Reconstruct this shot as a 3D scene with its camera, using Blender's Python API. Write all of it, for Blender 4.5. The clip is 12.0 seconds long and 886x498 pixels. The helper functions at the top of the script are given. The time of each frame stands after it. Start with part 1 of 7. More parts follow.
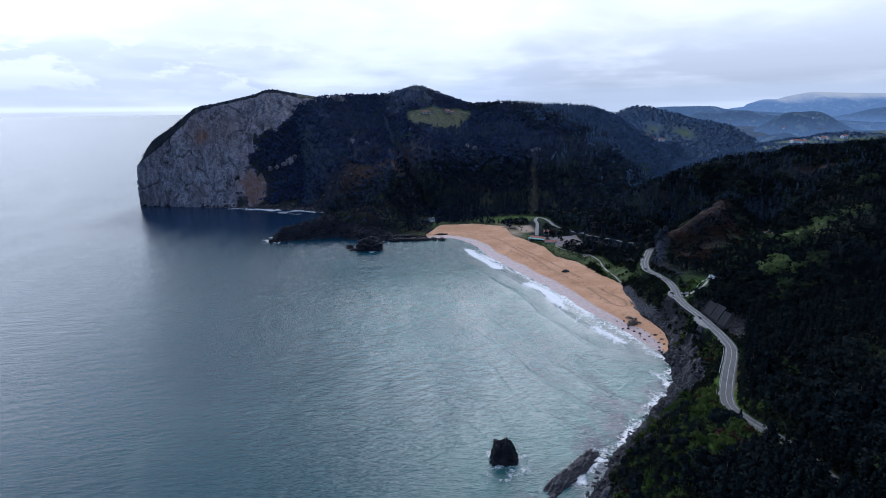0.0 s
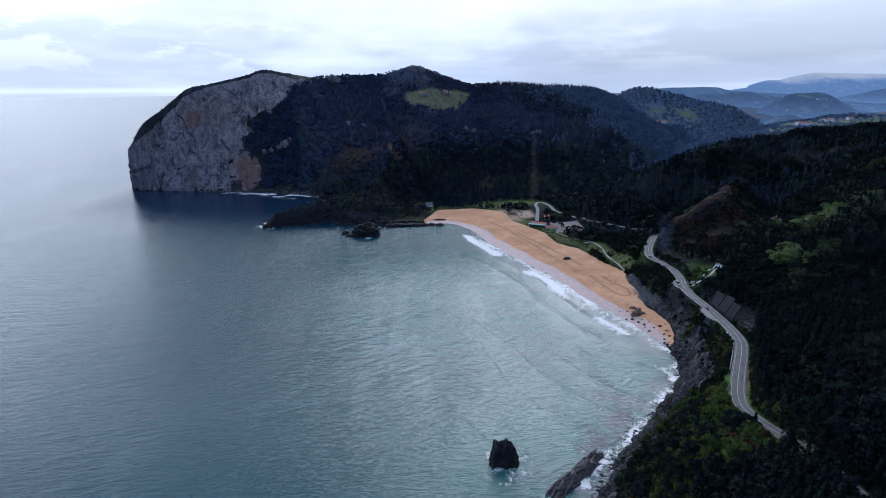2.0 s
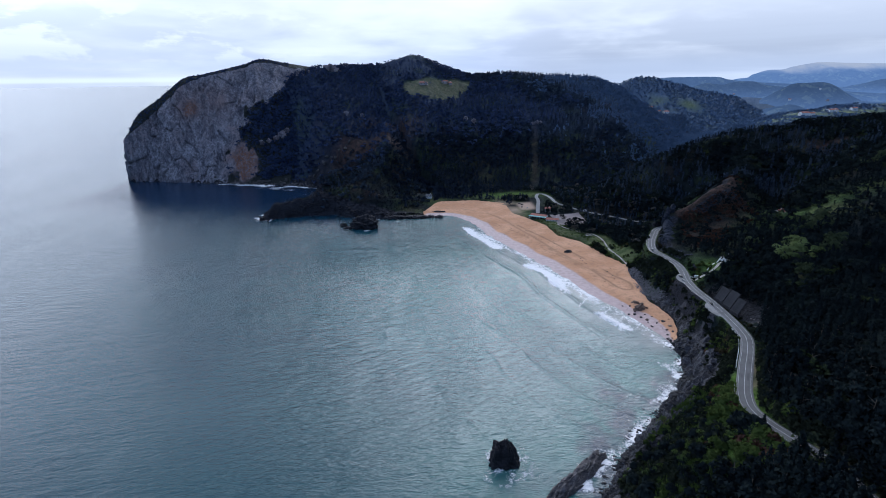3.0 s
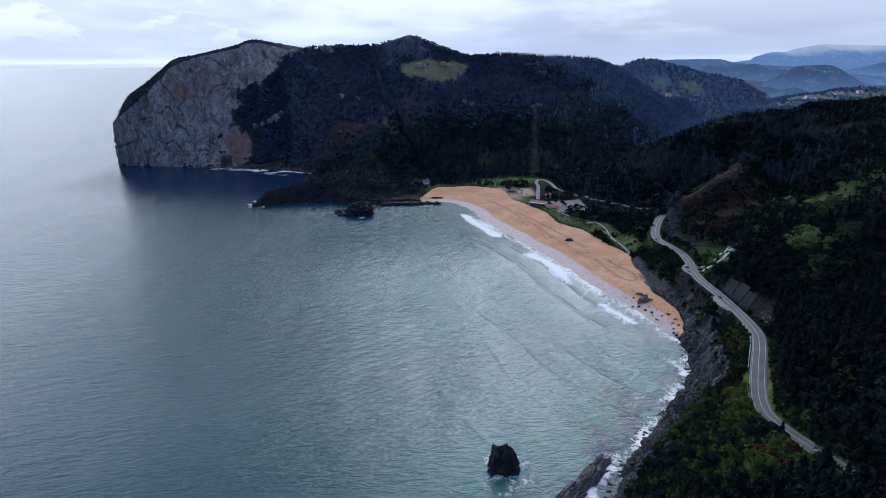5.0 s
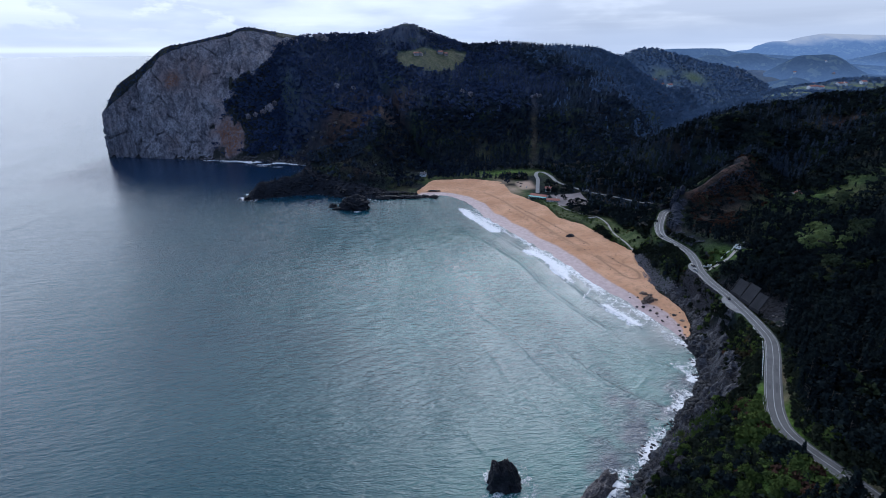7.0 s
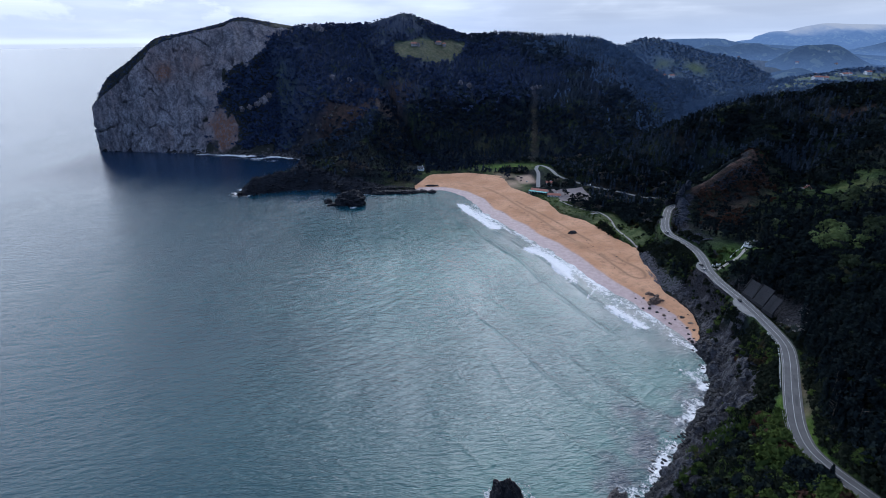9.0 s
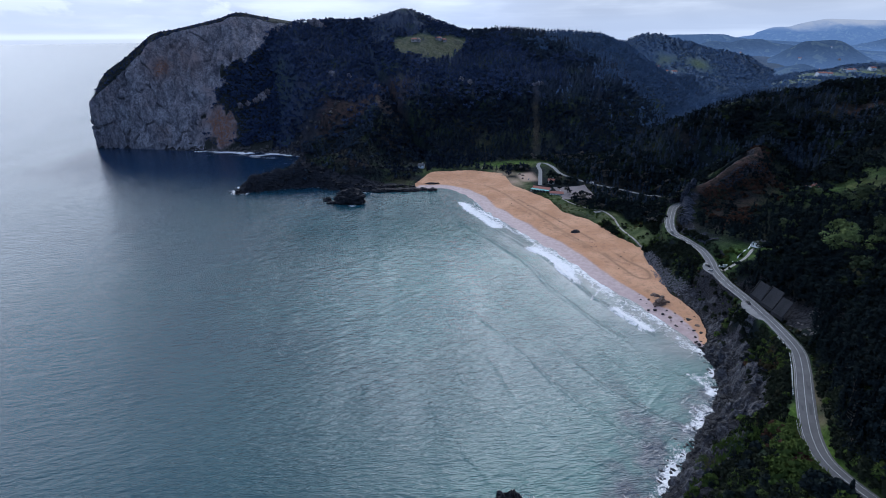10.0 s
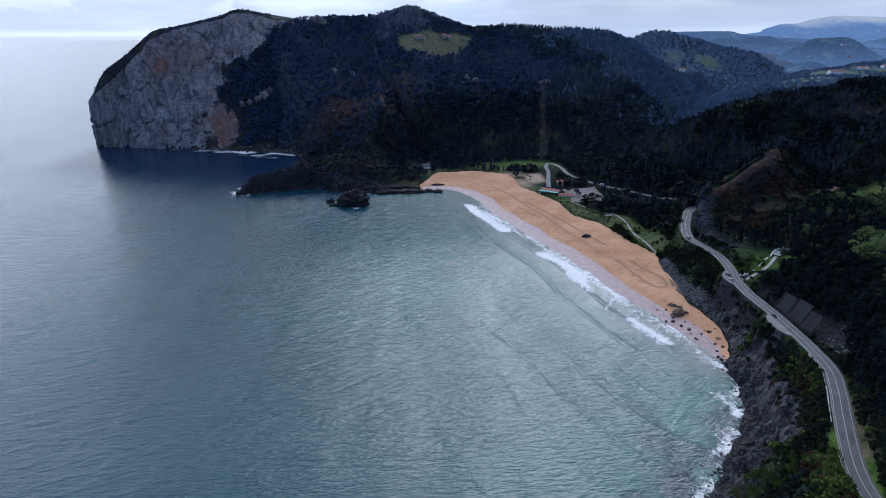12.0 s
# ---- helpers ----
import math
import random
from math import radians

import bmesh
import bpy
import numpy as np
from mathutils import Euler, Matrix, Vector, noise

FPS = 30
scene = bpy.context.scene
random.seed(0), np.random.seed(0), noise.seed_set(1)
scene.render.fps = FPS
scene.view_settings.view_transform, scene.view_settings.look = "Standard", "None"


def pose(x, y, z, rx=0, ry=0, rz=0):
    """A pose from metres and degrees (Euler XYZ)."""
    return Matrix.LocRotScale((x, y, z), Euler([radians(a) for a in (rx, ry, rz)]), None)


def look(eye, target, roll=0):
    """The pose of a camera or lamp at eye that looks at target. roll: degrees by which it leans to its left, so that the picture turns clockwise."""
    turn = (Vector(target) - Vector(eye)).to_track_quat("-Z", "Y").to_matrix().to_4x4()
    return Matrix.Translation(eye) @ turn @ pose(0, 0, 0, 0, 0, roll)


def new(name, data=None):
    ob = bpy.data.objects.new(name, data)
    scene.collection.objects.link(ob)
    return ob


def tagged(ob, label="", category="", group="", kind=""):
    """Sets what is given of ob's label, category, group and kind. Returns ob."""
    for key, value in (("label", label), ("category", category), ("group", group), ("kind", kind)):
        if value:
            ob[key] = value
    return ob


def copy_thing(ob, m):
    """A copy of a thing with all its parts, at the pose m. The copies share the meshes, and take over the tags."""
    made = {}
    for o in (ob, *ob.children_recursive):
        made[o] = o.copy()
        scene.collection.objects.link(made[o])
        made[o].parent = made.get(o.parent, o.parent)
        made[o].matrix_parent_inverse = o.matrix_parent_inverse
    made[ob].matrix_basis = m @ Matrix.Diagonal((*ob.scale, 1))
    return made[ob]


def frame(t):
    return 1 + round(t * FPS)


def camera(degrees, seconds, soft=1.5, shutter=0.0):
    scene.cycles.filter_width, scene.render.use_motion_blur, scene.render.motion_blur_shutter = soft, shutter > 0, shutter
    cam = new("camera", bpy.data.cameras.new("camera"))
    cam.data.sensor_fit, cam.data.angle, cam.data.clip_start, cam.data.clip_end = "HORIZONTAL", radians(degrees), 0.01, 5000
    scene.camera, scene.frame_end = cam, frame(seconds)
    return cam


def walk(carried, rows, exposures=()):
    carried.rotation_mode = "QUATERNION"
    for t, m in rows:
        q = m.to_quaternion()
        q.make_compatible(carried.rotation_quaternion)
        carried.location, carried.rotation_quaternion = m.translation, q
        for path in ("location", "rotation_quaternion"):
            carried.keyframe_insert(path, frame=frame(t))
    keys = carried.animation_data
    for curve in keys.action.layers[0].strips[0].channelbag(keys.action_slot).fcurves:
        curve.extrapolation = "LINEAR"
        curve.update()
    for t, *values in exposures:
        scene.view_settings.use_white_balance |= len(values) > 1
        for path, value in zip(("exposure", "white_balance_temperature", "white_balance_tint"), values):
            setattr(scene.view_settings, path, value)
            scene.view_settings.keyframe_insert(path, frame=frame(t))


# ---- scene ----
cam = camera(80.3, 12.0, soft=0.95)
PATH = [
    (0, (1.126, -0.809, 190.906), (1.192, 1.121, 190.384), -0.6),
    (0.5, (1.964, 3.708, 190.967), (2.029, 5.635, 190.435), -0.6),
    (1, (2.118, 8.302, 191.036), (2.184, 10.224, 190.486), -0.6),
    (1.5, (2.542, 12.701, 191.011), (2.609, 14.618, 190.443), -0.6),
    (2, (2.822, 17.344, 190.978), (2.891, 19.255, 190.392), -0.6),
    (2.5, (3.395, 21.733, 190.907), (3.464, 23.639, 190.304), -0.6),
    (3, (3.739, 26.526, 190.847), (3.808, 28.426, 190.227), -0.6),
    (5, (5.567, 45.119, 189.723), (5.641, 46.999, 189.045), -0.5),
    (5.5, (5.947, 49.524, 189.629), (6.024, 51.401, 188.942), -0.5),
    (6, (6.215, 54.157, 189.638), (6.293, 56.03, 188.942), -0.5),
    (6.5, (6.562, 58.609, 189.719), (6.642, 60.479, 189.014), -0.5),
    (7, (6.792, 63.227, 189.737), (6.874, 65.093, 189.024), -0.4),
    (9, (8.094, 81.171, 189.132), (8.18, 83.026, 188.39), -0.5),
    (9.5, (8.144, 85.597, 189.023), (8.231, 87.449, 188.274), -0.5),
    (10, (7.809, 90.139, 188.799), (7.894, 91.989, 188.044), -0.5),
    (10.5, (7.275, 94.551, 188.806), (7.355, 96.399, 188.045), -0.5),
    (11, (6.515, 98.946, 188.806), (6.59, 100.792, 188.042), -0.5),
    (11.5, (6.001, 103.935, 188.994), (6.076, 105.782, 188.229), -0.5),
    (12, (5.199, 108.924, 189.035), (5.273, 110.771, 188.271), -0.5),
]
walk(cam, [(t, look(e, g, r)) for t, e, g, r in PATH], [(0, 0.0, 5620, 10), (12, 0.0, 5620, 10)])

# ---------------------------------------------------------------- light
SUN_AZ, SUN_EL = 11.0, 34.0           # degrees right of +y, and above the horizon
world = bpy.data.worlds.new("sky")
scene.world = world
world.use_nodes = True


def node(tree, kind, **values):
    n = tree.nodes.new(kind)
    for key, value in values.items():
        if key in n.inputs:
            n.inputs[key].default_value = value
        else:
            setattr(n, key, value)
    return n


def math_node(tree, op, a, b=None, clamp=False):
    n = tree.nodes.new("ShaderNodeMath")
    n.operation, n.use_clamp = op, clamp
    for i, v in enumerate((a, b)):
        if v is None:
            continue
        if isinstance(v, (int, float)):
            n.inputs[i].default_value = v
        else:
            tree.links.new(v, n.inputs[i])
    return n.outputs[0]


def mix_colour(tree, fac, a, b, blend="MIX"):
    n = tree.nodes.new("ShaderNodeMix")
    n.data_type, n.blend_type = "RGBA", blend
    for sock, v in ((n.inputs[0], fac), (n.inputs[6], a), (n.inputs[7], b)):
        if isinstance(v, (int, float)):
            sock.default_value = v
        elif isinstance(v, tuple):
            sock.default_value = (*v, 1) if len(v) == 3 else v
        else:
            tree.links.new(v, sock)
    return n.outputs[2]


def remap(tree, v, a, b, c=0.0, d=1.0, smooth=True):
    n = tree.nodes.new("ShaderNodeMapRange")
    n.interpolation_type = "SMOOTHSTEP" if smooth else "LINEAR"
    n.inputs[1].default_value, n.inputs[2].default_value = a, b
    n.inputs[3].default_value, n.inputs[4].default_value = c, d
    tree.links.new(v, n.inputs[0])
    return n.outputs[0]


def noise_tex(tree, vec, scale, detail=4.0, rough=0.55, distortion=0.0):
    n = tree.nodes.new("ShaderNodeTexNoise")
    n.inputs["Scale"].default_value, n.inputs["Detail"].default_value = scale, detail
    n.inputs["Roughness"].default_value, n.inputs["Distortion"].default_value = rough, distortion
    if vec is not None:
        tree.links.new(vec, n.inputs["Vector"])
    return n.outputs["Fac"]


def make_sky():
    t = world.node_tree
    t.nodes.clear()
    out = node(t, "ShaderNodeOutputWorld")
    coord = node(t, "ShaderNodeTexCoord").outputs["Generated"]
    sky = node(t, "ShaderNodeTexSky", sky_type="NISHITA", sun_disc=False)
    sky.sun_elevation, sky.sun_rotation = radians(SUN_EL), radians(SUN_AZ)
    clear = mix_colour(t, 1.0, sky.outputs[0], (0.10, 0.10, 0.10), "MULTIPLY")
    sep = node(t, "ShaderNodeSeparateXYZ")
    t.links.new(coord, sep.inputs[0])
    x, y, z = sep.outputs
    up = math_node(t, "ADD", math_node(t, "MAXIMUM", z, 0.0), 0.16)
    flat = node(t, "ShaderNodeCombineXYZ")
    t.links.new(math_node(t, "DIVIDE", x, up), flat.inputs[0])
    t.links.new(math_node(t, "DIVIDE", y, up), flat.inputs[1])
    big = noise_tex(t, flat.outputs[0], 0.42, 5, 0.5, 0.4)
    fine = noise_tex(t, flat.outputs[0], 1.7, 5, 0.5, 0.3)
    both = math_node(t, "ADD", math_node(t, "MULTIPLY", big, 0.75), math_node(t, "MULTIPLY", fine, 0.25))
    body = remap(t, both, 0.40, 0.60)
    high = mix_colour(t, body, (0.78, 0.80, 0.86), (0.98, 0.98, 0.99))
    lower = mix_colour(t, body, (0.49, 0.54, 0.65), (0.76, 0.80, 0.89))
    grey = mix_colour(t, body, (0.46, 0.50, 0.58), (0.84, 0.87, 0.92))
    lower = mix_colour(t, remap(t, x, 0.02, 0.35, 0.0, 1.0), lower, grey)
    cloud = mix_colour(t, remap(t, z, 0.02, 0.20), lower, high)
    # to the west the layer thins to a pale blue, with small heaped clouds
    low = remap(t, z, 0.02, 0.16, 1.0, 0.0)
    west = remap(t, x, -0.65, -0.05, 1.0, 0.0)
    pale = mix_colour(t, 0.85, clear, (0.66, 0.69, 0.80))
    stretch = node(t, "ShaderNodeMapping")
    stretch.inputs["Scale"].default_value = (5.0, 5.0, 13.0)
    t.links.new(coord, stretch.inputs["Vector"])
    heap = math_node(t, "MULTIPLY", remap(t, noise_tex(t, stretch.outputs[0], 1.5, 6, 0.55, 0.2), 0.48, 0.55), math_node(t, "MULTIPLY", remap(t, z, 0.022, 0.040), remap(t, z, 0.085, 0.13, 1.0, 0.0)))
    col = mix_colour(t, math_node(t, "MULTIPLY", math_node(t, "MULTIPLY", low, west), 0.6), cloud, pale)
    col = mix_colour(t, math_node(t, "MULTIPLY", heap, remap(t, x, -0.30, -0.05, 0.6, 0.0)), col, (0.88, 0.90, 0.95))
    # streaks lying just over the horizon
    long_map = node(t, "ShaderNodeMapping")
    long_map.inputs["Scale"].default_value = (1.6, 1.6, 46.0)
    t.links.new(coord, long_map.inputs["Vector"])
    streak = noise_tex(t, long_map.outputs[0], 1.0, 4, 0.5)
    col = mix_colour(t, math_node(t, "MULTIPLY", remap(t, x, -0.1, 0.25, 0.6, 1.0), math_node(t, "MULTIPLY", remap(t, z, 0.0, 0.09, 0.9, 0.0), remap(t, streak, 0.40, 0.58))), col, mix_colour(t, remap(t, x, 0.0, 0.35), (0.54, 0.61, 0.77), (0.40, 0.43, 0.50)))
    col = mix_colour(t, remap(t, z, -0.03, 0.0, 1.0, 0.0), col, (0.42, 0.52, 0.66))
    col = mix_colour(t, math_node(t, "MULTIPLY", remap(t, z, -0.004, 0.0), math_node(t, "MULTIPLY", remap(t, z, 0.002, 0.008, 0.75, 0.0), remap(t, x, -0.2, 0.0, 1.0, 0.0))), col, (0.78, 0.84, 0.94))
    col = mix_colour(t, math_node(t, "MULTIPLY", remap(t, z, 0.01, 0.05, 0.7, 0.0), remap(t, x, 0.15, 0.35)), col, (0.47, 0.53, 0.65))
    # the light stands in front, behind thin cloud; the layer is heavy overhead and behind
    front = remap(t, y, -0.7, 0.75, 0.36, 1.0)
    col = mix_colour(t, remap(t, y, -0.5, 0.7, 1.0, 0.0), col, mix_colour(t, 1.0, col, (0.58, 0.82, 1.32), "MULTIPLY"))
    over = remap(t, z, 0.5, 0.98, 1.0, 0.7)
    # thin cloud glows round the hidden sun; over the open sea in the west it is brighter than above the bay
    toward = node(t, "ShaderNodeVectorMath", operation="DOT_PRODUCT")
    t.links.new(coord, toward.inputs[0])
    toward.inputs[1].default_value = (math.sin(radians(SUN_AZ)) * math.cos(radians(SUN_EL)), math.cos(radians(SUN_AZ)) * math.cos(radians(SUN_EL)), math.sin(radians(SUN_EL)))
    over = math_node(t, "MULTIPLY", over, remap(t, toward.outputs["Value"], 0.915, 1.0, 1.0, 3.6))
    over = math_node(t, "MULTIPLY", over, math_node(t, "ADD", 1.0, math_node(t, "MULTIPLY", remap(t, x, -0.80, -0.25, 0.62, 0.0), remap(t, z, 0.04, 0.15))))
    bg = node(t, "ShaderNodeBackground")
    t.links.new(math_node(t, "MULTIPLY", math_node(t, "MULTIPLY", front, over), 1.22), bg.inputs[1])
    t.links.new(col, bg.inputs[0])
    t.links.new(bg.outputs[0], out.inputs[0])


make_sky()
sun = new("sun", bpy.data.lights.new("sun", "SUN"))
sun.data.energy, sun.data.angle, sun.data.color = 0.85, radians(38), (1.0, 0.96, 0.90)
sun_way = Vector((math.sin(radians(SUN_AZ)) * math.cos(radians(SUN_EL)), math.cos(radians(SUN_AZ)) * math.cos(radians(SUN_EL)), math.sin(radians(SUN_EL))))
sun.matrix_world = look(sun_way * 1000, (0, 0, 0))


# ---------------------------------------------------------------- materials
def material(name):
    m = bpy.data.materials.new(name)
    m.use_nodes = True
    t = m.node_tree
    return m, t, t.nodes["Principled BSDF"]


def wire(t, a, b):
    t.links.new(a, b)


def position(t):
    return node(t, "ShaderNodeNewGeometry").outputs["Position"]


def attr(t, name):
    return node(t, "ShaderNodeAttribute", attribute_name=name).outputs["Fac"]


def bump(t, shader, height, strength=0.5, distance=0.5):
    b = node(t, "ShaderNodeBump", Strength=strength, Distance=distance)
    wire(t, height, b.inputs["Height"])
    wire(t, b.outputs[0], shader.inputs["Normal"])


def plain(name, colour, rough=0.7, metal=0.0, vary=0.25, scale=1.5):
    """A surface of one paint, with soft stains and grain."""
    m, t, s = material(name)
    p = position(t)
    big = noise_tex(t, p, scale * 0.25, 4)
    small = noise_tex(t, p, scale * 4, 3)
    f = math_node(t, "ADD", math_node(t, "MULTIPLY", big, 0.6), math_node(t, "MULTIPLY", small, 0.4))
    dark = tuple(c * (1 - vary) for c in colour)
    light = tuple(min(1, c * (1 + vary)) for c in colour)
    wire(t, mix_colour(t, remap(t, f, 0.3, 0.7), dark, light), s.inputs["Base Color"])
    s.inputs["Roughness"].default_value, s.inputs["Metallic"].default_value = rough, metal
    bump(t, s, small, 0.2, 0.02)
    return m


def sea_material():
    m, t, s = material("sea_water")
    p = position(t)
    shallow, foam = attr(t, "shallow"), attr(t, "foam")
    drift = noise_tex(t, p, 0.012, 3)
    deep = mix_colour(t, drift, (0.006, 0.035, 0.056), (0.011, 0.047, 0.072))
    green = mix_colour(t, drift, (0.026, 0.126, 0.108), (0.046, 0.170, 0.142))
    water = mix_colour(t, shallow, deep, green)
    # dark reflection of the cape painted into the water's own colour
    water = mix_colour(t, attr(t, "cape_mirror"), water, mix_colour(t, drift, (0.004, 0.017, 0.044), (0.006, 0.024, 0.058)))
    water = mix_colour(t, attr(t, "sandy"), water, mix_colour(t, drift, (0.20, 0.20, 0.185), (0.26, 0.25, 0.235)))
    calm = attr(t, "calm")
    water = mix_colour(t, attr(t, "reef"), water, mix_colour(t, noise_tex(t, p, 0.10, 4, 0.6), (0.012, 0.026, 0.044), (0.030, 0.050, 0.072)))
    # specular level lowered by a mask to dim the mirrored sky
    wire(t, remap(t, attr(t, "sky_dim"), 0, 1, 0.5, 0.07), s.inputs["Specular IOR Level"])
    lace = noise_tex(t, p, 0.30, 7, 0.75, 0.9)
    fine = noise_tex(t, p, 1.6, 4, 0.75, 0.4)
    both = math_node(t, "ADD", math_node(t, "MULTIPLY", lace, 1.2), math_node(t, "SUBTRACT", math_node(t, "MULTIPLY", fine, 0.6), 0.40))
    mask = remap(t, math_node(t, "ADD", foam, both), 0.95, 1.20)
    wire(t, mix_colour(t, mask, water, (0.82, 0.80, 0.78)), s.inputs["Base Color"])
    wire(t, math_node(t, "ADD", remap(t, mask, 0, 1, 0.0, 0.5), remap(t, calm, 0, 1, 0.16, 0.07)), s.inputs["Roughness"])
    s.inputs["IOR"].default_value = 1.60
    s.inputs["Specular Tint"].default_value = (0.965, 0.985, 0.99, 1)
    stretched = node(t, "ShaderNodeMapping")
    stretched.inputs["Scale"].default_value = (0.26, 1.0, 1.0)
    stretched.inputs["Rotation"].default_value = (0, 0, radians(-22))
    wire(t, p, stretched.inputs["Vector"])
    q = stretched.outputs[0]
    chop = math_node(t, "ADD", math_node(t, "MULTIPLY", noise_tex(t, q, 0.11, 3, 0.5), 0.9),
                     math_node(t, "ADD", math_node(t, "MULTIPLY", noise_tex(t, q, 0.40, 4, 0.55), 1.1), math_node(t, "MULTIPLY", noise_tex(t, q, 1.6, 3, 0.5), 0.33)))
    # patches of smoother water drawn out towards the open sea
    drawn = node(t, "ShaderNodeMapping")
    drawn.inputs["Scale"].default_value = (0.020, 0.0042, 1.0)
    drawn.inputs["Rotation"].default_value = (0, 0, radians(12))
    wire(t, p, drawn.inputs["Vector"])
    slick = remap(t, noise_tex(t, drawn.outputs[0], 1.0, 4, 0.55, 0.6), 0.36, 0.62, 0.80, 1.1)
    chop = math_node(t, "MULTIPLY", math_node(t, "MULTIPLY", chop, slick), remap(t, calm, 0, 1, 1.0, 0.42, False))
    # wavelets that spread round the headland into the bay
    turned = node(t, "ShaderNodeCombineXYZ")
    sep = node(t, "ShaderNodeSeparateXYZ")
    wire(t, p, sep.inputs[0])
    wire(t, math_node(t, "MULTIPLY", attr(t, "fetch"), 0.19), turned.inputs[0])
    wire(t, math_node(t, "MULTIPLY", sep.outputs[0], 0.030), turned.inputs[1])
    wire(t, math_node(t, "MULTIPLY", sep.outputs[1], 0.030), turned.inputs[2])
    band = math_node(t, "ADD", math_node(t, "MULTIPLY", noise_tex(t, turned.outputs[0], 1.0, 2, 0.5), 0.85), math_node(t, "MULTIPLY", noise_tex(t, turned.outputs[0], 2.7, 3, 0.55), 0.40))
    chop = math_node(t, "ADD", chop, math_node(t, "MULTIPLY", band, attr(t, "swell")))
    chop = math_node(t, "MULTIPLY", chop, remap(t, attr(t, "cape_mirror"), 0, 1, 1.0, 0.8, False))
    bump(t, s, math_node(t, "ADD", chop, math_node(t, "MULTIPLY", mask, 0.12)), 0.8, 1.0)
    return m


def ground_material():
    m, t, s = material("hillside")
    p = position(t)
    n1, n2, n3 = noise_tex(t, p, 0.02, 5), noise_tex(t, p, 0.16, 5, 0.6), noise_tex(t, p, 1.2, 4, 0.65)
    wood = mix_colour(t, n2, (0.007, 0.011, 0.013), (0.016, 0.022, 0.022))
    wood = mix_colour(t, remap(t, n1, 0.52, 0.68, 0.0, 0.4), wood, (0.034, 0.025, 0.016))
    grass = mix_colour(t, remap(t, n2, 0.35, 0.65), (0.038, 0.074, 0.013), (0.092, 0.150, 0.030))
    grass = mix_colour(t, remap(t, n1, 0.45, 0.7, 0.0, 0.45), grass, (0.105, 0.10, 0.045))
    grass = mix_colour(t, attr(t, "dry"), grass, mix_colour(t, remap(t, n2, 0.38, 0.62), (0.086, 0.096, 0.054), (0.145, 0.138, 0.085)))
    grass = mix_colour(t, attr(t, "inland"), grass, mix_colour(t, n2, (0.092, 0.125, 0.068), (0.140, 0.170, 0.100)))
    heath = mix_colour(t, remap(t, n2, 0.38, 0.62), (0.022, 0.018, 0.016), (0.064, 0.038, 0.031))
    warp = node(t, "ShaderNodeMapping")
    warp.inputs["Rotation"].default_value = (0.5, 0.3, 0.4)
    warp.inputs["Scale"].default_value = (0.2, 1.0, 1.4)
    wire(t, p, warp.inputs["Vector"])
    strata = noise_tex(t, warp.outputs[0], 0.7, 6, 0.7)
    rock = mix_colour(t, remap(t, strata, 0.3, 0.7), (0.009, 0.009, 0.012), (0.050, 0.050, 0.055))
    dirt = mix_colour(t, n3, (0.34, 0.235, 0.170), (0.46, 0.335, 0.250))
    # distance haze put into the woods' ground colour, on the cape and inland
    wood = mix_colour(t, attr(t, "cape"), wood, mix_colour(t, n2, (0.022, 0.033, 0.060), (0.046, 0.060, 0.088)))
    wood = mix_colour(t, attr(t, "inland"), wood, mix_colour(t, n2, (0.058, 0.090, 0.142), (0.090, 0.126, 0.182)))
    col = mix_colour(t, attr(t, "grass"), wood, grass)
    col = mix_colour(t, attr(t, "heath"), col, heath)
    col = mix_colour(t, remap(t, math_node(t, "ADD", attr(t, "rock"), math_node(t, "MULTIPLY", n2, 0.5)), 0.6, 0.85), col, rock)
    col = mix_colour(t, attr(t, "dirt"), col, dirt)
    wire(t, col, s.inputs["Base Color"])
    s.inputs["Roughness"].default_value = 0.95
    s.inputs["Specular IOR Level"].default_value = 0.05
    h = math_node(t, "ADD", math_node(t, "MULTIPLY", n2, 1.2), math_node(t, "ADD", math_node(t, "MULTIPLY", n3, 0.35), math_node(t, "MULTIPLY", strata, 0.8)))
    bump(t, s, h, 1.0, 1.3)
    return m


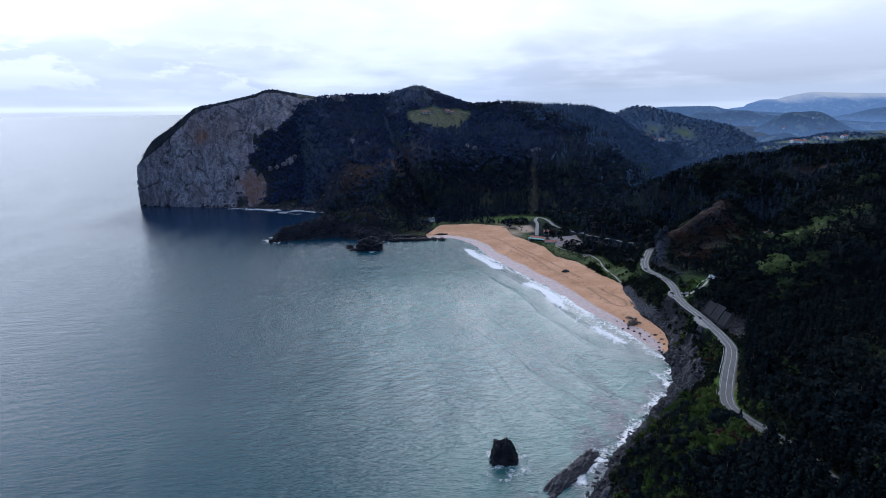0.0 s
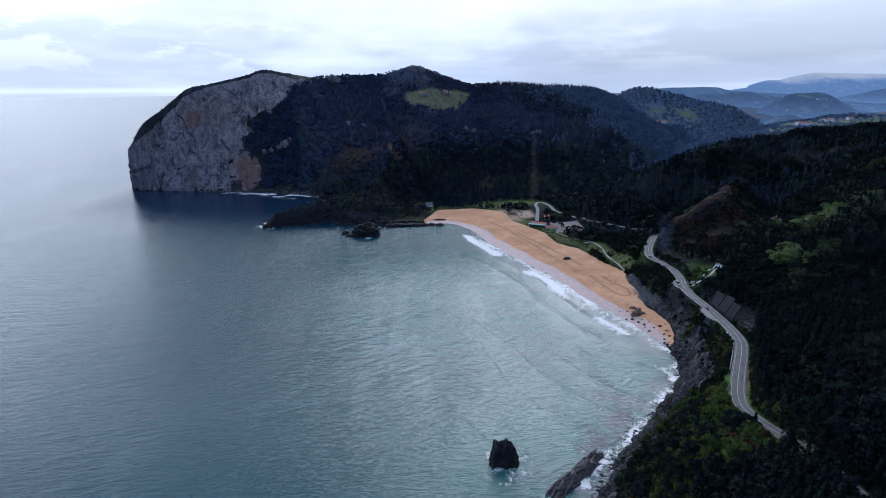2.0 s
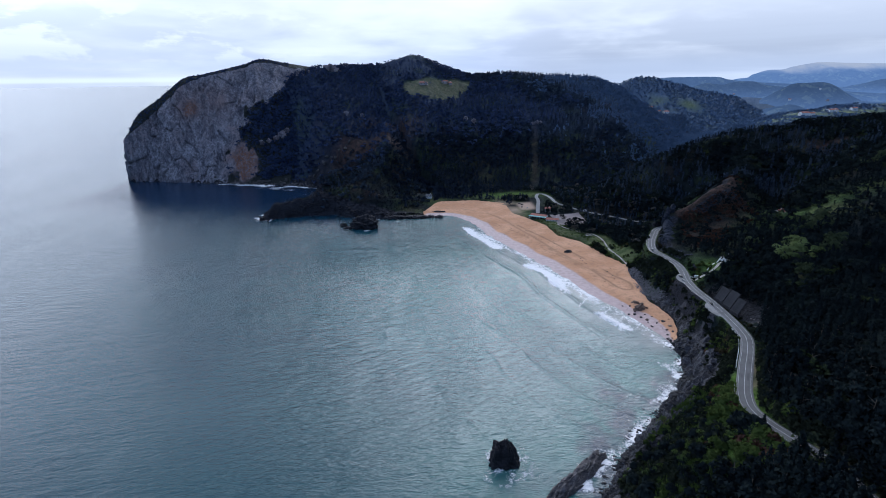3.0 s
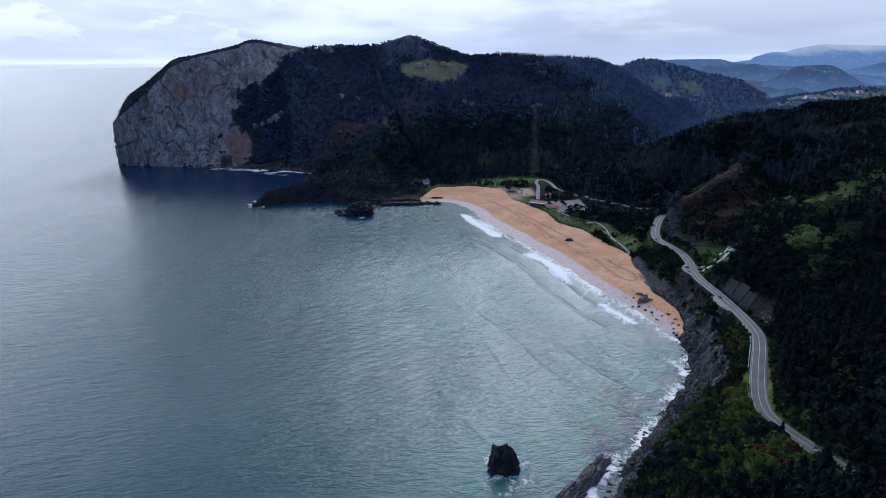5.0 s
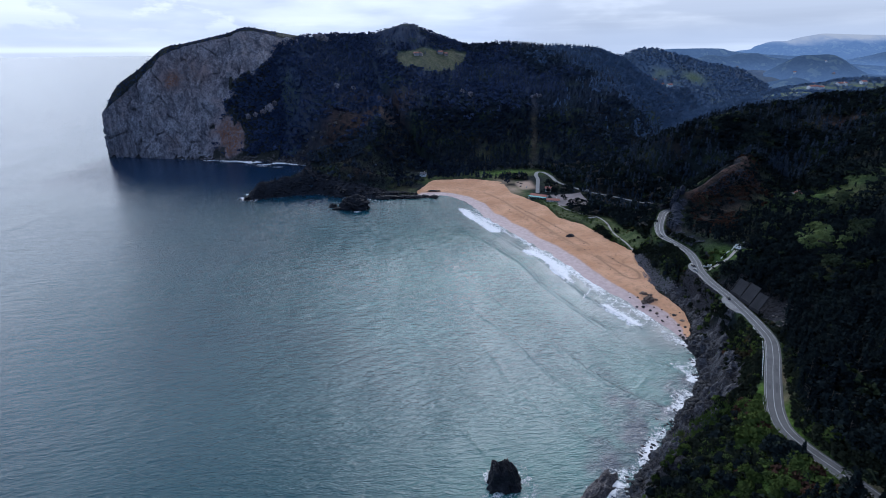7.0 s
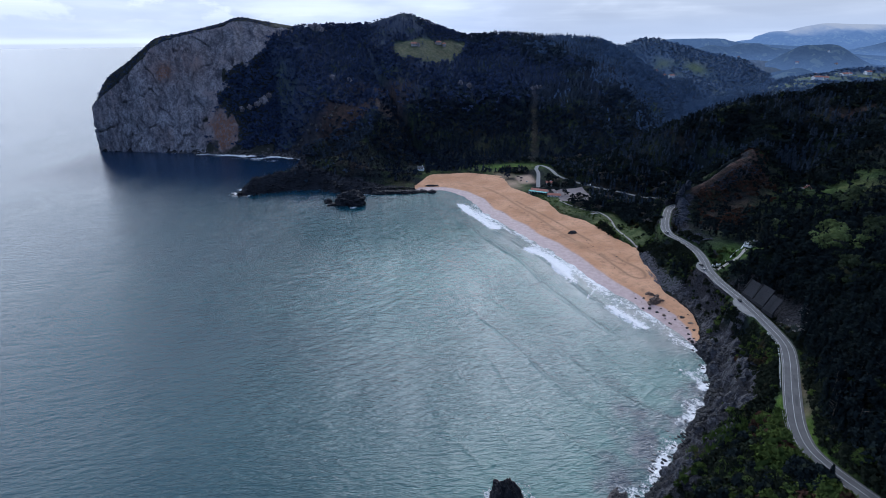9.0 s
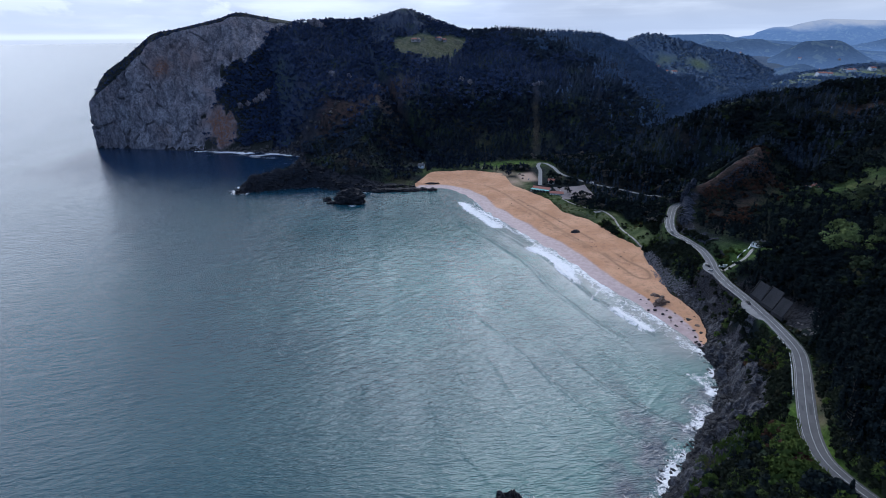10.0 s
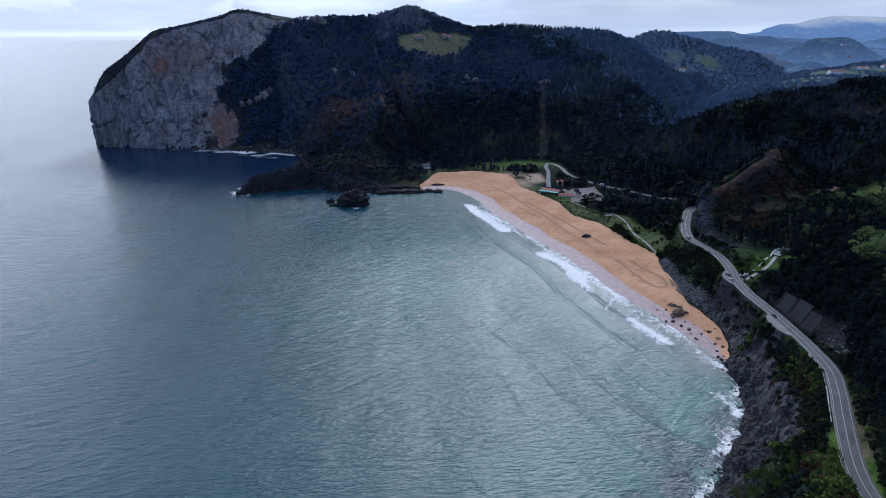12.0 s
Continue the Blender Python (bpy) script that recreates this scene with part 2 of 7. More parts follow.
def limestone_material():
    m, t, s = material("grey_limestone")
    p = position(t)
    down = node(t, "ShaderNodeMapping")
    down.inputs["Scale"].default_value = (1.0, 1.0, 0.16)
    wire(t, p, down.inputs["Vector"])
    streak = math_node(t, "ADD", math_node(t, "MULTIPLY", noise_tex(t, down.outputs[0], 0.09, 6, 0.65, 0.4), 0.6), math_node(t, "MULTIPLY", noise_tex(t, down.outputs[0], 0.33, 5, 0.7, 0.3), 0.4))
    blotch = noise_tex(t, p, 0.022, 5, 0.6)
    grain = noise_tex(t, p, 0.28, 8, 0.75)
    col = mix_colour(t, remap(t, streak, 0.38, 0.62), (0.145, 0.135, 0.152), (0.53, 0.485, 0.490))
    col = mix_colour(t, remap(t, grain, 0.40, 0.56, 0.5, 0.0), col, (0.045, 0.045, 0.056))
    col = mix_colour(t, math_node(t, "MULTIPLY", remap(t, blotch, 0.45, 0.7, 0.0, 0.6), remap(t, streak, 0.42, 0.58)), col, (0.36, 0.25, 0.225))
    col = mix_colour(t, math_node(t, "MULTIPLY", attr(t, "rust"), remap(t, grain, 0.35, 0.6)), col, (0.26, 0.105, 0.048))
    moss = remap(t, math_node(t, "ADD", attr(t, "green"), math_node(t, "MULTIPLY", noise_tex(t, p, 0.06, 5, 0.65), 0.6)), 0.62, 0.85)
    col = mix_colour(t, moss, col, mix_colour(t, grain, (0.018, 0.023, 0.022), (0.042, 0.044, 0.034)))
    wire(t, col, s.inputs["Base Color"])
    s.inputs["Roughness"].default_value = 0.9
    s.inputs["Specular IOR Level"].default_value = 0.25
    bump(t, s, math_node(t, "ADD", math_node(t, "MULTIPLY", streak, 4.0), math_node(t, "MULTIPLY", grain, 2.5)), 1.0, 2.4)
    return m


def dark_rock_material(name="wet_dark_rock", dark=(0.010, 0.010, 0.011), light=(0.075, 0.070, 0.068), shine=0.2):
    m, t, s = material(name)
    p = position(t)
    tilt = node(t, "ShaderNodeMapping")
    tilt.inputs["Rotation"].default_value = (0.5, 0.3, 0.4)
    tilt.inputs["Scale"].default_value = (0.25, 1.0, 1.6)
    wire(t, p, tilt.inputs["Vector"])
    a, b = noise_tex(t, tilt.outputs[0], 0.6, 6, 0.7), noise_tex(t, p, 2.2, 4, 0.7)
    f = math_node(t, "ADD", math_node(t, "MULTIPLY", a, 0.7), math_node(t, "MULTIPLY", b, 0.3))
    wire(t, mix_colour(t, remap(t, f, 0.35, 0.68), dark, light), s.inputs["Base Color"])
    s.inputs["Roughness"].default_value = 0.75
    s.inputs["Specular IOR Level"].default_value = shine
    bump(t, s, f, 0.9, 0.6)
    return m


def sand_material():
    m, t, s = material("sand")
    p = position(t)
    sep = node(t, "ShaderNodeSeparateXYZ")
    wire(t, p, sep.inputs[0])
    n1, n2, n3 = noise_tex(t, p, 0.03, 4), noise_tex(t, p, 0.25, 5, 0.6), noise_tex(t, p, 3.0, 3)
    dry = mix_colour(t, remap(t, n1, 0.3, 0.7), (0.46, 0.235, 0.122), (0.60, 0.335, 0.192))
    dry = mix_colour(t, remap(t, n2, 0.48, 0.66, 0.0, 0.5), dry, (0.34, 0.195, 0.12))
    dry = mix_colour(t, remap(t, n3, 0.55, 0.68, 0.0, 0.5), dry, (0.25, 0.140, 0.085))
    wet = mix_colour(t, remap(t, n2, 0.3, 0.7), (0.340, 0.238, 0.224), (0.450, 0.328, 0.308))
    level = math_node(t, "ADD", sep.outputs[2], math_node(t, "MULTIPLY", n1, 0.5))
    dry = mix_colour(t, math_node(t, "MULTIPLY", attr(t, "track"), 0.7), dry, (0.21, 0.125, 0.075))
    damp = remap(t, level, 0.95, 1.20, 1.0, 0.0)
    wire(t, mix_colour(t, damp, dry, wet), s.inputs["Base Color"])
    wire(t, remap(t, damp, 0, 1, 0.95, 0.55), s.inputs["Roughness"])
    s.inputs["Specular IOR Level"].default_value = 0.18
    bump(t, s, math_node(t, "ADD", n2, math_node(t, "MULTIPLY", n3, 0.2)), 0.3, 0.3)
    return m


def leaf_material(name, dark, light, pale=None, lift=0.35):
    m, t, s = material(name)
    isl = node(t, "ShaderNodeNewGeometry").outputs["Random Per Island"]
    p = position(t)
    stand = noise_tex(t, p, 0.035, 3)
    f = math_node(t, "ADD", math_node(t, "MULTIPLY", isl, 0.30), math_node(t, "MULTIPLY", remap(t, stand, 0.3, 0.7), 0.70))
    col = mix_colour(t, f, dark, light)
    if pale:
        col = mix_colour(t, remap(t, noise_tex(t, p, 0.05, 3), 0.60, 0.70, 0.0, 0.8), col, pale)
    wire(t, col, s.inputs["Base Color"])
    s.inputs["Roughness"].default_value = 0.7
    s.inputs["Specular IOR Level"].default_value = 0.0
    # many small leaves share one clump, so its shading follows the rounded crown
    out = node(t, "ShaderNodeVectorTransform", vector_type="NORMAL", convert_from="OBJECT", convert_to="WORLD")
    wire(t, node(t, "ShaderNodeAttribute", attribute_name="puff").outputs["Vector"], out.inputs[0])
    own = node(t, "ShaderNodeVectorMath", operation="SCALE")
    wire(t, node(t, "ShaderNodeNewGeometry").outputs["Normal"], own.inputs[0])
    own.inputs["Scale"].default_value = 0.45
    both = node(t, "ShaderNodeVectorMath", operation="ADD")
    wire(t, own.outputs[0], both.inputs[0])
    wire(t, out.outputs[0], both.inputs[1])
    up = node(t, "ShaderNodeVectorMath", operation="ADD")
    wire(t, both.outputs[0], up.inputs[0])
    up.inputs[1].default_value = (0, 0, lift)
    unit = node(t, "ShaderNodeVectorMath", operation="NORMALIZE")
    wire(t, up.outputs[0], unit.inputs[0])
    wire(t, unit.outputs[0], s.inputs["Normal"])
    return m


def asphalt_material():
    m, t, s = material("asphalt")
    p = position(t)
    n1, n2 = noise_tex(t, p, 0.15, 5, 0.65), noise_tex(t, p, 4.0, 3)
    f = math_node(t, "ADD", math_node(t, "MULTIPLY", n1, 0.7), math_node(t, "MULTIPLY", n2, 0.3))
    wire(t, mix_colour(t, remap(t, f, 0.3, 0.7), (0.050, 0.050, 0.054), (0.095, 0.095, 0.10)), s.inputs["Base Color"])
    s.inputs["Roughness"].default_value = 0.75
    bump(t, s, n2, 0.15, 0.02)
    return m


SEA = sea_material()
HILL = ground_material()
LIME = limestone_material()
DARK_ROCK = dark_rock_material(light=(0.058, 0.055, 0.055))
GREY_ROCK = dark_rock_material("grey_slate", (0.024, 0.022, 0.023), (0.185, 0.162, 0.156))
RIB_ROCK = dark_rock_material("weathered_rib", (0.030, 0.029, 0.030), (0.150, 0.135, 0.125))
SAND = sand_material()
ASPHALT = asphalt_material()
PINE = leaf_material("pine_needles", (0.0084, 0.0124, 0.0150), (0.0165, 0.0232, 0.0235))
# distance haze is mixed into these three base colours, strongest in the first
FAR_HAZE_LEAF = leaf_material("hazed_hill_foliage", (0.092, 0.148, 0.246), (0.142, 0.202, 0.302), lift=1.2)
CAPE_HAZE_LEAF = leaf_material("hazed_cape_foliage", (0.037, 0.055, 0.114), (0.079, 0.106, 0.190), lift=1.1)
EAST_HAZE_LEAF = leaf_material("hazed_east_needles", (0.024, 0.036, 0.058), (0.058, 0.075, 0.098), lift=0.8)
# cloud shade, with a little haze, is put into this base colour
FOOT_SHADE_LEAF = leaf_material("shaded_wood", (0.014, 0.020, 0.033), (0.029, 0.040, 0.055), lift=0.6)
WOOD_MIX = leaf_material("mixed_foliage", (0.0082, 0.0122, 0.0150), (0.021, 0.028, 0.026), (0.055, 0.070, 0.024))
BUSH = leaf_material("scrub_leaves", (0.022, 0.036, 0.010), (0.095, 0.130, 0.034), (0.095, 0.055, 0.028))
GREEN_LEAF = leaf_material("fresh_green_leaves", (0.028, 0.042, 0.014), (0.098, 0.132, 0.042))
PALE_LEAF = leaf_material("pale_spring_leaves", (0.026, 0.036, 0.020), (0.082, 0.102, 0.050))
SPRING_LEAF = leaf_material("spring_leaves", (0.048, 0.068, 0.025), (0.185, 0.230, 0.085))
HEADLAND_LEAF = leaf_material("headland_heather", (0.016, 0.018, 0.024), (0.042, 0.042, 0.046), (0.060, 0.050, 0.034))
DARK_SCRUB = leaf_material("dark_gorse", (0.0095, 0.0125, 0.0100), (0.030, 0.036, 0.022), (0.058, 0.046, 0.026))
GRASS = leaf_material("long_grass_blades", (0.036, 0.060, 0.013), (0.120, 0.165, 0.040), (0.110, 0.095, 0.042))
SLATE_ROCK = dark_rock_material("slate_slope", (0.009, 0.009, 0.012), (0.098, 0.096, 0.104))
BLACK_ROCK = dark_rock_material("black_sea_rock", (0.006, 0.006, 0.007), (0.036, 0.034, 0.038))
CUT_ROCK = dark_rock_material("blue_slate", (0.008, 0.010, 0.014), (0.066, 0.072, 0.090), 0.02)
PEBBLE = dark_rock_material("grey_pebbles", (0.050, 0.049, 0.056), (0.200, 0.190, 0.200))
BROWN_ROCK = dark_rock_material("brown_rock", (0.060, 0.043, 0.035), (0.27, 0.185, 0.140))
BARK = plain("bark", (0.07, 0.055, 0.04), 0.9)
BARE = leaf_material("bare_twigs", (0.05, 0.045, 0.038), (0.13, 0.115, 0.095))
WHITE = plain("white_paint", (0.74, 0.73, 0.70), 0.6, 0, 0.1)


# ---------------------------------------------------------------- ground form
def hash2(ix, iy, seed):
    v = (ix * 374761393 + iy * 668265263 + seed * 974711) & 0x7FFFFFFF
    v = ((v ^ (v >> 13)) * 1274126177) & 0x7FFFFFFF
    return ((v ^ (v >> 16)) & 0xFFFF) / 65535.0


def vnoise(x, y, seed=0):
    ix, iy = np.floor(x).astype(np.int64), np.floor(y).astype(np.int64)
    fx, fy = x - ix, y - iy
    fx, fy = fx * fx * (3 - 2 * fx), fy * fy * (3 - 2 * fy)
    a, b = hash2(ix, iy, seed), hash2(ix + 1, iy, seed)
    c, d = hash2(ix, iy + 1, seed), hash2(ix + 1, iy + 1, seed)
    return (a + (b - a) * fx) * (1 - fy) + (c + (d - c) * fx) * fy


def fbm(x, y, seed=0, octaves=4, gain=0.5):
    """Fractal noise about 0, within some -1 to 1."""
    total, amp = 0.0, 1.0
    for k in range(octaves):
        total = total + amp * (2 * vnoise(x * 2 ** k, y * 2 ** k, seed + 17 * k) - 1)
        amp *= gain
    return total


def step(a, b, v):
    u = np.clip((v - a) / (b - a), 0, 1)
    return u * u * (3 - 2 * u)


def line_field(x, y, pts):
    """Distance to a line of points, and the height and side of its nearest place."""
    best = np.full(np.shape(x), 1e9)
    high, side, along = np.zeros(np.shape(x)), np.zeros(np.shape(x)), np.zeros(np.shape(x))
    run = 0.0
    for a, b in zip(pts[:-1], pts[1:]):
        dx, dy = b[0] - a[0], b[1] - a[1]
        n = dx * dx + dy * dy
        u = np.clip(((x - a[0]) * dx + (y - a[1]) * dy) / n, 0, 1)
        d = np.hypot(x - a[0] - u * dx, y - a[1] - u * dy)
        near = d < best
        best = np.where(near, d, best)
        if len(a) > 2:
            high = np.where(near, a[2] + u * (b[2] - a[2]), high)
        side = np.where(near, np.sign(dx * (y - a[1]) - dy * (x - a[0])), side)
        along = np.where(near, run + u * math.sqrt(n), along)
        run += math.sqrt(n)
    return best, high, side, along


def inside(x, y, poly):
    hit = np.zeros(np.shape(x), bool)
    for (ax, ay), (bx, by) in zip(poly, poly[1:] + poly[:1]):
        if ay == by:
            continue
        cross = ((ay > y) != (by > y)) & (x < (bx - ax) * (y - ay) / (by - ay) + ax)
        hit ^= cross
    return hit


def smooth_line(pts, gap):
    """A curve through the points (Catmull-Rom), cut into even steps."""
    p = [np.array(q, float) for q in pts]
    p = [2 * p[0] - p[1]] + p + [2 * p[-1] - p[-2]]
    out = []
    for i in range(1, len(p) - 2):
        n = max(2, int(np.linalg.norm(p[i + 1] - p[i]) / (gap * 0.25)))
        for k in range(n):
            u = k / n
            out.append(0.5 * ((2 * p[i]) + (p[i + 1] - p[i - 1]) * u + (2 * p[i - 1] - 5 * p[i] + 4 * p[i + 1] - p[i + 2]) * u * u
                              + (3 * p[i] - p[i - 1] - 3 * p[i + 1] + p[i + 2]) * u ** 3))
    out.append(p[-2])
    out = np.array(out)
    s = np.concatenate([[0], np.cumsum(np.linalg.norm(np.diff(out, axis=0), axis=1))])
    at = np.linspace(0, s[-1], max(2, int(s[-1] / gap) + 1))
    return np.stack([np.interp(at, s, out[:, k]) for k in range(out.shape[1])], 1)


ROCK_COAST = [(30, 60), (48, 140), (62, 190), (79, 216), (91, 232), (105, 252), (119, 267), (140, 290), (161, 310), (176, 330), (185, 354), (187, 372)]
BEACH_FRONT = [(187, 372), (182, 398), (169, 434), (151, 480), (134, 540), (106, 605), (82, 675), (68, 730), (42, 766), (4, 763)]
POINT_COAST = [(4, 763), (-31, 766), (-62, 757), (-104, 770), (-129, 787), (-168, 782), (-204, 769), (-229, 760), (-228, 785), (-205, 822),
               (-191, 852), (-178, 900), (-173, 945), (-154, 976)]
CLIFF_COAST = [(-154, 976), (-202, 995), (-249, 1020), (-338, 1043), (-418, 1061), (-475, 1071), (-522, 1081), (-581, 1092), (-600, 1135), (-570, 1250),
               (-450, 1400), (-300, 1560), (-100, 1800), (200, 2300), (900, 3200), (2400, 4950)]
LAND = ROCK_COAST + BEACH_FRONT[1:] + POINT_COAST[1:] + CLIFF_COAST[1:] + [(4950, 4950), (4950, -4950), (2600, -4950), (700, -900), (120, -150)]
DUNE_LAWN = [(214, 625), (215, 590), (216, 560), (217, 545)]
BEACH_BACK = [(193, 376), (202, 394), (206, 411), (204.5, 429), (200.5, 441), (199, 451), (202, 464), (203.5, 486), (205.5, 512), (212, 533), (201, 562), (190, 610), (168, 643), (162, 693), (149, 723),
              (130, 765), (126, 822), (79, 846), (29, 840), (1, 783)]
BEACH_AREA = BEACH_FRONT + BEACH_BACK[::-1]
ROAD = [(350, 626, 22), (328, 613, 23), (305, 605, 24), (286, 601, 24.7), (276, 597, 25), (265, 587, 25), (255, 570, 25), (240.5, 542, 25), (233, 518, 24.3), (236, 500, 24), (238, 479, 23.8), (234, 457, 23.6),
        (228, 439, 23.7), (223, 415, 25), (221, 389, 26.3), (218, 365, 27.6), (214, 342, 29), (208, 321, 30.8), (198, 303, 32), (186, 285, 33.2),
        (173, 265, 34.5), (164, 250, 36.4), (158, 236, 38.8), (157, 222, 41), (158, 206, 44), (158, 186, 48), (154, 165, 52), (150, 130, 57)]
ROAD_LINE = smooth_line(ROAD, 4.0)
VALLEY_ROAD = [(166, 750, 6), (173, 782, 7), (181, 818, 8.5), (183, 842, 9), (191, 862, 9.4), (200, 854, 9.3), (204, 830, 9), (206, 793, 9), (229, 742, 9.5), (255, 710, 10),
               (280, 677, 11), (315, 664, 12)]
VALLEY_LINE = smooth_line(VALLEY_ROAD, 5.0)

# crests: places and heights, then the fall of their sides
CAPE = [(-592, 1128, 82), (-574, 1135, 101), (-494, 1184, 175), (-451, 1204, 186), (-342, 1245, 219), (-281, 1275, 212), (-190, 1370, 219), (-102, 1400, 222),
        (-60, 1400, 236), (-25, 1400, 247), (8, 1400, 241), (56, 1400, 219), (127, 1400, 193), (224, 1400, 199), (330, 1395, 195), (418, 1400, 186), (500, 1440, 170), (545, 1490, 150)]
POINT_CREST = [(-220, 768, 9), (-208, 775, 22), (-176, 785, 24), (-146, 795, 26), (-118, 822, 35), (-97, 850, 38), (-75, 900, 44), (-60, 980, 75), (-70, 1100, 110)]
POINT_SPUR = [(-110, 815, 34), (-80, 806, 31), (-55, 800, 25), (-30, 805, 16), (-6, 818, 9)]
BACK_HILL = [(585, 1690, 148), (624, 1700, 164), (674, 1700, 178), (717, 1700, 180), (788, 1700, 167), (878, 1700, 147), (970, 1700, 126), (1047, 1700, 92), (1085, 1700, 38)]
EAST_CREST = [(310, 775, 40), (350, 795, 60), (382, 800, 76), (429, 800, 99), (500, 800, 109), (546, 805, 112), (614, 825, 121), (707, 855, 124), (920, 950, 128)]
KNOLL = [(288, 586, 45), (306, 590, 53), (330, 598, 66), (371, 632, 73), (420, 690, 66), (470, 760, 90)]
KNOLL_FACE = [(288, 526), (297, 552), (330, 566), (362, 592)]
WALL_CREST = [(241, 397, 40), (239, 382, 42), (238, 368, 43), (236, 352, 42), (233, 338, 39)]
CUT_CREST = [(250, 530, 28), (260, 553, 33), (268, 570, 38), (278, 582, 41)]
NEAR_SLOPE = [(235, 120, 92), (246, 200, 92), (262, 290, 86), (282, 350, 74), (300, 400, 60), (330, 440, 52), (400, 470, 62), (470, 520, 74), (560, 640, 96), (640, 800, 122)]
HILL_FIELDS = [(681, 1557, 26, 30), (626, 1451, 34, 22), (650, 1490, 40, 16), (755, 1520, 30, 26), (494, 1168, 14, 20), (777, 1203, 40, 30), (850, 1253, 55, 34), (985, 1370, 70, 40), (1127, 1424, 80, 46)]
PLATEAU = [(760, 1150, 84), (993, 1366, 94), (1250, 1560, 104), (1500, 1700, 96)]


def crest(x, y, pts, fall, soften=10.0):
    d, h, _, _ = line_field(x, y, pts)
    return h - fall * (np.sqrt(d * d + soften * soften) - soften)


def height(x, y):
    """The height of the ground over the sea at each place."""
    x, y = np.asarray(x, float), np.asarray(y, float)
    wx, wy = x + 9 * fbm(x / 70, y / 70, 3, 3), y + 9 * fbm(x / 70, y / 70, 5, 3)
    floor = 4.5 + 0.02 * np.clip(x - 120, 0, 900) + 0.012 * np.clip(y - 780, 0, 900)
    fall_cape = 0.52 - 0.10 * step(-100, 200, x) + 0.25 * step(400, 560, x)
    hills = [crest(wx, wy, CAPE, fall_cape, 14), crest(wx, wy, POINT_CREST, 0.85, 4), crest(wx, wy, BACK_HILL, 0.42, 30), crest(wx, wy, EAST_CREST, 0.5, 20),
             crest(x, y, KNOLL, 0.85, 5), crest(x, y, CUT_CREST, 1.25, 3), crest(x, y, WALL_CREST, 1.1, 2), crest(wx, wy, NEAR_SLOPE, 0.62, 12), crest(wx, wy, PLATEAU, 0.30, 60), crest(wx, wy, POINT_SPUR, 0.7, 4)]
    hollow = 24 + 0.15 * np.clip(x - 235, 0, 500) - 0.9 * np.clip(np.hypot(x - 330, y - 510) - 90, 0, 400)
    stack = np.stack(hills + [floor, hollow])
    k = 4.0
    top = stack.max(0)
    h = top + k * np.log(np.exp((stack - top) / k).sum(0))
    far = step(2100, 2900, np.hypot(x, y)) * step(700, 1300, x) * 0.5
    h = h + far * (55 + 45 * fbm(x / 500, y / 500, 8, 4))
    rough = step(2, 30, h)
    h = h + rough * (3.0 * fbm(x / 60, y / 60, 11, 4) + 5 * fbm(x / 170, y / 170, 12, 2) * step(20, 80, h))
    # the slope under the road
    d, zr, side, along = line_field(x, y, ROAD_LINE[::2])
    bay = np.where(side < 0, 5.5 * np.exp(-((y - 371) / 12) ** 4) + 4.0 * np.exp(-((y - 440) / 11) ** 4), 0)
    bank = zr - 0.62 * np.clip(d - 5, 0, 80)
    lower = side > 0
    h = np.where((side < 0) & (d < 90) & (x < 262), np.minimum(np.maximum(h, bank), zr + 0.2 * d), h)
    # coast: how steeply the land comes out of the water
    near = [line_field(x, y, c) for c in (ROCK_COAST, BEACH_FRONT, POINT_COAST, CLIFF_COAST)]
    w = np.stack([1 / (n[0] + 2.0) ** 3 for n in near])
    w /= w.sum(0)
    shore = np.minimum.reduce([n[0] for n in near])
    land = inside(x, y, LAND)
    sd = np.where(land, shore, -shore)
    jag = 1 + 0.5 * fbm(x / 9, y / 9, 21, 3) * np.exp(-np.maximum(sd, 0) / 18)
    rise = w[0] * 0.95 + w[1] * 0.05 + w[2] * 2.2 + w[3] * (0.75 + 0.45 * step(-240, -150, x))
    beds = np.abs(((x * 0.8 - y * 0.6) / 5.5 + 1.2 * fbm(x / 22, y / 22, 25, 2)) % 2 - 1)
    limit = rise * (sd + 3.2 * fbm(x / 7, y / 7, 23, 4) * (1 - w[1])) * jag + (1 - w[1]) * 3.2 * (beds - 0.5)
    db, _, _, _ = line_field(x, y, BEACH_AREA + BEACH_AREA[:1])
    sand = inside(x, y, BEACH_AREA)
    out = np.where(sand, 0, db)
    limit = w[1] * (0.05 * sd - 1.2 + 0.7 * np.clip(out - 1, 0, 400)) + (1 - w[1]) * limit
    limit = np.where(sand, np.minimum(limit, 0.05 * sd - 1.2), limit)
    limit = np.where((out < 40) & ~sand & land & (y > 520) & (x > 0), np.minimum(limit, 2.6 + 0.5 * out), limit)
    h = np.where(land, np.minimum(h, np.maximum(limit, -1.5)), -1.2 - 0.12 * shore)
    h = np.maximum(h, -14)
    # beds of the two roads, and the yard behind the beach
    w = 1 - step(4.6, 9.5, d - bay)
    h = h * (1 - w) + (zr - 0.25) * w
    d2, z2, _, _ = line_field(x, y, VALLEY_LINE[::2])
    w = 1 - step(3.5, 16, d2)
    h = h * (1 - w) + (z2 - 0.25) * w
    return h


def coast_distance(x, y):
    return np.minimum.reduce([line_field(x, y, c)[0] for c in (ROCK_COAST, BEACH_FRONT, POINT_COAST, CLIFF_COAST)])


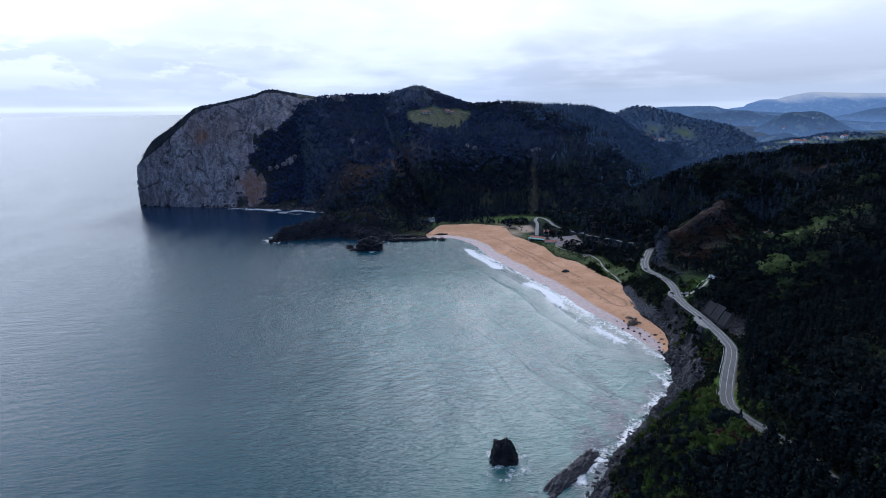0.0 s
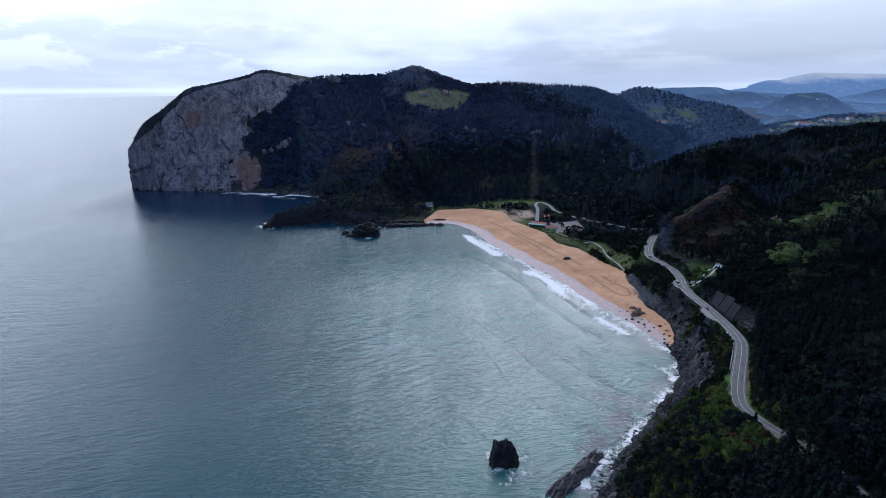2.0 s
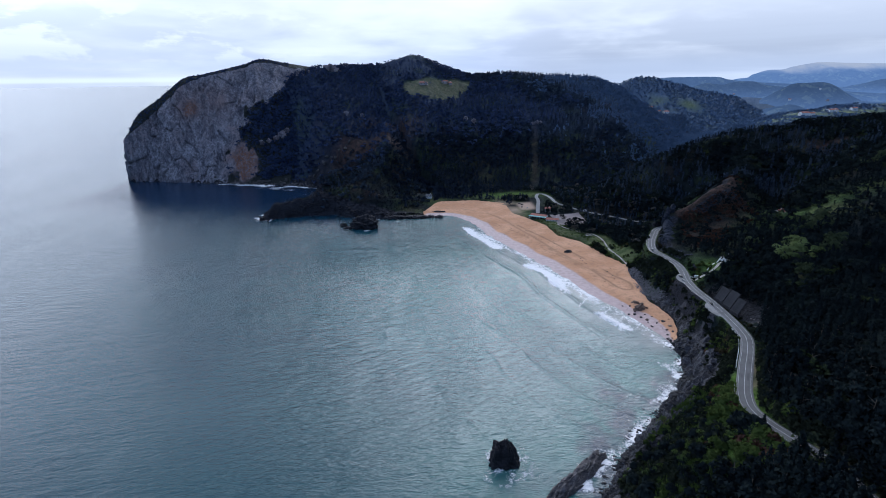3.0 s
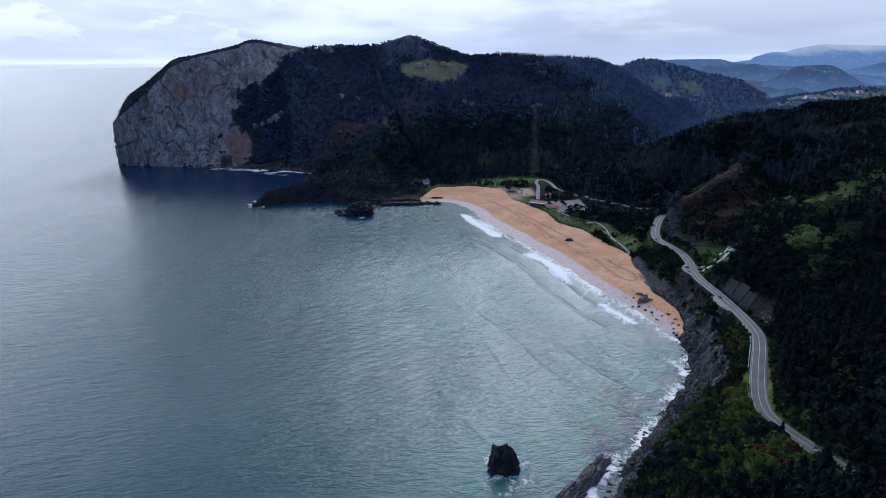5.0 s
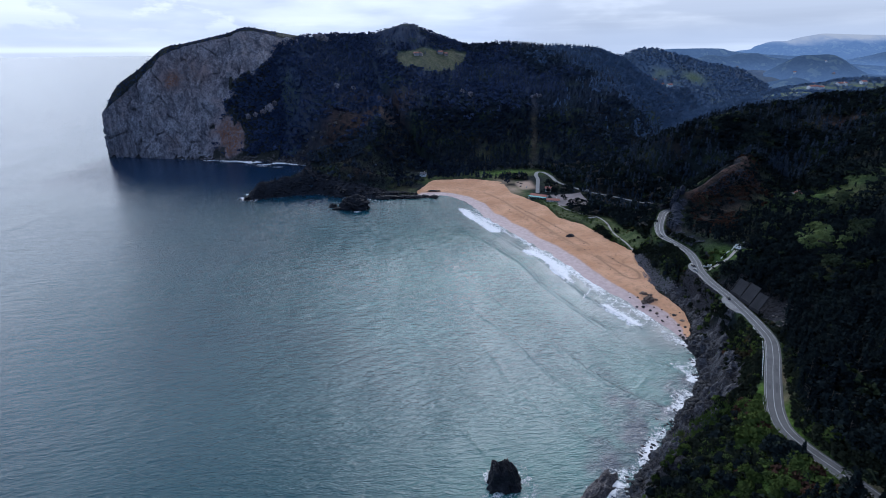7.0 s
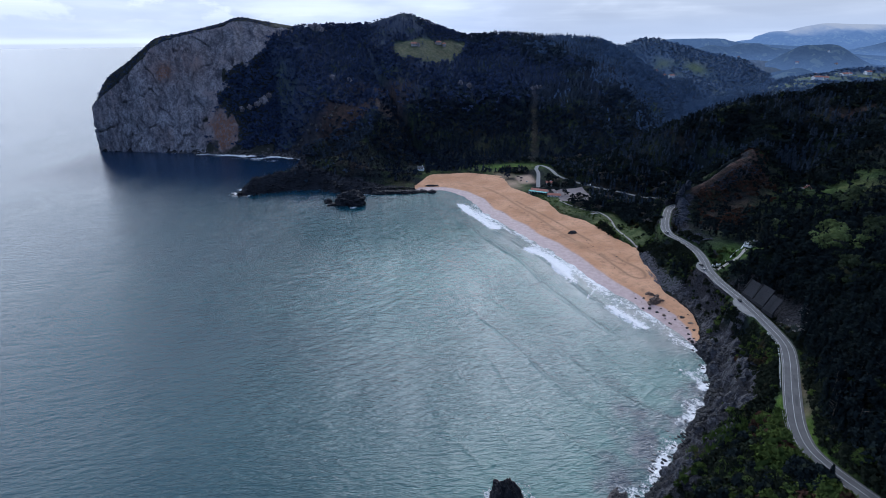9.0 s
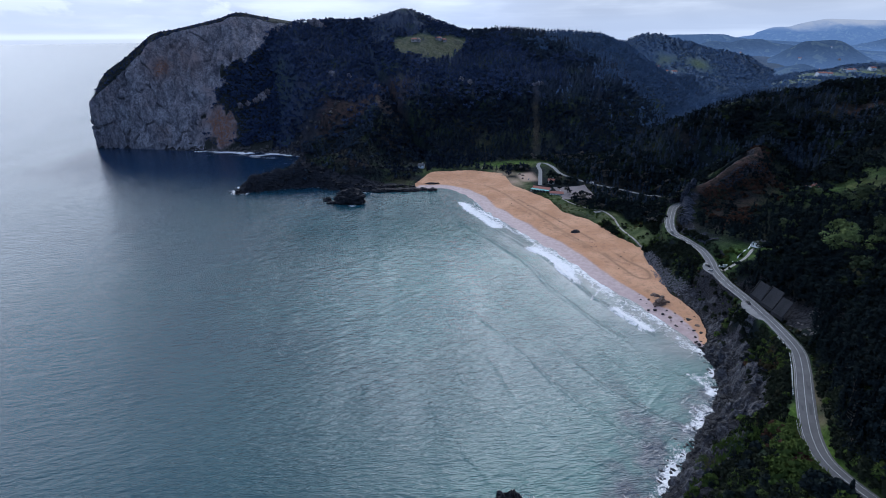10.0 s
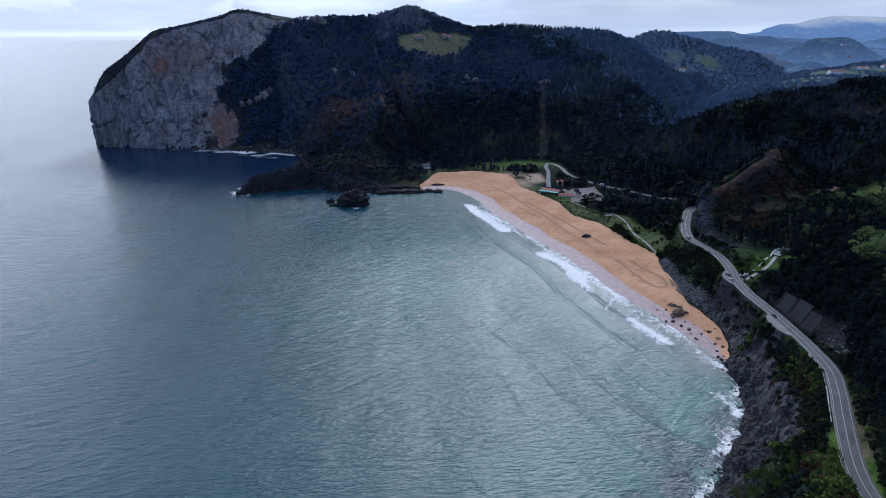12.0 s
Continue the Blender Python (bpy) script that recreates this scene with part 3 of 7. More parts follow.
def mesh_of(name, verts, faces, mat, smooth=True, **fields):
    """A mesh from arrays of places and of corners (three or four to a face), with number fields on its points."""
    verts, faces = np.asarray(verts, np.float32), np.asarray(faces, np.int32)
    me = bpy.data.meshes.new(name)
    n = faces.shape[1]
    me.vertices.add(len(verts))
    me.vertices.foreach_set("co", verts.ravel())
    me.loops.add(faces.size)
    me.loops.foreach_set("vertex_index", faces.ravel())
    me.polygons.add(len(faces))
    me.polygons.foreach_set("loop_start", np.arange(0, faces.size, n, dtype=np.int32))
    me.polygons.foreach_set("use_smooth", np.full(len(faces), smooth))
    for key, values in fields.items():
        values = np.asarray(values, np.float32)
        vector = values.shape == verts.shape
        a = me.attributes.new(key, "FLOAT_VECTOR" if vector else "FLOAT", "POINT")
        a.data.foreach_set("vector" if vector else "value", values.ravel())
    me.update(calc_edges=True)
    me.materials.append(mat)
    return me


def grid_faces(rows, cols):
    i = np.arange(rows * cols).reshape(rows, cols)
    return np.stack([i[:-1, :-1], i[:-1, 1:], i[1:, 1:], i[1:, :-1]], -1).reshape(-1, 4)


def spans(*legs):
    """Marks along a line: start, then (end, step) legs."""
    out = [np.array([legs[0]], float)]
    at = legs[0]
    for end, gap in legs[1:]:
        n = max(1, round((end - at) / gap))
        out.append(at + (end - at) * np.arange(1, n + 1) / n)
        at = end
    return np.concatenate(out)


def set_back(x, y):
    """How far the ground lies back under the limestone face."""
    brow = np.interp(x, [p[0] for p in CAPE], [p[1] for p in CAPE])
    return 13 * (1 - step(-268, -232, x)) * (1 - step(-8, 14, y - brow))


def open_slope(x, y):
    """The gullied brown slope of the cape above the cove, with few trees."""
    return np.exp(-((x + 95 - 0.35 * (y - 1060)) / 85) ** 4 - ((y - 1065) / 95) ** 4) * np.clip(0.75 + 0.7 * fbm(x / 45, y / 45, 57, 3), 0, 1)


MEADOW = [(-45, 1258), (-14, 1182), (17, 1206), (57, 1226), (84, 1252), (115, 1318), (126, 1368), (90, 1345), (56, 1318), (10, 1288)]


def meadow_at(x, y):
    """The mown hilltop meadow: 1 well inside it, 0 outside."""
    d = line_field(x, y, MEADOW + MEADOW[:1])[0]
    return step(-5, 7, np.where(inside(x, y, MEADOW), d, -d) + 6 * fbm(x / 22, y / 22, 59, 2))


def build_ground():
    xs = spans(-640, (-240, 7), (20, 4), (300, 2.6), (460, 4), (760, 9), (1400, 25), (4900, 90))
    ys = spans(-4900, (-600, 200), (-160, 30), (180, 6), (620, 2.6), (900, 3.6), (1560, 7), (2200, 25), (4900, 90))
    gx, gy = np.meshgrid(xs, ys)
    h = height(gx, gy)
    gz, gyy = np.gradient(h, ys, xs)
    slope = np.hypot(gz, gyy)
    sd = coast_distance(gx, gy)
    d_road = line_field(gx, gy, ROAD_LINE[::2])[0]
    db = line_field(gx, gy, BEACH_AREA + BEACH_AREA[:1])[0]
    n = fbm(gx / 25, gy / 25, 31, 4)
    shore_rock = (1 - step(12, 22, sd + 8 * n)) * (1 - step(24, 40, h)) * (h > -2)
    shore_rock = np.where((db < 25) & (gy > 520), 0, shore_rock)
    cut = (1 - step(9, 17, d_road + 4 * n)) * step(0.75, 1.1, slope) * (gy > 322) * (line_field(gx, gy, ROAD_LINE[::2])[2] > 0)
    cut = np.maximum(cut, (1 - step(24, 32, d_road + 4 * n)) * step(0.6, 0.9, slope) * (gy > 500) * (gy < 612) * (gx > 236))
    scree = np.maximum(np.exp(-((gx - 240) / 13) ** 4 - ((gy - 375) / 52) ** 4), np.exp(-((gx - 214) / 10) ** 4 - ((gy - 416) / 32) ** 4)) * (0.75 + 0.5 * n)
    rock = np.clip(np.maximum.reduce([shore_rock, cut, scree]), 0, 1)
    meadow = meadow_at(gx, gy)
    back = np.where((gy > 540) & (gy < 900) & (gx > -10) & (gx < 260), (1 - step(16, 40, db)) * (h < 14) * (0.72 + 0.5 * n) * (0.35 + 0.65 * step(60, 120, gx)), 0)
    back = np.maximum(back, 1.3 * np.exp(-(line_field(gx, gy, DUNE_LAWN)[0] / 10) ** 4))
    hut = np.exp(-((gx - 255) / 21) ** 2 - ((gy - 456) / 22) ** 2) * (1.5 + 0.5 * n)
    road_side = line_field(gx, gy, ROAD_LINE[::2])[2]
    verge = np.where(d_road < 6.5, 0.3, 0) + 1.0 * (1 - step(np.where(road_side > 0, 4.9, 5.5), np.where(road_side > 0, 6.2, 8.0), d_road)) * step(np.where(road_side > 0, 226, 190), np.where(road_side > 0, 234, 198), gy) * (1 - step(np.where(road_side > 0, 256, 268), np.where(road_side > 0, 262, 280), gy))
    bank = np.exp(-((gx - 140) / 20) ** 4 - ((gy - 222) / 36) ** 4) * (0.7 + 0.7 * n) * (road_side < 0)
    field = np.exp(-((gx - 148) / 60) ** 2 - ((gy - 872) / 26) ** 2) * 1.0
    fields = np.maximum.reduce([np.exp(-((gx - cx) / rx) ** 2 - ((gy - cy) / ry) ** 2) for cx, cy, rx, ry in HILL_FIELDS]) * np.where(gx > 700, 1.0, 0.6)
    hills = step(0.1, 0.5, fbm(gx / 160, gy / 160, 41, 3)) * step(880, 1150, gx) * 0.9
    clearing = np.exp(-((gx - 420) / 60) ** 2 - ((gy - 560) / 35) ** 2) * 0.65
    grass = np.clip(np.maximum.reduce([meadow, back, hut, verge, bank, field, fields, hills, clearing]) + 0.25 * n, 0, 1)
    d_knoll = line_field(gx, gy, KNOLL[:4])[0]
    heath = np.clip(np.exp(-(d_knoll / 9) ** 2) * 1.4 + np.exp(-((gx - 352) / 22) ** 2 - ((gy - 596) / 16) ** 2) * 1.2 + np.exp(-((gx - 566) / 40) ** 2 - ((gy - 745) / 18) ** 2) + 0.15 * n, 0, 1)
    d_face = line_field(gx, gy, KNOLL_FACE)[0]
    heath = np.maximum(heath, np.exp(-(d_face / 15) ** 2) * (0.5 + 0.5 * n))
    heath = np.maximum(heath, np.clip(fbm(gx / 40, gy / 40, 51, 3) - 0.45, 0, 1) * 0.5)
    strip = np.exp(-((gx - 212 - (gy - 1000) * 0.19) / 6) ** 2) * (gy > 935) * (gy < 1152)
    heath = np.maximum.reduce([heath, 0.9 * open_slope(gx, gy), 0.5 * strip * (0.7 + 0.6 * n)])
    dirt = np.exp(-((gx - 157) / 12) ** 6 - ((gy - 795) / 24) ** 6)
    dirt = np.maximum(dirt, 0.62 * np.exp(-((gx - 132) / 16) ** 4 - ((gy - 790) / 46) ** 4) * (0.8 + 0.8 * n))
    earth = (1 - step(5.5, 8.0, d_road)) * (road_side > 0) * np.maximum(step(254, 262, gy) * (1 - step(286, 300, gy)), step(176, 184, gy) * (1 - step(196, 204, gy)))
    dirt = np.clip(np.maximum(dirt, 0.28 * earth * (0.6 + 0.9 * n)), 0, 1)
    # under the cliff's face the ground keeps back from the rock
    h = h - set_back(gx, gy) * (h > 8)
    verts = np.stack([gx, gy, h], -1).reshape(-1, 3)
    faces = grid_faces(len(ys), len(xs))
    # drop what lies wholly under the water far from land
    deep = (h.ravel() < -8)[faces].all(1)
    # the cape and inland fields mask that painted haze
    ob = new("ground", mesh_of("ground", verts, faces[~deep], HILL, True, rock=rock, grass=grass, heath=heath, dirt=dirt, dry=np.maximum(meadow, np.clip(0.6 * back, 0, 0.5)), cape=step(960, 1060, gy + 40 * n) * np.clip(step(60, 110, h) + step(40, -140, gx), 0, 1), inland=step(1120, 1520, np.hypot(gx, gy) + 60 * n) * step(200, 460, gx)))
    tagged(ob, "steep coastal hills covered in dark scrub, grass and bare rock", "hillside", kind="structure")


def build_sea():
    xs = spans(-4900, (-1200, 180), (-620, 40), (-200, 5), (-60, 4), (20, 2.6), (195, 1.5), (300, 8), (1000, 80), (4900, 300))
    ys = spans(-4900, (-400, 300), (100, 30), (210, 8), (250, 2.4), (560, 1.7), (800, 3), (1110, 5), (1400, 30), (4900, 110))
    gx, gy = np.meshgrid(xs, ys)
    r = np.hypot(gx - 5, gy - 55)
    # the round earth: far water is held up to the level where its edge is seen
    east = 1 - step(500, 900, gx)
    lift = 152 * np.clip((r - 1500) / 3400, 0, 2) ** 2
    z = np.minimum(lift, 189.8 - 0.0077 * r)
    z = np.where(r < 2600, lift, z)
    z = z * east
    d = coast_distance(gx, gy)
    db, _, _, along = line_field(gx, gy, BEACH_FRONT)
    # where the cape's dark reflection is painted on the water
    cape_mirror = step(600, 830, gy + 0.25 * gx) * (1 - step(-150, 30, gx)) * step(-640, -540, gx)
    fetch = np.hypot(gx + 420, gy - 960)
    swell = step(3, 30, db) * (1 - 0.5 * step(680, 860, gy)) * (1 - 0.45 * step(-100, -400, gx))
    rocky = np.minimum(line_field(gx, gy, ROCK_COAST)[0], np.minimum(line_field(gx, gy, POINT_COAST)[0], line_field(gx, gy, CLIFF_COAST)[0]))
    for rx, ry, rr in ((43.5, 252, 8.0), (-76, 711, 14), (-106, 722, 3), (-99, 709, 3), (80, 233, 3), (89, 243, 4), (98, 253, 3)):
        rocky = np.minimum(rocky, np.maximum(np.hypot(gx - rx, gy - ry) - rr, 0))
    wob = db + 6 * fbm(gx / 110, gy / 110, 61, 3)
    phase = wob / 24 * (1 + 12 / (wob + 30))
    turn = 2 * np.pi * phase
    crestline = np.maximum(0, np.cos(turn + 0.55 * np.sin(turn))) ** 7
    broken = step(-0.45, 0.15, fbm(along / 90, wob / 34, 63, 2)) * step(-1.0, -0.2, fbm(along / 12, wob / 30, 64, 2))
    near = (1 - step(50, 260, db)) * step(2, 14, db) * (1 - step(540, 690, gy)) * ~inside(gx, gy, LAND)
    z = z + ((0.55 + 1.7 * np.exp(-db / 70)) * crestline * broken * near - 0.05) + 0.12 * fbm(gx / 9, gy / 14, 65, 3) * (1 - step(300, 700, db))
    z = z - 0.1
    shallow = np.clip(0.95 * np.exp(-np.maximum(db - 10, 0) / 210) + 0.25 * np.exp(-rocky / 25) * (gy < 500), 0, 1)
    shallow = shallow * (0.85 + 0.25 * fbm(gx / 80, gy / 80, 66, 3))
    shallow = shallow * (1 - 0.58 * step(470, 700, gy))
    sandy = np.clip(np.exp(-(np.maximum(wob, 0) / 26) ** 1.5) * (1 - step(560, 720, gy)) * (0.8 + 0.5 * fbm(gx / 22, gy / 22, 78, 3)), 0, 0.9)
    d_reef = line_field(gx, gy, ROCK_COAST)[0]
    reef = np.clip(np.exp(-(d_reef / (23 + 24 * fbm(gx / 24, gy / 24, 76, 3))) ** 2) * (1 - step(310, 360, gy)) * (0.85 + 0.8 * fbm(gx / 13, gy / 13, 74, 3)), 0, 1)
    # where the sky's reflection is weakened by hand
    sky_dim = np.maximum.reduce([0.97 * step(440, 640, gy) * step(-190, -80, gx), 0.85 * cape_mirror, 0.5 * (1 - step(215, 345, gy))])
    shallow = np.clip(shallow + 0.3 * np.exp(-d_reef / 95) * (1 - step(290, 390, gy)), 0, 1)
    lip = np.exp(-((wob - 7) / 14) ** 2) * (0.50 + 0.13 * fbm(along / 35, wob / 60, 67, 2)) * (0.62 + 0.38 * step(-0.25, 0.3, fbm(along / 55 + 2, along * 0, 84, 2)))
    second = np.exp(-((wob - 18 - 6 * fbm(along / 40, along * 0, 68, 2)) / 6) ** 2) * 0.60 * step(-0.3, 0.3, fbm(along / 45 + 7, wob / 90, 69, 2))
    rag = 4 * fbm(along / 14, along * 0 + 3, 77, 3)
    edge = np.exp(-((db - 3.5 - 0.7 * rag) / 4.5) ** 2) * (0.56 + 0.16 * fbm(along / 25, wob / 40, 79, 2))
    string = np.exp(-((wob - 11 - 2 * rag) / 2.2) ** 2) * 0.62 * step(-0.35, 0.1, fbm(along / 40 + 3, wob * 0, 80, 2))
    wash = np.exp(-((wob - 3) / 13) ** 2) * (0.52 + 0.14 * fbm(along / 18, wob / 12, 88, 2))
    surf = np.clip(np.maximum.reduce([lip + second, edge, string, wash]), 0, 0.78) * step(-30, 10, 700 - gy)
    rocks = np.exp(-(rocky / (9 + 13 * step(-0.1, 0.5, fbm(gx / 22, gy / 22, 71, 3)))) ** 1.5) * (0.60 + 0.28 * fbm(gx / 8, gy / 8, 73, 3))
    rocks = rocks * np.where(np.hypot(gx - 43.5, gy - 252) < 30, 0.88, 1.0)
    rocks = rocks * np.where((gy < 264) & (gx > 60), 0.86, 1.0)
    rocks = rocks * np.where((gy > 690) & (gy < 940) & (gx > -215), 0.62 + 0.25 * fbm(gx / 18, gy / 18, 82, 2), 1.0)
    rocks = rocks * np.where((gy > 940) & (gx < -360), 0.7, 1.0)
    swash = np.exp(-rocky / 34) * step(-420, -360, gx) * (gx < -150) * (gy > 930) * (0.56 + 0.9 * fbm(gx / 30, gy / 9, 75, 3))
    calm = np.clip(np.maximum(1 - step(-420, -120, gx), 0.85 * step(520, 740, gy) * (1 - step(-90, 40, gx))), 0, 1)
    cove = (gy > 930) & (gx > -420) & (gx < -140)
    rocks = np.where(cove, rocks * np.clip(0.80 + 0.55 * fbm(gx / 15, gy / 7, 86, 3), 0, 1.1), rocks)
    foam = np.maximum.reduce([surf, rocks, swash])
    ob = new("sea", mesh_of("sea", np.stack([gx, gy, z], -1).reshape(-1, 3), grid_faces(len(ys), len(xs)), SEA, True, shallow=np.clip(shallow, 0, 1), foam=foam, calm=calm, sandy=sandy, reef=reef, sky_dim=sky_dim, cape_mirror=cape_mirror, swell=swell, fetch=fetch))
    tagged(ob, "grey-green sea with low swell and white foam along the shore", "sea", kind="structure")


def build_beach():
    front, back = smooth_line(BEACH_FRONT, 3.0), smooth_line(BEACH_BACK, 3.0)
    n, m = 330, 72
    s = np.linspace(0, 1, n)
    f = np.stack([np.interp(s, np.linspace(0, 1, len(front)), front[:, k]) for k in (0, 1)], 1)
    b = np.stack([np.interp(s, np.linspace(0, 1, len(back)), back[:, k]) for k in (0, 1)], 1)
    b = b + (b - f) / np.linalg.norm(b - f, axis=1)[:, None] * (3.0 * fbm(b[:, 0] / 14, b[:, 1] / 14, 87, 4))[:, None]
    u = np.linspace(-0.22, 1.06, m)
    pts = f[:, None] * (1 - u[None, :, None]) + b[:, None] * u[None, :, None]
    x, y = pts[..., 0], pts[..., 1]
    wide = np.linalg.norm(b - f, axis=1)[:, None]
    z = -0.15 + 4.2 * np.clip(u, -0.3, 2)[None] * np.clip(wide / 60, 0.5, 1) + 0.25 * fbm(x / 18, y / 18, 81, 3) * step(0.15, 0.4, u)[None] + 0.12 * fbm(x / 5, y / 5, 83, 2) * step(0.3, 0.5, u)[None]
    z = z - 1.5 * step(1.0, 1.06, u)[None]
    loop = smooth_line([(128, 700), (147, 648), (163, 600), (180, 548), (190, 508), (198, 484), (194, 470), (185, 476), (180, 500), (172, 535)], 4.0)
    far_loop = smooth_line([(60, 800), (95, 770), (112, 735), (125, 690), (140, 640), (150, 600), (165, 555), (178, 520)], 4.0)
    track = np.maximum(np.exp(-(line_field(x, y, loop)[0] / 1.3) ** 2), 0.8 * np.exp(-(line_field(x, y, far_loop)[0] / 1.8) ** 2)) * step(-0.5, 0.2, fbm(x / 30, y / 30, 85, 2))
    wrack = smooth_line([(84, 740), (112, 690), (138, 625), (158, 565), (172, 515), (183, 470), (186, 440)], 4.0)
    drift = np.exp(-(line_field(x, y, wrack)[0] / 3.0) ** 2) * np.clip(fbm(x / 4, y / 4, 88, 3), 0, 1)
    cross = smooth_line([(206, 520), (196, 512), (190, 500), (176, 520), (160, 560), (140, 600)], 4.0)
    track = np.maximum.reduce([track, 0.8 * drift, 0.55 * np.exp(-(line_field(x, y, cross)[0] / 1.1) ** 2)])
    ob = new("beach", mesh_of("beach", np.stack([x, y, z], -1).reshape(-1, 3), grid_faces(n, m)[:, ::-1], SAND, True, track=track))
    tagged(ob, "long curved beach of orange sand, wet at the water's edge", "beach", kind="structure")


CLIFF_FOOT = [(-588, 1100, -3), (-581, 1091, -3), (-522, 1079, -3), (-475, 1069, -3), (-418, 1059, -3), (-338, 1041, -3), (-249, 1018, -3)]
CLIFF_EDGE = [(-582, 1100, 84), (-566, 1102, 95), (-541, 1125, 122), (-510, 1150, 152), (-485, 1170, 180), (-451, 1192, 197), (-383, 1222, 214), (-342, 1236, 226), (-281, 1262, 216), (-235, 1300, 212)]
CLIFF_BROW = [(-581, 1114, 90), (-572, 1126, 114), (-560, 1136, 132), (-532, 1158, 155), (-501, 1183, 185), (-487, 1194, 196), (-455, 1210, 203), (-383, 1240, 221), (-345, 1252, 233), (-300, 1280, 226), (-235, 1318, 215)]


def build_cliff():
    foot, edge, brow = smooth_line(CLIFF_FOOT, 2.0), smooth_line(CLIFF_EDGE, 2.0), smooth_line(CLIFF_BROW, 2.0)
    n, m = 300, 190
    s = np.linspace(0, 1, n)
    lo = np.stack([np.interp(s, np.linspace(0, 1, len(foot)), foot[:, k]) for k in range(3)], 1)
    hi = np.stack([np.interp(s, np.linspace(0, 1, len(edge)), edge[:, k]) for k in range(3)], 1)
    top = np.stack([np.interp(s, np.linspace(0, 1, len(brow)), brow[:, k]) for k in range(3)], 1)
    back = top + np.array((6, 60, 0))
    back[:, 2] *= 0.55
    v = np.concatenate([np.linspace(0, 1, 170), np.linspace(1, 1.1, 15)[1:], np.linspace(1.1, 1.2, 7)[1:]])[None, :, None]
    p = lo[:, None] * (1 - v) + hi[:, None] * v
    p = np.where(v > 1, hi[:, None] + (top - hi)[:, None] * (v - 1) * 10, p)
    p = np.where(v > 1.1, top[:, None] + (back - top)[:, None] * (np.clip(v - 1.1, 0, 1) * 10) ** 1.5, p)
    v = v[..., 0]
    # a steep foot, a bulge half way, a scrubby bench under the brow
    p[..., 1] += -10 * np.sin(np.pi * np.clip(v, 0, 1))
    run = s[:, None] * 400 + 0 * v
    z = p[..., 2]
    ribs = fbm(run / 26 + 0.6 * fbm(z / 60, run / 90, 91, 2), z / 130, 93, 4)
    lumps = fbm(run / 16, z / 16, 95, 4)
    cracks = -np.clip(0.16 - np.abs(fbm(run / 45 + z / 80, z / 60 - run / 120, 97, 3)), 0, 1) * 34
    slots = fbm(run / 7 + 0.5 * ribs, z / 70, 99, 3)
    out = 5.2 * ribs + 2.2 * lumps + cracks + (1.2 + 3.0 * step(70, 150, z) * step(120, 230, run)) * slots
    right = run / 400
    rim = np.interp(np.clip(v, 0, 1), (0.1, 0.22, 0.5, 0.62, 0.73, 0.9, 1.0), (0.60, 0.62, 0.67, 0.70, 0.81, 0.89, 0.96))
    flank = step(-0.04, 0.06, right - rim)
    out = out * (1 - 0.65 * flank) * step(0, 0.05, v) * (1 - 0.5 * step(0.93, 1.0, v) - 0.35 * step(1.0, 1.02, v))
    p[..., 1] -= out
    p[..., 0] -= 0.35 * out
    right = run / 400
    green = step(-0.05, 0.09, right - rim + 0.05 * lumps) + step(0.99, 1.015, v + 0.012 * lumps) + 0.28 * step(1.2, 4.0, -cracks) * step(0.12, 0.3, v)
    orange = np.exp(-((p[..., 0] + 340 + 9 * lumps) / 27) ** 2 - ((z - 36 + 9 * ribs) / 36) ** 2) * np.clip(0.9 + 0.5 * lumps, 0, 1.2)
    green = np.clip(green - 1.5 * orange, 0, 1)
    rust = np.clip(1.3 * orange + np.exp(-((p[..., 0] + 465) / 12) ** 2 - ((z - 134) / 14) ** 2) + np.exp(-((p[..., 0] + 440) / 60) ** 2 - ((z - 150) / 40) ** 2) * 0.35, 0, 1)
    ob = new("cliff", mesh_of("cliff", p.reshape(-1, 3), grid_faces(n, m)[:, ::-1], LIME, True, green=green, rust=rust))
    tagged(ob, "tall grey limestone sea cliff streaked with rust stains", "cliff", kind="structure")
    bench = (v > 1.0) & (v < 1.105) & (right < 0.85)
    return p.reshape(-1, 3), np.where((right > 0.45) & (v < 0.99) & (right > rim + 0.01), green, 0).ravel(), bench.ravel()


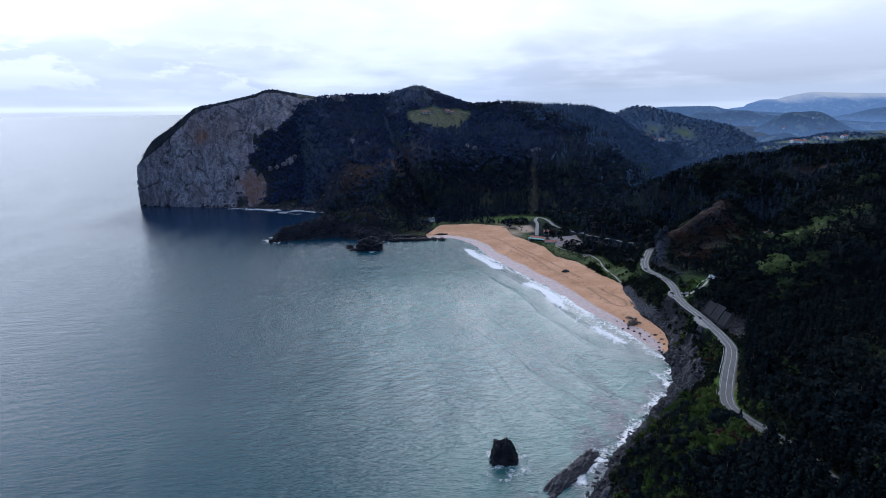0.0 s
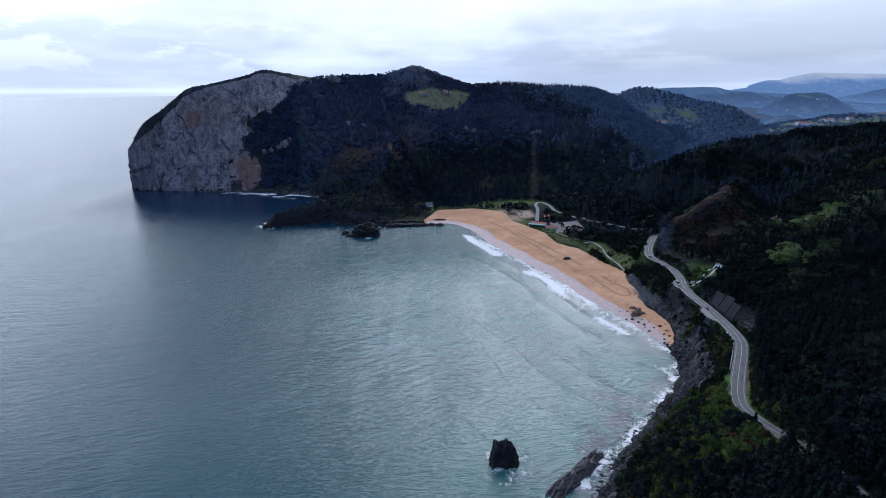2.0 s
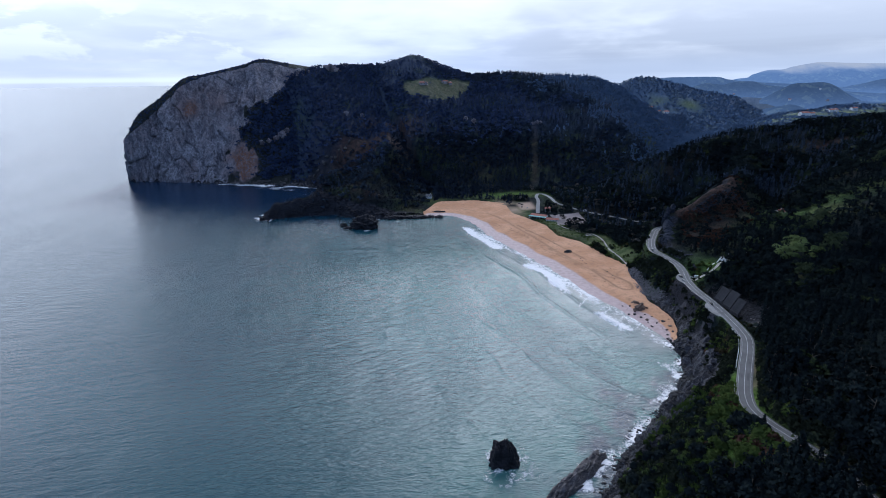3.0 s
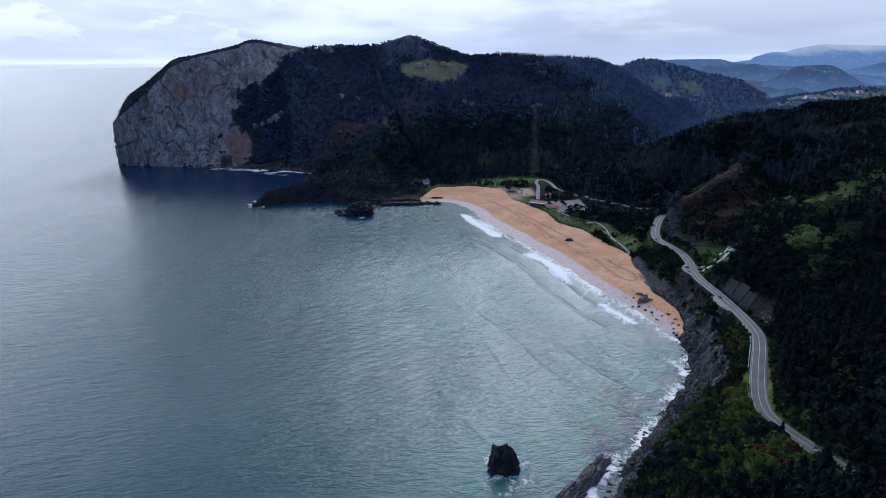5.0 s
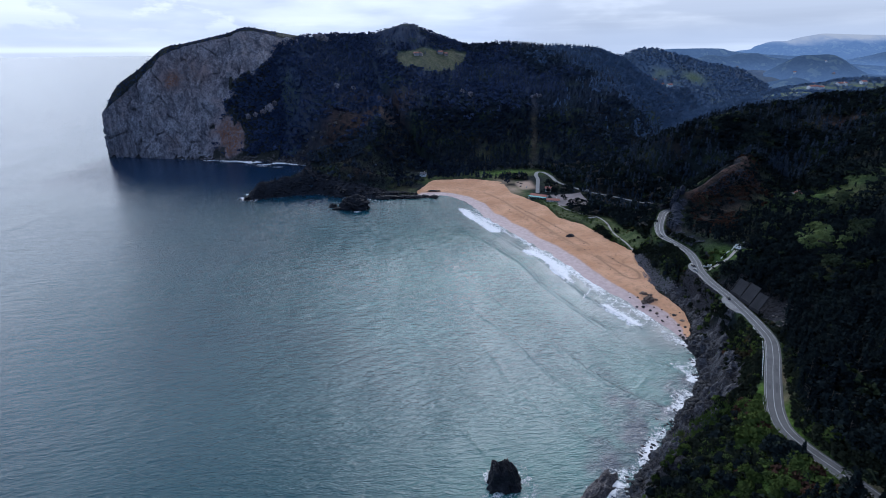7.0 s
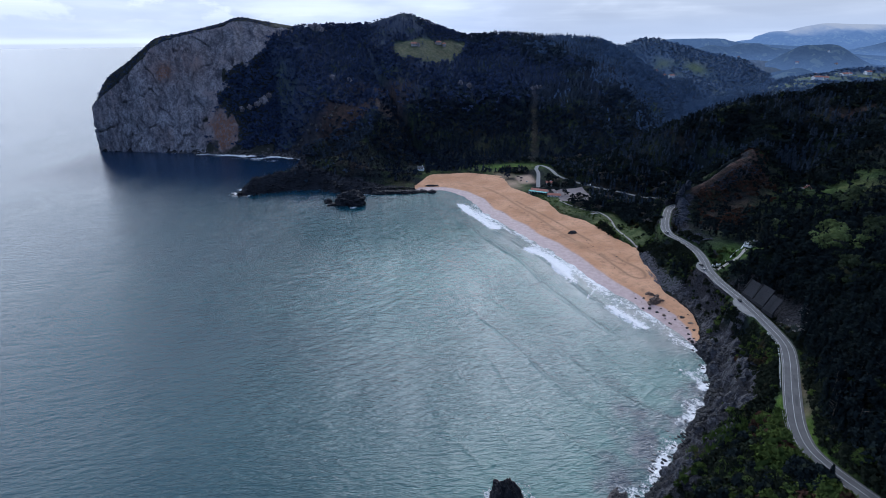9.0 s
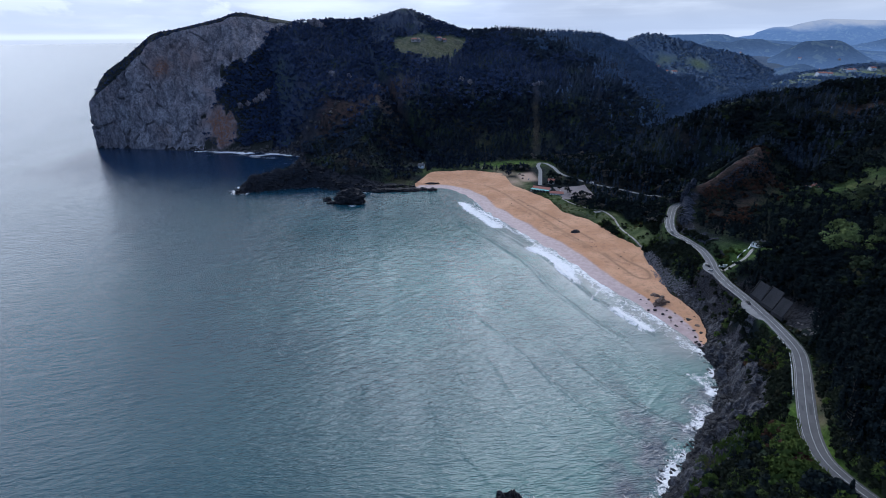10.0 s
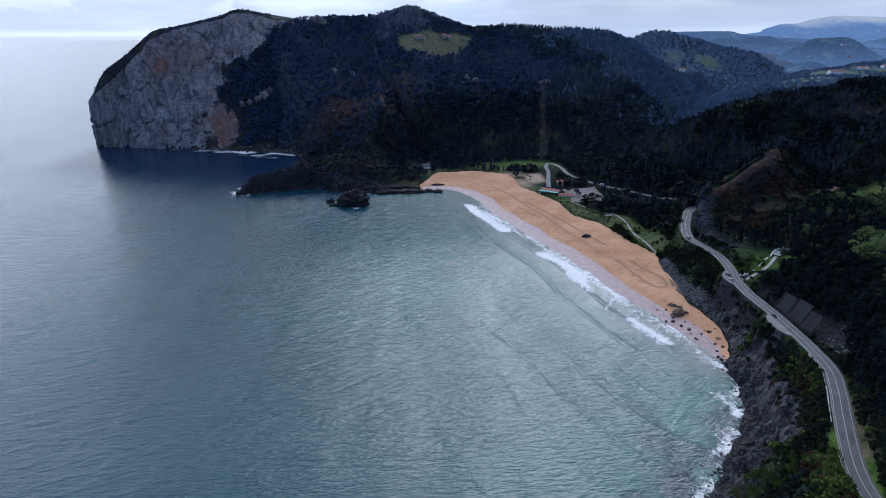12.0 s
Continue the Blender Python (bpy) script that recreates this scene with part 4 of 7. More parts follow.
def far_material(name, glow, capped=False):
    m, t, s = material(name)
    p = position(t)
    sep = node(t, "ShaderNodeSeparateXYZ")
    wire(t, p, sep.inputs[0])
    n1, n2 = noise_tex(t, p, 0.016, 6, 0.62, 0.6), noise_tex(t, p, 0.035, 6, 0.7)
    woods = mix_colour(t, remap(t, n2, 0.35, 0.65), (0.004, 0.008, 0.014), (0.028, 0.038, 0.042))
    col = mix_colour(t, remap(t, n1, 0.56, 0.60, 0.0, 0.8), woods, mix_colour(t, n2, (0.055, 0.075, 0.045), (0.110, 0.120, 0.090)))
    s.inputs["Roughness"].default_value = 1.0
    s.inputs["Specular IOR Level"].default_value = 0.0
    haze_air = (0.22, 0.37, 0.70)
    # haze painted as emission: mist in the valleys, cloud over the highest top
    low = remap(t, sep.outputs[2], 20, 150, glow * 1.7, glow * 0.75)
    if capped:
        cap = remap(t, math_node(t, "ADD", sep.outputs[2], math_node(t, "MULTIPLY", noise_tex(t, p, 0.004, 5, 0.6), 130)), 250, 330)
        wire(t, mix_colour(t, cap, haze_air, (0.42, 0.46, 0.55)), s.inputs["Emission Color"])
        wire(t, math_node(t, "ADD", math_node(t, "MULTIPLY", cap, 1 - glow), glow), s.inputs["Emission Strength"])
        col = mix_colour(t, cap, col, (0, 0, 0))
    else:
        s.inputs["Emission Color"].default_value = (*haze_air, 1)
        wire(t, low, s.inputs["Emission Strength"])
    wire(t, col, s.inputs["Base Color"])
    bump(t, s, n2, 1.0, 26.0)
    return m


FAR_SITES = []


def build_far_hills():
    """Ridge behind ridge towards the inland mountains: crest places and heights, depth of the slope, emission standing
    in for haze.
    """
    rows = (
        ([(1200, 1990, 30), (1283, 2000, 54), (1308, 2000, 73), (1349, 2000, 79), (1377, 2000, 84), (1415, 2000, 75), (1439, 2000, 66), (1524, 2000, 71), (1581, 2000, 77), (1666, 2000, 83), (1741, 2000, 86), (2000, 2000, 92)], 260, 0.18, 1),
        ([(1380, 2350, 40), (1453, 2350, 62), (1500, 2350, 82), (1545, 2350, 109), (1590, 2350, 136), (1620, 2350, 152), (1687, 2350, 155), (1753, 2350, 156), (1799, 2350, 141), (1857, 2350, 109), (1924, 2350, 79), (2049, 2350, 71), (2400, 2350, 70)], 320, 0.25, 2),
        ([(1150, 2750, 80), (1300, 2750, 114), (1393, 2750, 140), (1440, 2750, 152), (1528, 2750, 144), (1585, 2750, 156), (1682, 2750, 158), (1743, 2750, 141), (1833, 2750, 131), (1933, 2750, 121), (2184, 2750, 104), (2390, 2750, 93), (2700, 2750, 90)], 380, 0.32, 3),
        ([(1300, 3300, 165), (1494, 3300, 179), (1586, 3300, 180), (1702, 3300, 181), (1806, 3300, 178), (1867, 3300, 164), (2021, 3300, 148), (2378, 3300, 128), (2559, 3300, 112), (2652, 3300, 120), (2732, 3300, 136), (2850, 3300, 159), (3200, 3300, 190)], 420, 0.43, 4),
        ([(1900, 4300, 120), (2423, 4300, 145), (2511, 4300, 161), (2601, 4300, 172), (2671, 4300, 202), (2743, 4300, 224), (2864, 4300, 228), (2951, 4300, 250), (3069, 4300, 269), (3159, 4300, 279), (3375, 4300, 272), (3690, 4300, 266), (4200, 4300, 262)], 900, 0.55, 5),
    )
    for pts, deep, glow, seed in rows:
        crests = smooth_line(pts, 8.0)
        x0, x1, y0 = pts[0][0], pts[-1][0], 1.0 * pts[1][1]
        xs, ys = np.linspace(x0, x1, 230), np.linspace(y0 - deep, y0 + 120, 50)

        def slope(gx, gy):
            top = np.interp(gx, crests[:, 0], crests[:, 2])
            away = np.abs(gy - y0)
            spurs = np.abs(fbm(gx / 130 + 0.2 * fbm(gx / 90, gy / 90, seed * 5, 2), gy / 420, seed * 7, 4))
            return top * (1 - 0.95 * (away / deep) ** 1.25) - 34 * spurs * step(6, 120, away) + 12 * fbm(gx / 260, gy / 260, seed * 9, 4) * step(10, 160, away)

        gx, gy = np.meshgrid(xs, ys)
        h = slope(gx, gy)
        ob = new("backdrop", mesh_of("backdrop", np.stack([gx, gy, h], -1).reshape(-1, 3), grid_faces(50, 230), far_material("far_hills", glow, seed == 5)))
        tagged(ob, "distant blue wooded hills under low cloud", "hills", kind="structure")
        if seed < 4:
            rng = np.random.default_rng(seed)
            hx, hy = rng.uniform(x0 + 120, x0 + 0.75 * (x1 - x0), 5), y0 - deep * rng.uniform(0.1, 0.6, 5)
            FAR_SITES.extend(zip(hx, hy, slope(hx, hy)))


def rock_band(x, y):
    """How far the bare slate climbs from the water."""
    return 12 + 5 * fbm(x / 16, y / 16, 113, 3) + 9 * np.exp(-((y - 286) / 34) ** 4) + 7 * np.exp(-((y - 372) / 40) ** 4) + 34 * np.exp(-((y - 422) / 36) ** 4) * (0.8 + 0.5 * fbm(x / 22, y / 22, 157, 2)) - 4 * (1 - step(238, 260, y))


def build_rock_face():
    """The slate slope between the road and the sea, with its tilted beds."""
    xs, ys = np.arange(52, 226, 0.95), np.arange(196, 462, 0.95)
    gx, gy = np.meshgrid(xs, ys)
    sd = coast_distance(gx, gy)
    dr = line_field(gx, gy, ROAD_LINE[::2])[0]
    h = height(gx, gy)
    v = gx * 0.8 - gy * 0.6 + 4.0 * fbm(gx / 24, gy / 24, 151, 3)
    u = gx * 0.6 + gy * 0.8
    fault = fbm(u / 7, v / 30, 153, 3)

    def ridge(q):
        return 1 - 2 * np.abs(q % 1 - 0.5) ** 0.8

    detail = 1.5 * ridge(v / 4.6 + 0.7 * fault) + 0.8 * ridge(v / 1.9 + 1.1 * fault) + 1.1 * fbm(gx / 5, gy / 5, 155, 4) + 0.8 * fault
    top = h + (detail - 0.6) * step(0, 4, dr - 7) * np.clip(0.25 + h / 6, 0.2, 1)
    verts = np.stack([gx, gy, top], -1).reshape(-1, 3)
    faces = grid_faces(len(ys), len(xs))
    ok = (sd > -4) & (h > -1.6) & (dr > 7) & (line_field(gx, gy, ROAD_LINE[::2])[2] < 0) & (sd < 3 + rock_band(gx, gy)) & ~inside(gx, gy, BEACH_AREA)
    faces = faces[ok.ravel()[faces].all(1)]
    used = np.unique(faces)
    back = np.full(len(verts), -1)
    back[used] = np.arange(len(used))
    ob = new("rock_face", mesh_of("rock_face", verts[used], back[faces], SLATE_ROCK, False))
    tagged(ob, "steep dark slate slope with tilted beds above the sea", "rock face", kind="structure")


def build_cut_face():
    """Bare slate left by the road where it turns round the knoll."""
    gx, gy = np.meshgrid(np.arange(230, 302, 0.9), np.arange(486, 616, 0.9))
    d, _, side, along = line_field(gx, gy, ROAD_LINE[::2])
    h = height(gx, gy)
    q = along + 0.55 * d + 3 * fbm(gx / 14, gy / 14, 161, 3)
    jag = fbm(along / 5, d / 22, 163, 4)
    detail = 0.9 * np.abs((q / 3.4) % 2 - 1) + 0.5 * np.abs((q / 1.3 + jag) % 2 - 1) + 0.8 * jag
    top = h + (detail + 0.1) * step(0, 2, d - 6.2)
    ok = (side > 0) & (d > 6.2) & (d < 17 + 5 * jag) & (h < 42 + 3 * jag) & (h > 22)
    verts = np.stack([gx, gy, top], -1).reshape(-1, 3)
    faces = grid_faces(*gx.shape)
    faces = faces[ok.ravel()[faces].all(1)]
    used = np.unique(faces)
    back = np.full(len(verts), -1)
    back[used] = np.arange(len(used))
    ob = new("cut_face", mesh_of("cut_face", verts[used], back[faces], CUT_ROCK, False))
    tagged(ob, "bare slate cutting beside the bend of the coast road", "rock face", kind="structure")


build_ground()
build_rock_face()
build_cut_face()
build_sea()
build_beach()
CLIFF_POINTS, CLIFF_GREEN, CLIFF_BENCH = build_cliff()
build_far_hills()


# ---------------------------------------------------------------- things
def part(name, bm, mat, parent, label=""):
    me = bpy.data.meshes.new(name)
    bm.to_mesh(me)
    bm.free()
    me.materials.append(mat)
    ob = new(name, me)
    ob.parent = parent
    if label:
        tagged(ob, label)
    return ob


def thing(name, m, label, category, group=""):
    ob = new(name)
    ob.empty_display_size = 0.5
    ob.matrix_world = m
    return tagged(ob, label, category, group)


def box(x, y, z, sx, sy, sz, bevel=0.0, bm=None):
    """A block with its base centre at x, y, z; bevelled when asked."""
    bm = bm or bmesh.new()
    got = bmesh.ops.create_cube(bm, size=1, matrix=Matrix.Translation((x, y, z + sz / 2)) @ Matrix.Diagonal((sx, sy, sz, 1)))
    if bevel:
        edges = list({e for v in got["verts"] for e in v.link_edges})
        bmesh.ops.bevel(bm, geom=edges, offset=bevel, segments=2, affect="EDGES", profile=0.6)
    return bm


def ground_at(x, y):
    return float(height(np.array([x]), np.array([y]))[0])


HEATH = leaf_material("dry_bracken", (0.030, 0.018, 0.013), (0.095, 0.050, 0.034))
TILE = plain("clay_tile", (0.30, 0.105, 0.07), 0.8, 0, 0.3, 2.0)
SLATE = plain("dark_slate", (0.07, 0.072, 0.08), 0.6, 0, 0.3, 2.0)
GLASS = plain("window_glass", (0.03, 0.035, 0.04), 0.25, 0, 0.2)
CONCRETE = plain("concrete", (0.19, 0.185, 0.18), 0.85, 0, 0.3, 0.6)
OLD_CONCRETE = plain("weathered_concrete", (0.019, 0.019, 0.022), 0.9, 0, 0.45, 0.6)
STONE_DARK = plain("stained_concrete", (0.085, 0.083, 0.082), 0.9, 0, 0.4, 0.8)
TEAL = plain("teal_canvas", (0.10, 0.36, 0.34), 0.7, 0, 0.15)
STEEL = plain("galvanised_steel", (0.45, 0.46, 0.47), 0.45, 0.7, 0.15)
TYRE = plain("rubber", (0.02, 0.02, 0.02), 0.9)
DOOR_WOOD = plain("brown_wood", (0.14, 0.085, 0.05), 0.7)
PATH_STONE = plain("pale_path", (0.34, 0.31, 0.27), 0.9, 0, 0.25, 0.8)
PLASTER = plain("aged_plaster", (0.42, 0.36, 0.33), 0.85, 0, 0.25, 0.8)
STONE = plain("rubble_stone", (0.26, 0.235, 0.205), 0.9, 0, 0.4, 1.5)
TARMAC_OLD = plain("pinkish_paving", (0.17, 0.14, 0.135), 0.9, 0, 0.2, 0.5)


def ribbon(line, left, right, lift, mat, name, parent=None):
    """A strip along a line of places, from left to right of it in metres, lifted over it."""
    p = np.asarray(line)[:, :3]
    t = np.gradient(p[:, :2], axis=0)
    t /= np.linalg.norm(t, axis=1)[:, None]
    side = np.stack([t[:, 1], -t[:, 0]], 1)
    a, b = p.copy(), p.copy()
    a[:, :2] += side * left
    b[:, :2] += side * right
    a[:, 2] += lift
    b[:, 2] += lift
    n = len(p)
    ob = new(name, mesh_of(name, np.concatenate([a, b]), [(i, i + n, i + n + 1, i + 1) for i in range(n - 1)], mat, False))
    ob.parent = parent
    return ob


def solid_ribbon(line, left, right, low, high, mat, name, parent=None):
    """A long low block along a line."""
    p = np.asarray(line)[:, :3]
    t = np.gradient(p[:, :2], axis=0)
    t /= np.linalg.norm(t, axis=1)[:, None]
    side = np.stack([t[:, 1], -t[:, 0]], 1)
    rows = []
    for off, lift in ((left, low), (left, high), (right, high), (right, low)):
        q = p.copy()
        q[:, :2] += side * off
        q[:, 2] += lift
        rows.append(q)
    n = len(p)
    faces = []
    for k in range(4):
        j = (k + 1) % 4
        faces += [(k * n + i, j * n + i, j * n + i + 1, k * n + i + 1) for i in range(n - 1)]
    faces += [(0, n, 2 * n, 3 * n), (n - 1, 4 * n - 1, 3 * n - 1, 2 * n - 1)]
    ob = new(name, mesh_of(name, np.concatenate(rows), faces, mat, False))
    ob.parent = parent
    return ob


ROAD_FINE = smooth_line(ROAD, 2.0)          # runs from the far bend towards the near end


def build_roads():
    road = ribbon(ROAD_FINE, -3.45, 3.45, 0.0, ASPHALT, "road")
    tagged(road, "two-lane coast road of grey asphalt with white lines", "road", kind="structure")
    paint = plain("road_paint", (0.40, 0.40, 0.40), 0.7, 0, 0.2)
    for a, b in ((-3.03, -2.88), (2.88, 3.03), (-0.09, 0.11)):
        ribbon(ROAD_FINE, a, b, 0.03, paint, "road_line", road)
    solid_ribbon(ROAD_FINE, -4.0, -3.45, -0.6, 0.06, STONE_DARK, "gutter", road)
    solid_ribbon(ROAD_FINE, 3.45, 3.85, -0.9, 0.08, CONCRETE, "kerb", road)
    # worn patches of newer asphalt
    patch = plain("new_asphalt", (0.045, 0.045, 0.05), 0.7, 0, 0.2)
    for k, (a, b, l, r) in enumerate(((0.705, 0.717, -2.4, -1.2), (0.735, 0.755, -2.2, -1.0), (0.742, 0.749, 1.0, 1.9), (0.70, 0.703, -1.6, -0.8))):
        n = len(ROAD_FINE)
        ribbon(ROAD_FINE[int(a * n):max(int(b * n), int(a * n) + 3)], l, r, 0.02, patch, "asphalt_patch", road)
    lane = ribbon(VALLEY_LINE, -2.6, 2.6, 0.0, plain("pale_asphalt", (0.17, 0.168, 0.165), 0.85, 0, 0.2, 0.3), "road_inland")
    tagged(lane, "narrow pale road winding through the valley", "road", kind="structure")
    # bulges where cars can stop, on the sea side
    for k, (u, v, wide) in enumerate(((356, 386, 5.2), (428, 453, 4.0))):
        pick = ROAD_FINE[(ROAD_FINE[:, 1] > u) & (ROAD_FINE[:, 1] < v)]
        s = np.linspace(0, np.pi, len(pick))
        t = np.gradient(pick[:, :2], axis=0)
        t /= np.linalg.norm(t, axis=1)[:, None]
        side = np.stack([t[:, 1], -t[:, 0]], 1)
        a, b = pick.copy(), pick.copy()
        a[:, :2] += side * 3.4
        b[:, :2] += side * (3.6 + wide * np.sin(s)[:, None] ** 0.6)
        a[:, 2] += 0.015
        b[:, 2] += 0.015
        low = b.copy()
        low[:, 2] -= 1.2
        n = len(pick)
        faces = [(i, i + n, i + n + 1, i + 1) for i in range(n - 1)] + [(i + n, i + 2 * n, i + 2 * n + 1, i + n + 1) for i in range(n - 1)]
        ob = new("pavement", mesh_of("pavement", np.concatenate([a, b, low]), faces, CONCRETE, False))
        tagged(ob, "grey paved lay-by beside the coast road", "lay-by", kind="structure")


def build_rails():
    n = len(ROAD_FINE)
    t = np.gradient(ROAD_FINE[:, :2], axis=0)
    t /= np.linalg.norm(t, axis=1)[:, None]
    side = np.stack([t[:, 1], -t[:, 0]], 1)
    ys = ROAD_FINE[:, 1]
    for a, b in ((205, 262), (392, 430), (470, 560)):
        pick = np.where((ys > a) & (ys < b))[0]
        line = ROAD_FINE[pick].copy()
        line[:, :2] += side[pick] * 4.6
        rail = thing("guard_rail", pose(*line[0]), "galvanised steel guard rail on posts along the road edge", "guard rail", "guard rails")
        base = Vector(line[0])
        beam = solid_ribbon(line - np.array(base), -0.04, 0.04, 0.42, 0.74, STEEL, "rail_beam", rail)
        post_mesh = None
        for p in line[::2]:
            if post_mesh is None:
                bm = box(0, 0, -0.6, 0.12, 0.14, 1.3)
                post_mesh = bpy.data.meshes.new("post")
                bm.to_mesh(post_mesh)
                bm.free()
                post_mesh.materials.append(STEEL)
            ob = new("post", post_mesh)
            ob.parent = rail
            ob.location = Vector(p) - base
    # a row of white-washed blocks on the outer edge of the curve
    pick = np.where((ys > 278) & (ys < 335))[0]
    block = None
    for i in pick:
        p = ROAD_FINE[i]
        x, y = p[0] + side[i, 0] * 4.7, p[1] + side[i, 1] * 4.7
        m = pose(x, y, p[2] - 0.5, 0, 0, math.degrees(math.atan2(t[i, 1], t[i, 0])))
        if block is None:
            bm = box(0, 0, 0, 0.6, 0.38, 1.0, 0.06)
            me = bpy.data.meshes.new("kerb_stone")
            bm.to_mesh(me)
            bm.free()
            me.materials.append(WHITE)
            block = new("kerb_stone", me)
            block.matrix_world = m
            tagged(block, "white-washed stone block guarding the outer road edge", "kerb stone", "kerb stones along the curve")
        else:
            copy_thing(block, m)


def build_walls():
    """Three tilted concrete panels that hold the slope over the road, with buttresses between."""
    for k, (x, y, wide, tall) in enumerate(((226.3, 386.5, 8.6, 11.0), (225.6, 374.0, 9.4, 12.5), (223.9, 361.5, 8.2, 11.0))):
        w = thing("retaining_wall", pose(x, y, 27.6 + (390 - y) * 0.05, 0, 0, 97 if k else 99), "weathered grey concrete panel wall leaning against the slope", "retaining wall", "retaining walls")
        lean = Matrix.Rotation(radians(31), 4, "X")
        n = 4
        panel = None
        for r in range(n):
            for c in range(2):
                bm = box((c - 0.5) * wide / 2, 0, r * tall / n, wide / 2 - 0.08, 0.6, tall / n - 0.08, 0.05)
                bmesh.ops.transform(bm, matrix=lean, verts=bm.verts)
                part("panel", bm, OLD_CONCRETE, w)
        bm = box(wide / 2 + 0.6, 0.1, -0.5, 0.5, 0.9, tall + 0.6, 0.1)
        bmesh.ops.transform(bm, matrix=lean, verts=bm.verts)
        part("buttress", bm, DARK_ROCK, w)
        bm = box(0, -0.3, -2, wide + 1, 1.2, 2.6, 0.1)
        part("footing", bm, OLD_CONCRETE, w)


def gable_roof(w, d, h, over, z):
    bm = bmesh.new()
    a, b = w / 2 + over, d / 2 + over
    pts = [(-a, -b, z), (a, -b, z), (a, b, z), (-a, b, z), (-a, 0, z + h), (a, 0, z + h)]
    lo = [bm.verts.new((x, y, zz - 0.25)) for x, y, zz in pts]
    hi = [bm.verts.new((x, y, zz)) for x, y, zz in pts]
    for f in ((0, 1, 5, 4), (2, 3, 4, 5)):
        bm.faces.new([hi[i] for i in f])
        bm.faces.new([lo[i] for i in reversed(f)])
    ring = (0, 1, 5, 2, 3, 4)
    for i, j in zip(ring, ring[1:] + ring[:1]):
        bm.faces.new((lo[i], lo[j], hi[j], hi[i]))
    bmesh.ops.recalc_face_normals(bm, faces=bm.faces)
    return bm


def gable_body(w, d, eave, h):
    bm = bmesh.new()
    pts = [(-w / 2, -d / 2), (w / 2, -d / 2), (w / 2, d / 2), (-w / 2, d / 2)]
    lo = [bm.verts.new((x, y, -2.0)) for x, y in pts]
    hi = [bm.verts.new((x, y, eave)) for x, y in pts]
    top = [bm.verts.new((-w / 2, 0, eave + h * 0.96)), bm.verts.new((w / 2, 0, eave + h * 0.96))]
    bm.faces.new((lo[0], lo[1], hi[1], hi[0]))
    bm.faces.new((lo[2], lo[3], hi[3], hi[2]))
    bm.faces.new((lo[1], lo[2], hi[2], top[1], hi[1]))
    bm.faces.new((lo[3], lo[0], hi[0], top[0], hi[3]))
    return bm


def window_part(x, y, z, sx, sy, sz, parent):
    frame_bm = box(x, y, z, sx, sy, sz, 0.02)
    w = part("window", frame_bm, WHITE, parent)
    thin = (sx * 0.82, sy + 0.06) if sx > sy else (sx + 0.06, sy * 0.82)
    part("pane", box(x, y, z + sz * 0.09, thin[0], thin[1], sz * 0.82), GLASS, w)
    return w


def house(x, y, turn, w, d, eave, roof, label, walls=None, tiles=None, category="house", group="", z=None):
    z = ground_at(x, y) if z is None else z
    h = thing("house", pose(x, y, z + 0.1, 0, 0, turn), label, category, group)
    part("wall", gable_body(w, d, eave, roof), walls or WHITE, h)
    r = part("roof", gable_roof(w, d, roof, 0.5, eave - 0.1), tiles or TILE, h)
    part("chimney", box(w * 0.25, d * 0.12, eave + roof * 0.5, 0.7, 0.7, roof * 0.5 + 0.9, 0.04), walls or WHITE, r)
    part("door", box(-w * 0.12, -d / 2, 0.0, 1.1, 0.14, 2.1), DOOR_WOOD, h)
    storeys = 2 if eave > 4.5 else 1
    for s in range(storeys):
        for k in (-0.36, 0.12, 0.36):
            window_part(k * w, -d / 2, 0.9 + 2.8 * s, 1.1, 0.14, 1.3, h)
        for k in (-0.22, 0.22):
            window_part(-w / 2, k * d, 0.9 + 2.8 * s, 0.14, 1.1, 1.3, h)
    return h


def build_restaurant():
    r = thing("restaurant", pose(164, 731, 4.6, 0, 0, -32), "long low beach restaurant with red roof and teal awning", "restaurant")
    part("wall", gable_body(22, 9, 3.2, 1.6), WHITE, r)
    part("roof", gable_roof(22, 9, 1.7, 0.5, 3.1), TILE, r)
    bm = box(0, -7.2, 2.7, 24, 5.4, 0.22, 0.05)
    part("awning", bm, TEAL, r, "teal canvas awning")
    for k in range(7):
        part("post", box(-11.2 + k * 3.73, -9.6, -1.2, 0.18, 0.18, 3.9), WHITE, r)
    part("terrace", box(0, -7.2, -1.4, 24, 5.6, 1.5, 0.05), CONCRETE, r)
    for k in range(5):
        window_part(-8.4 + k * 4.2, -4.5, 0.8, 2.2, 0.16, 1.5, r)
    part("door", box(9.9, -4.5, 0, 1.3, 0.16, 2.2), DOOR_WOOD, r)
    b = house(177, 708, -18, 16, 8, 3.0, 1.8, "low white beach pavilion with a red tiled roof", z=4.8)
    house(182, 757, -18, 8, 7, 4.2, 1.8, "small pale house with a red roof behind the beach", z=6.6)




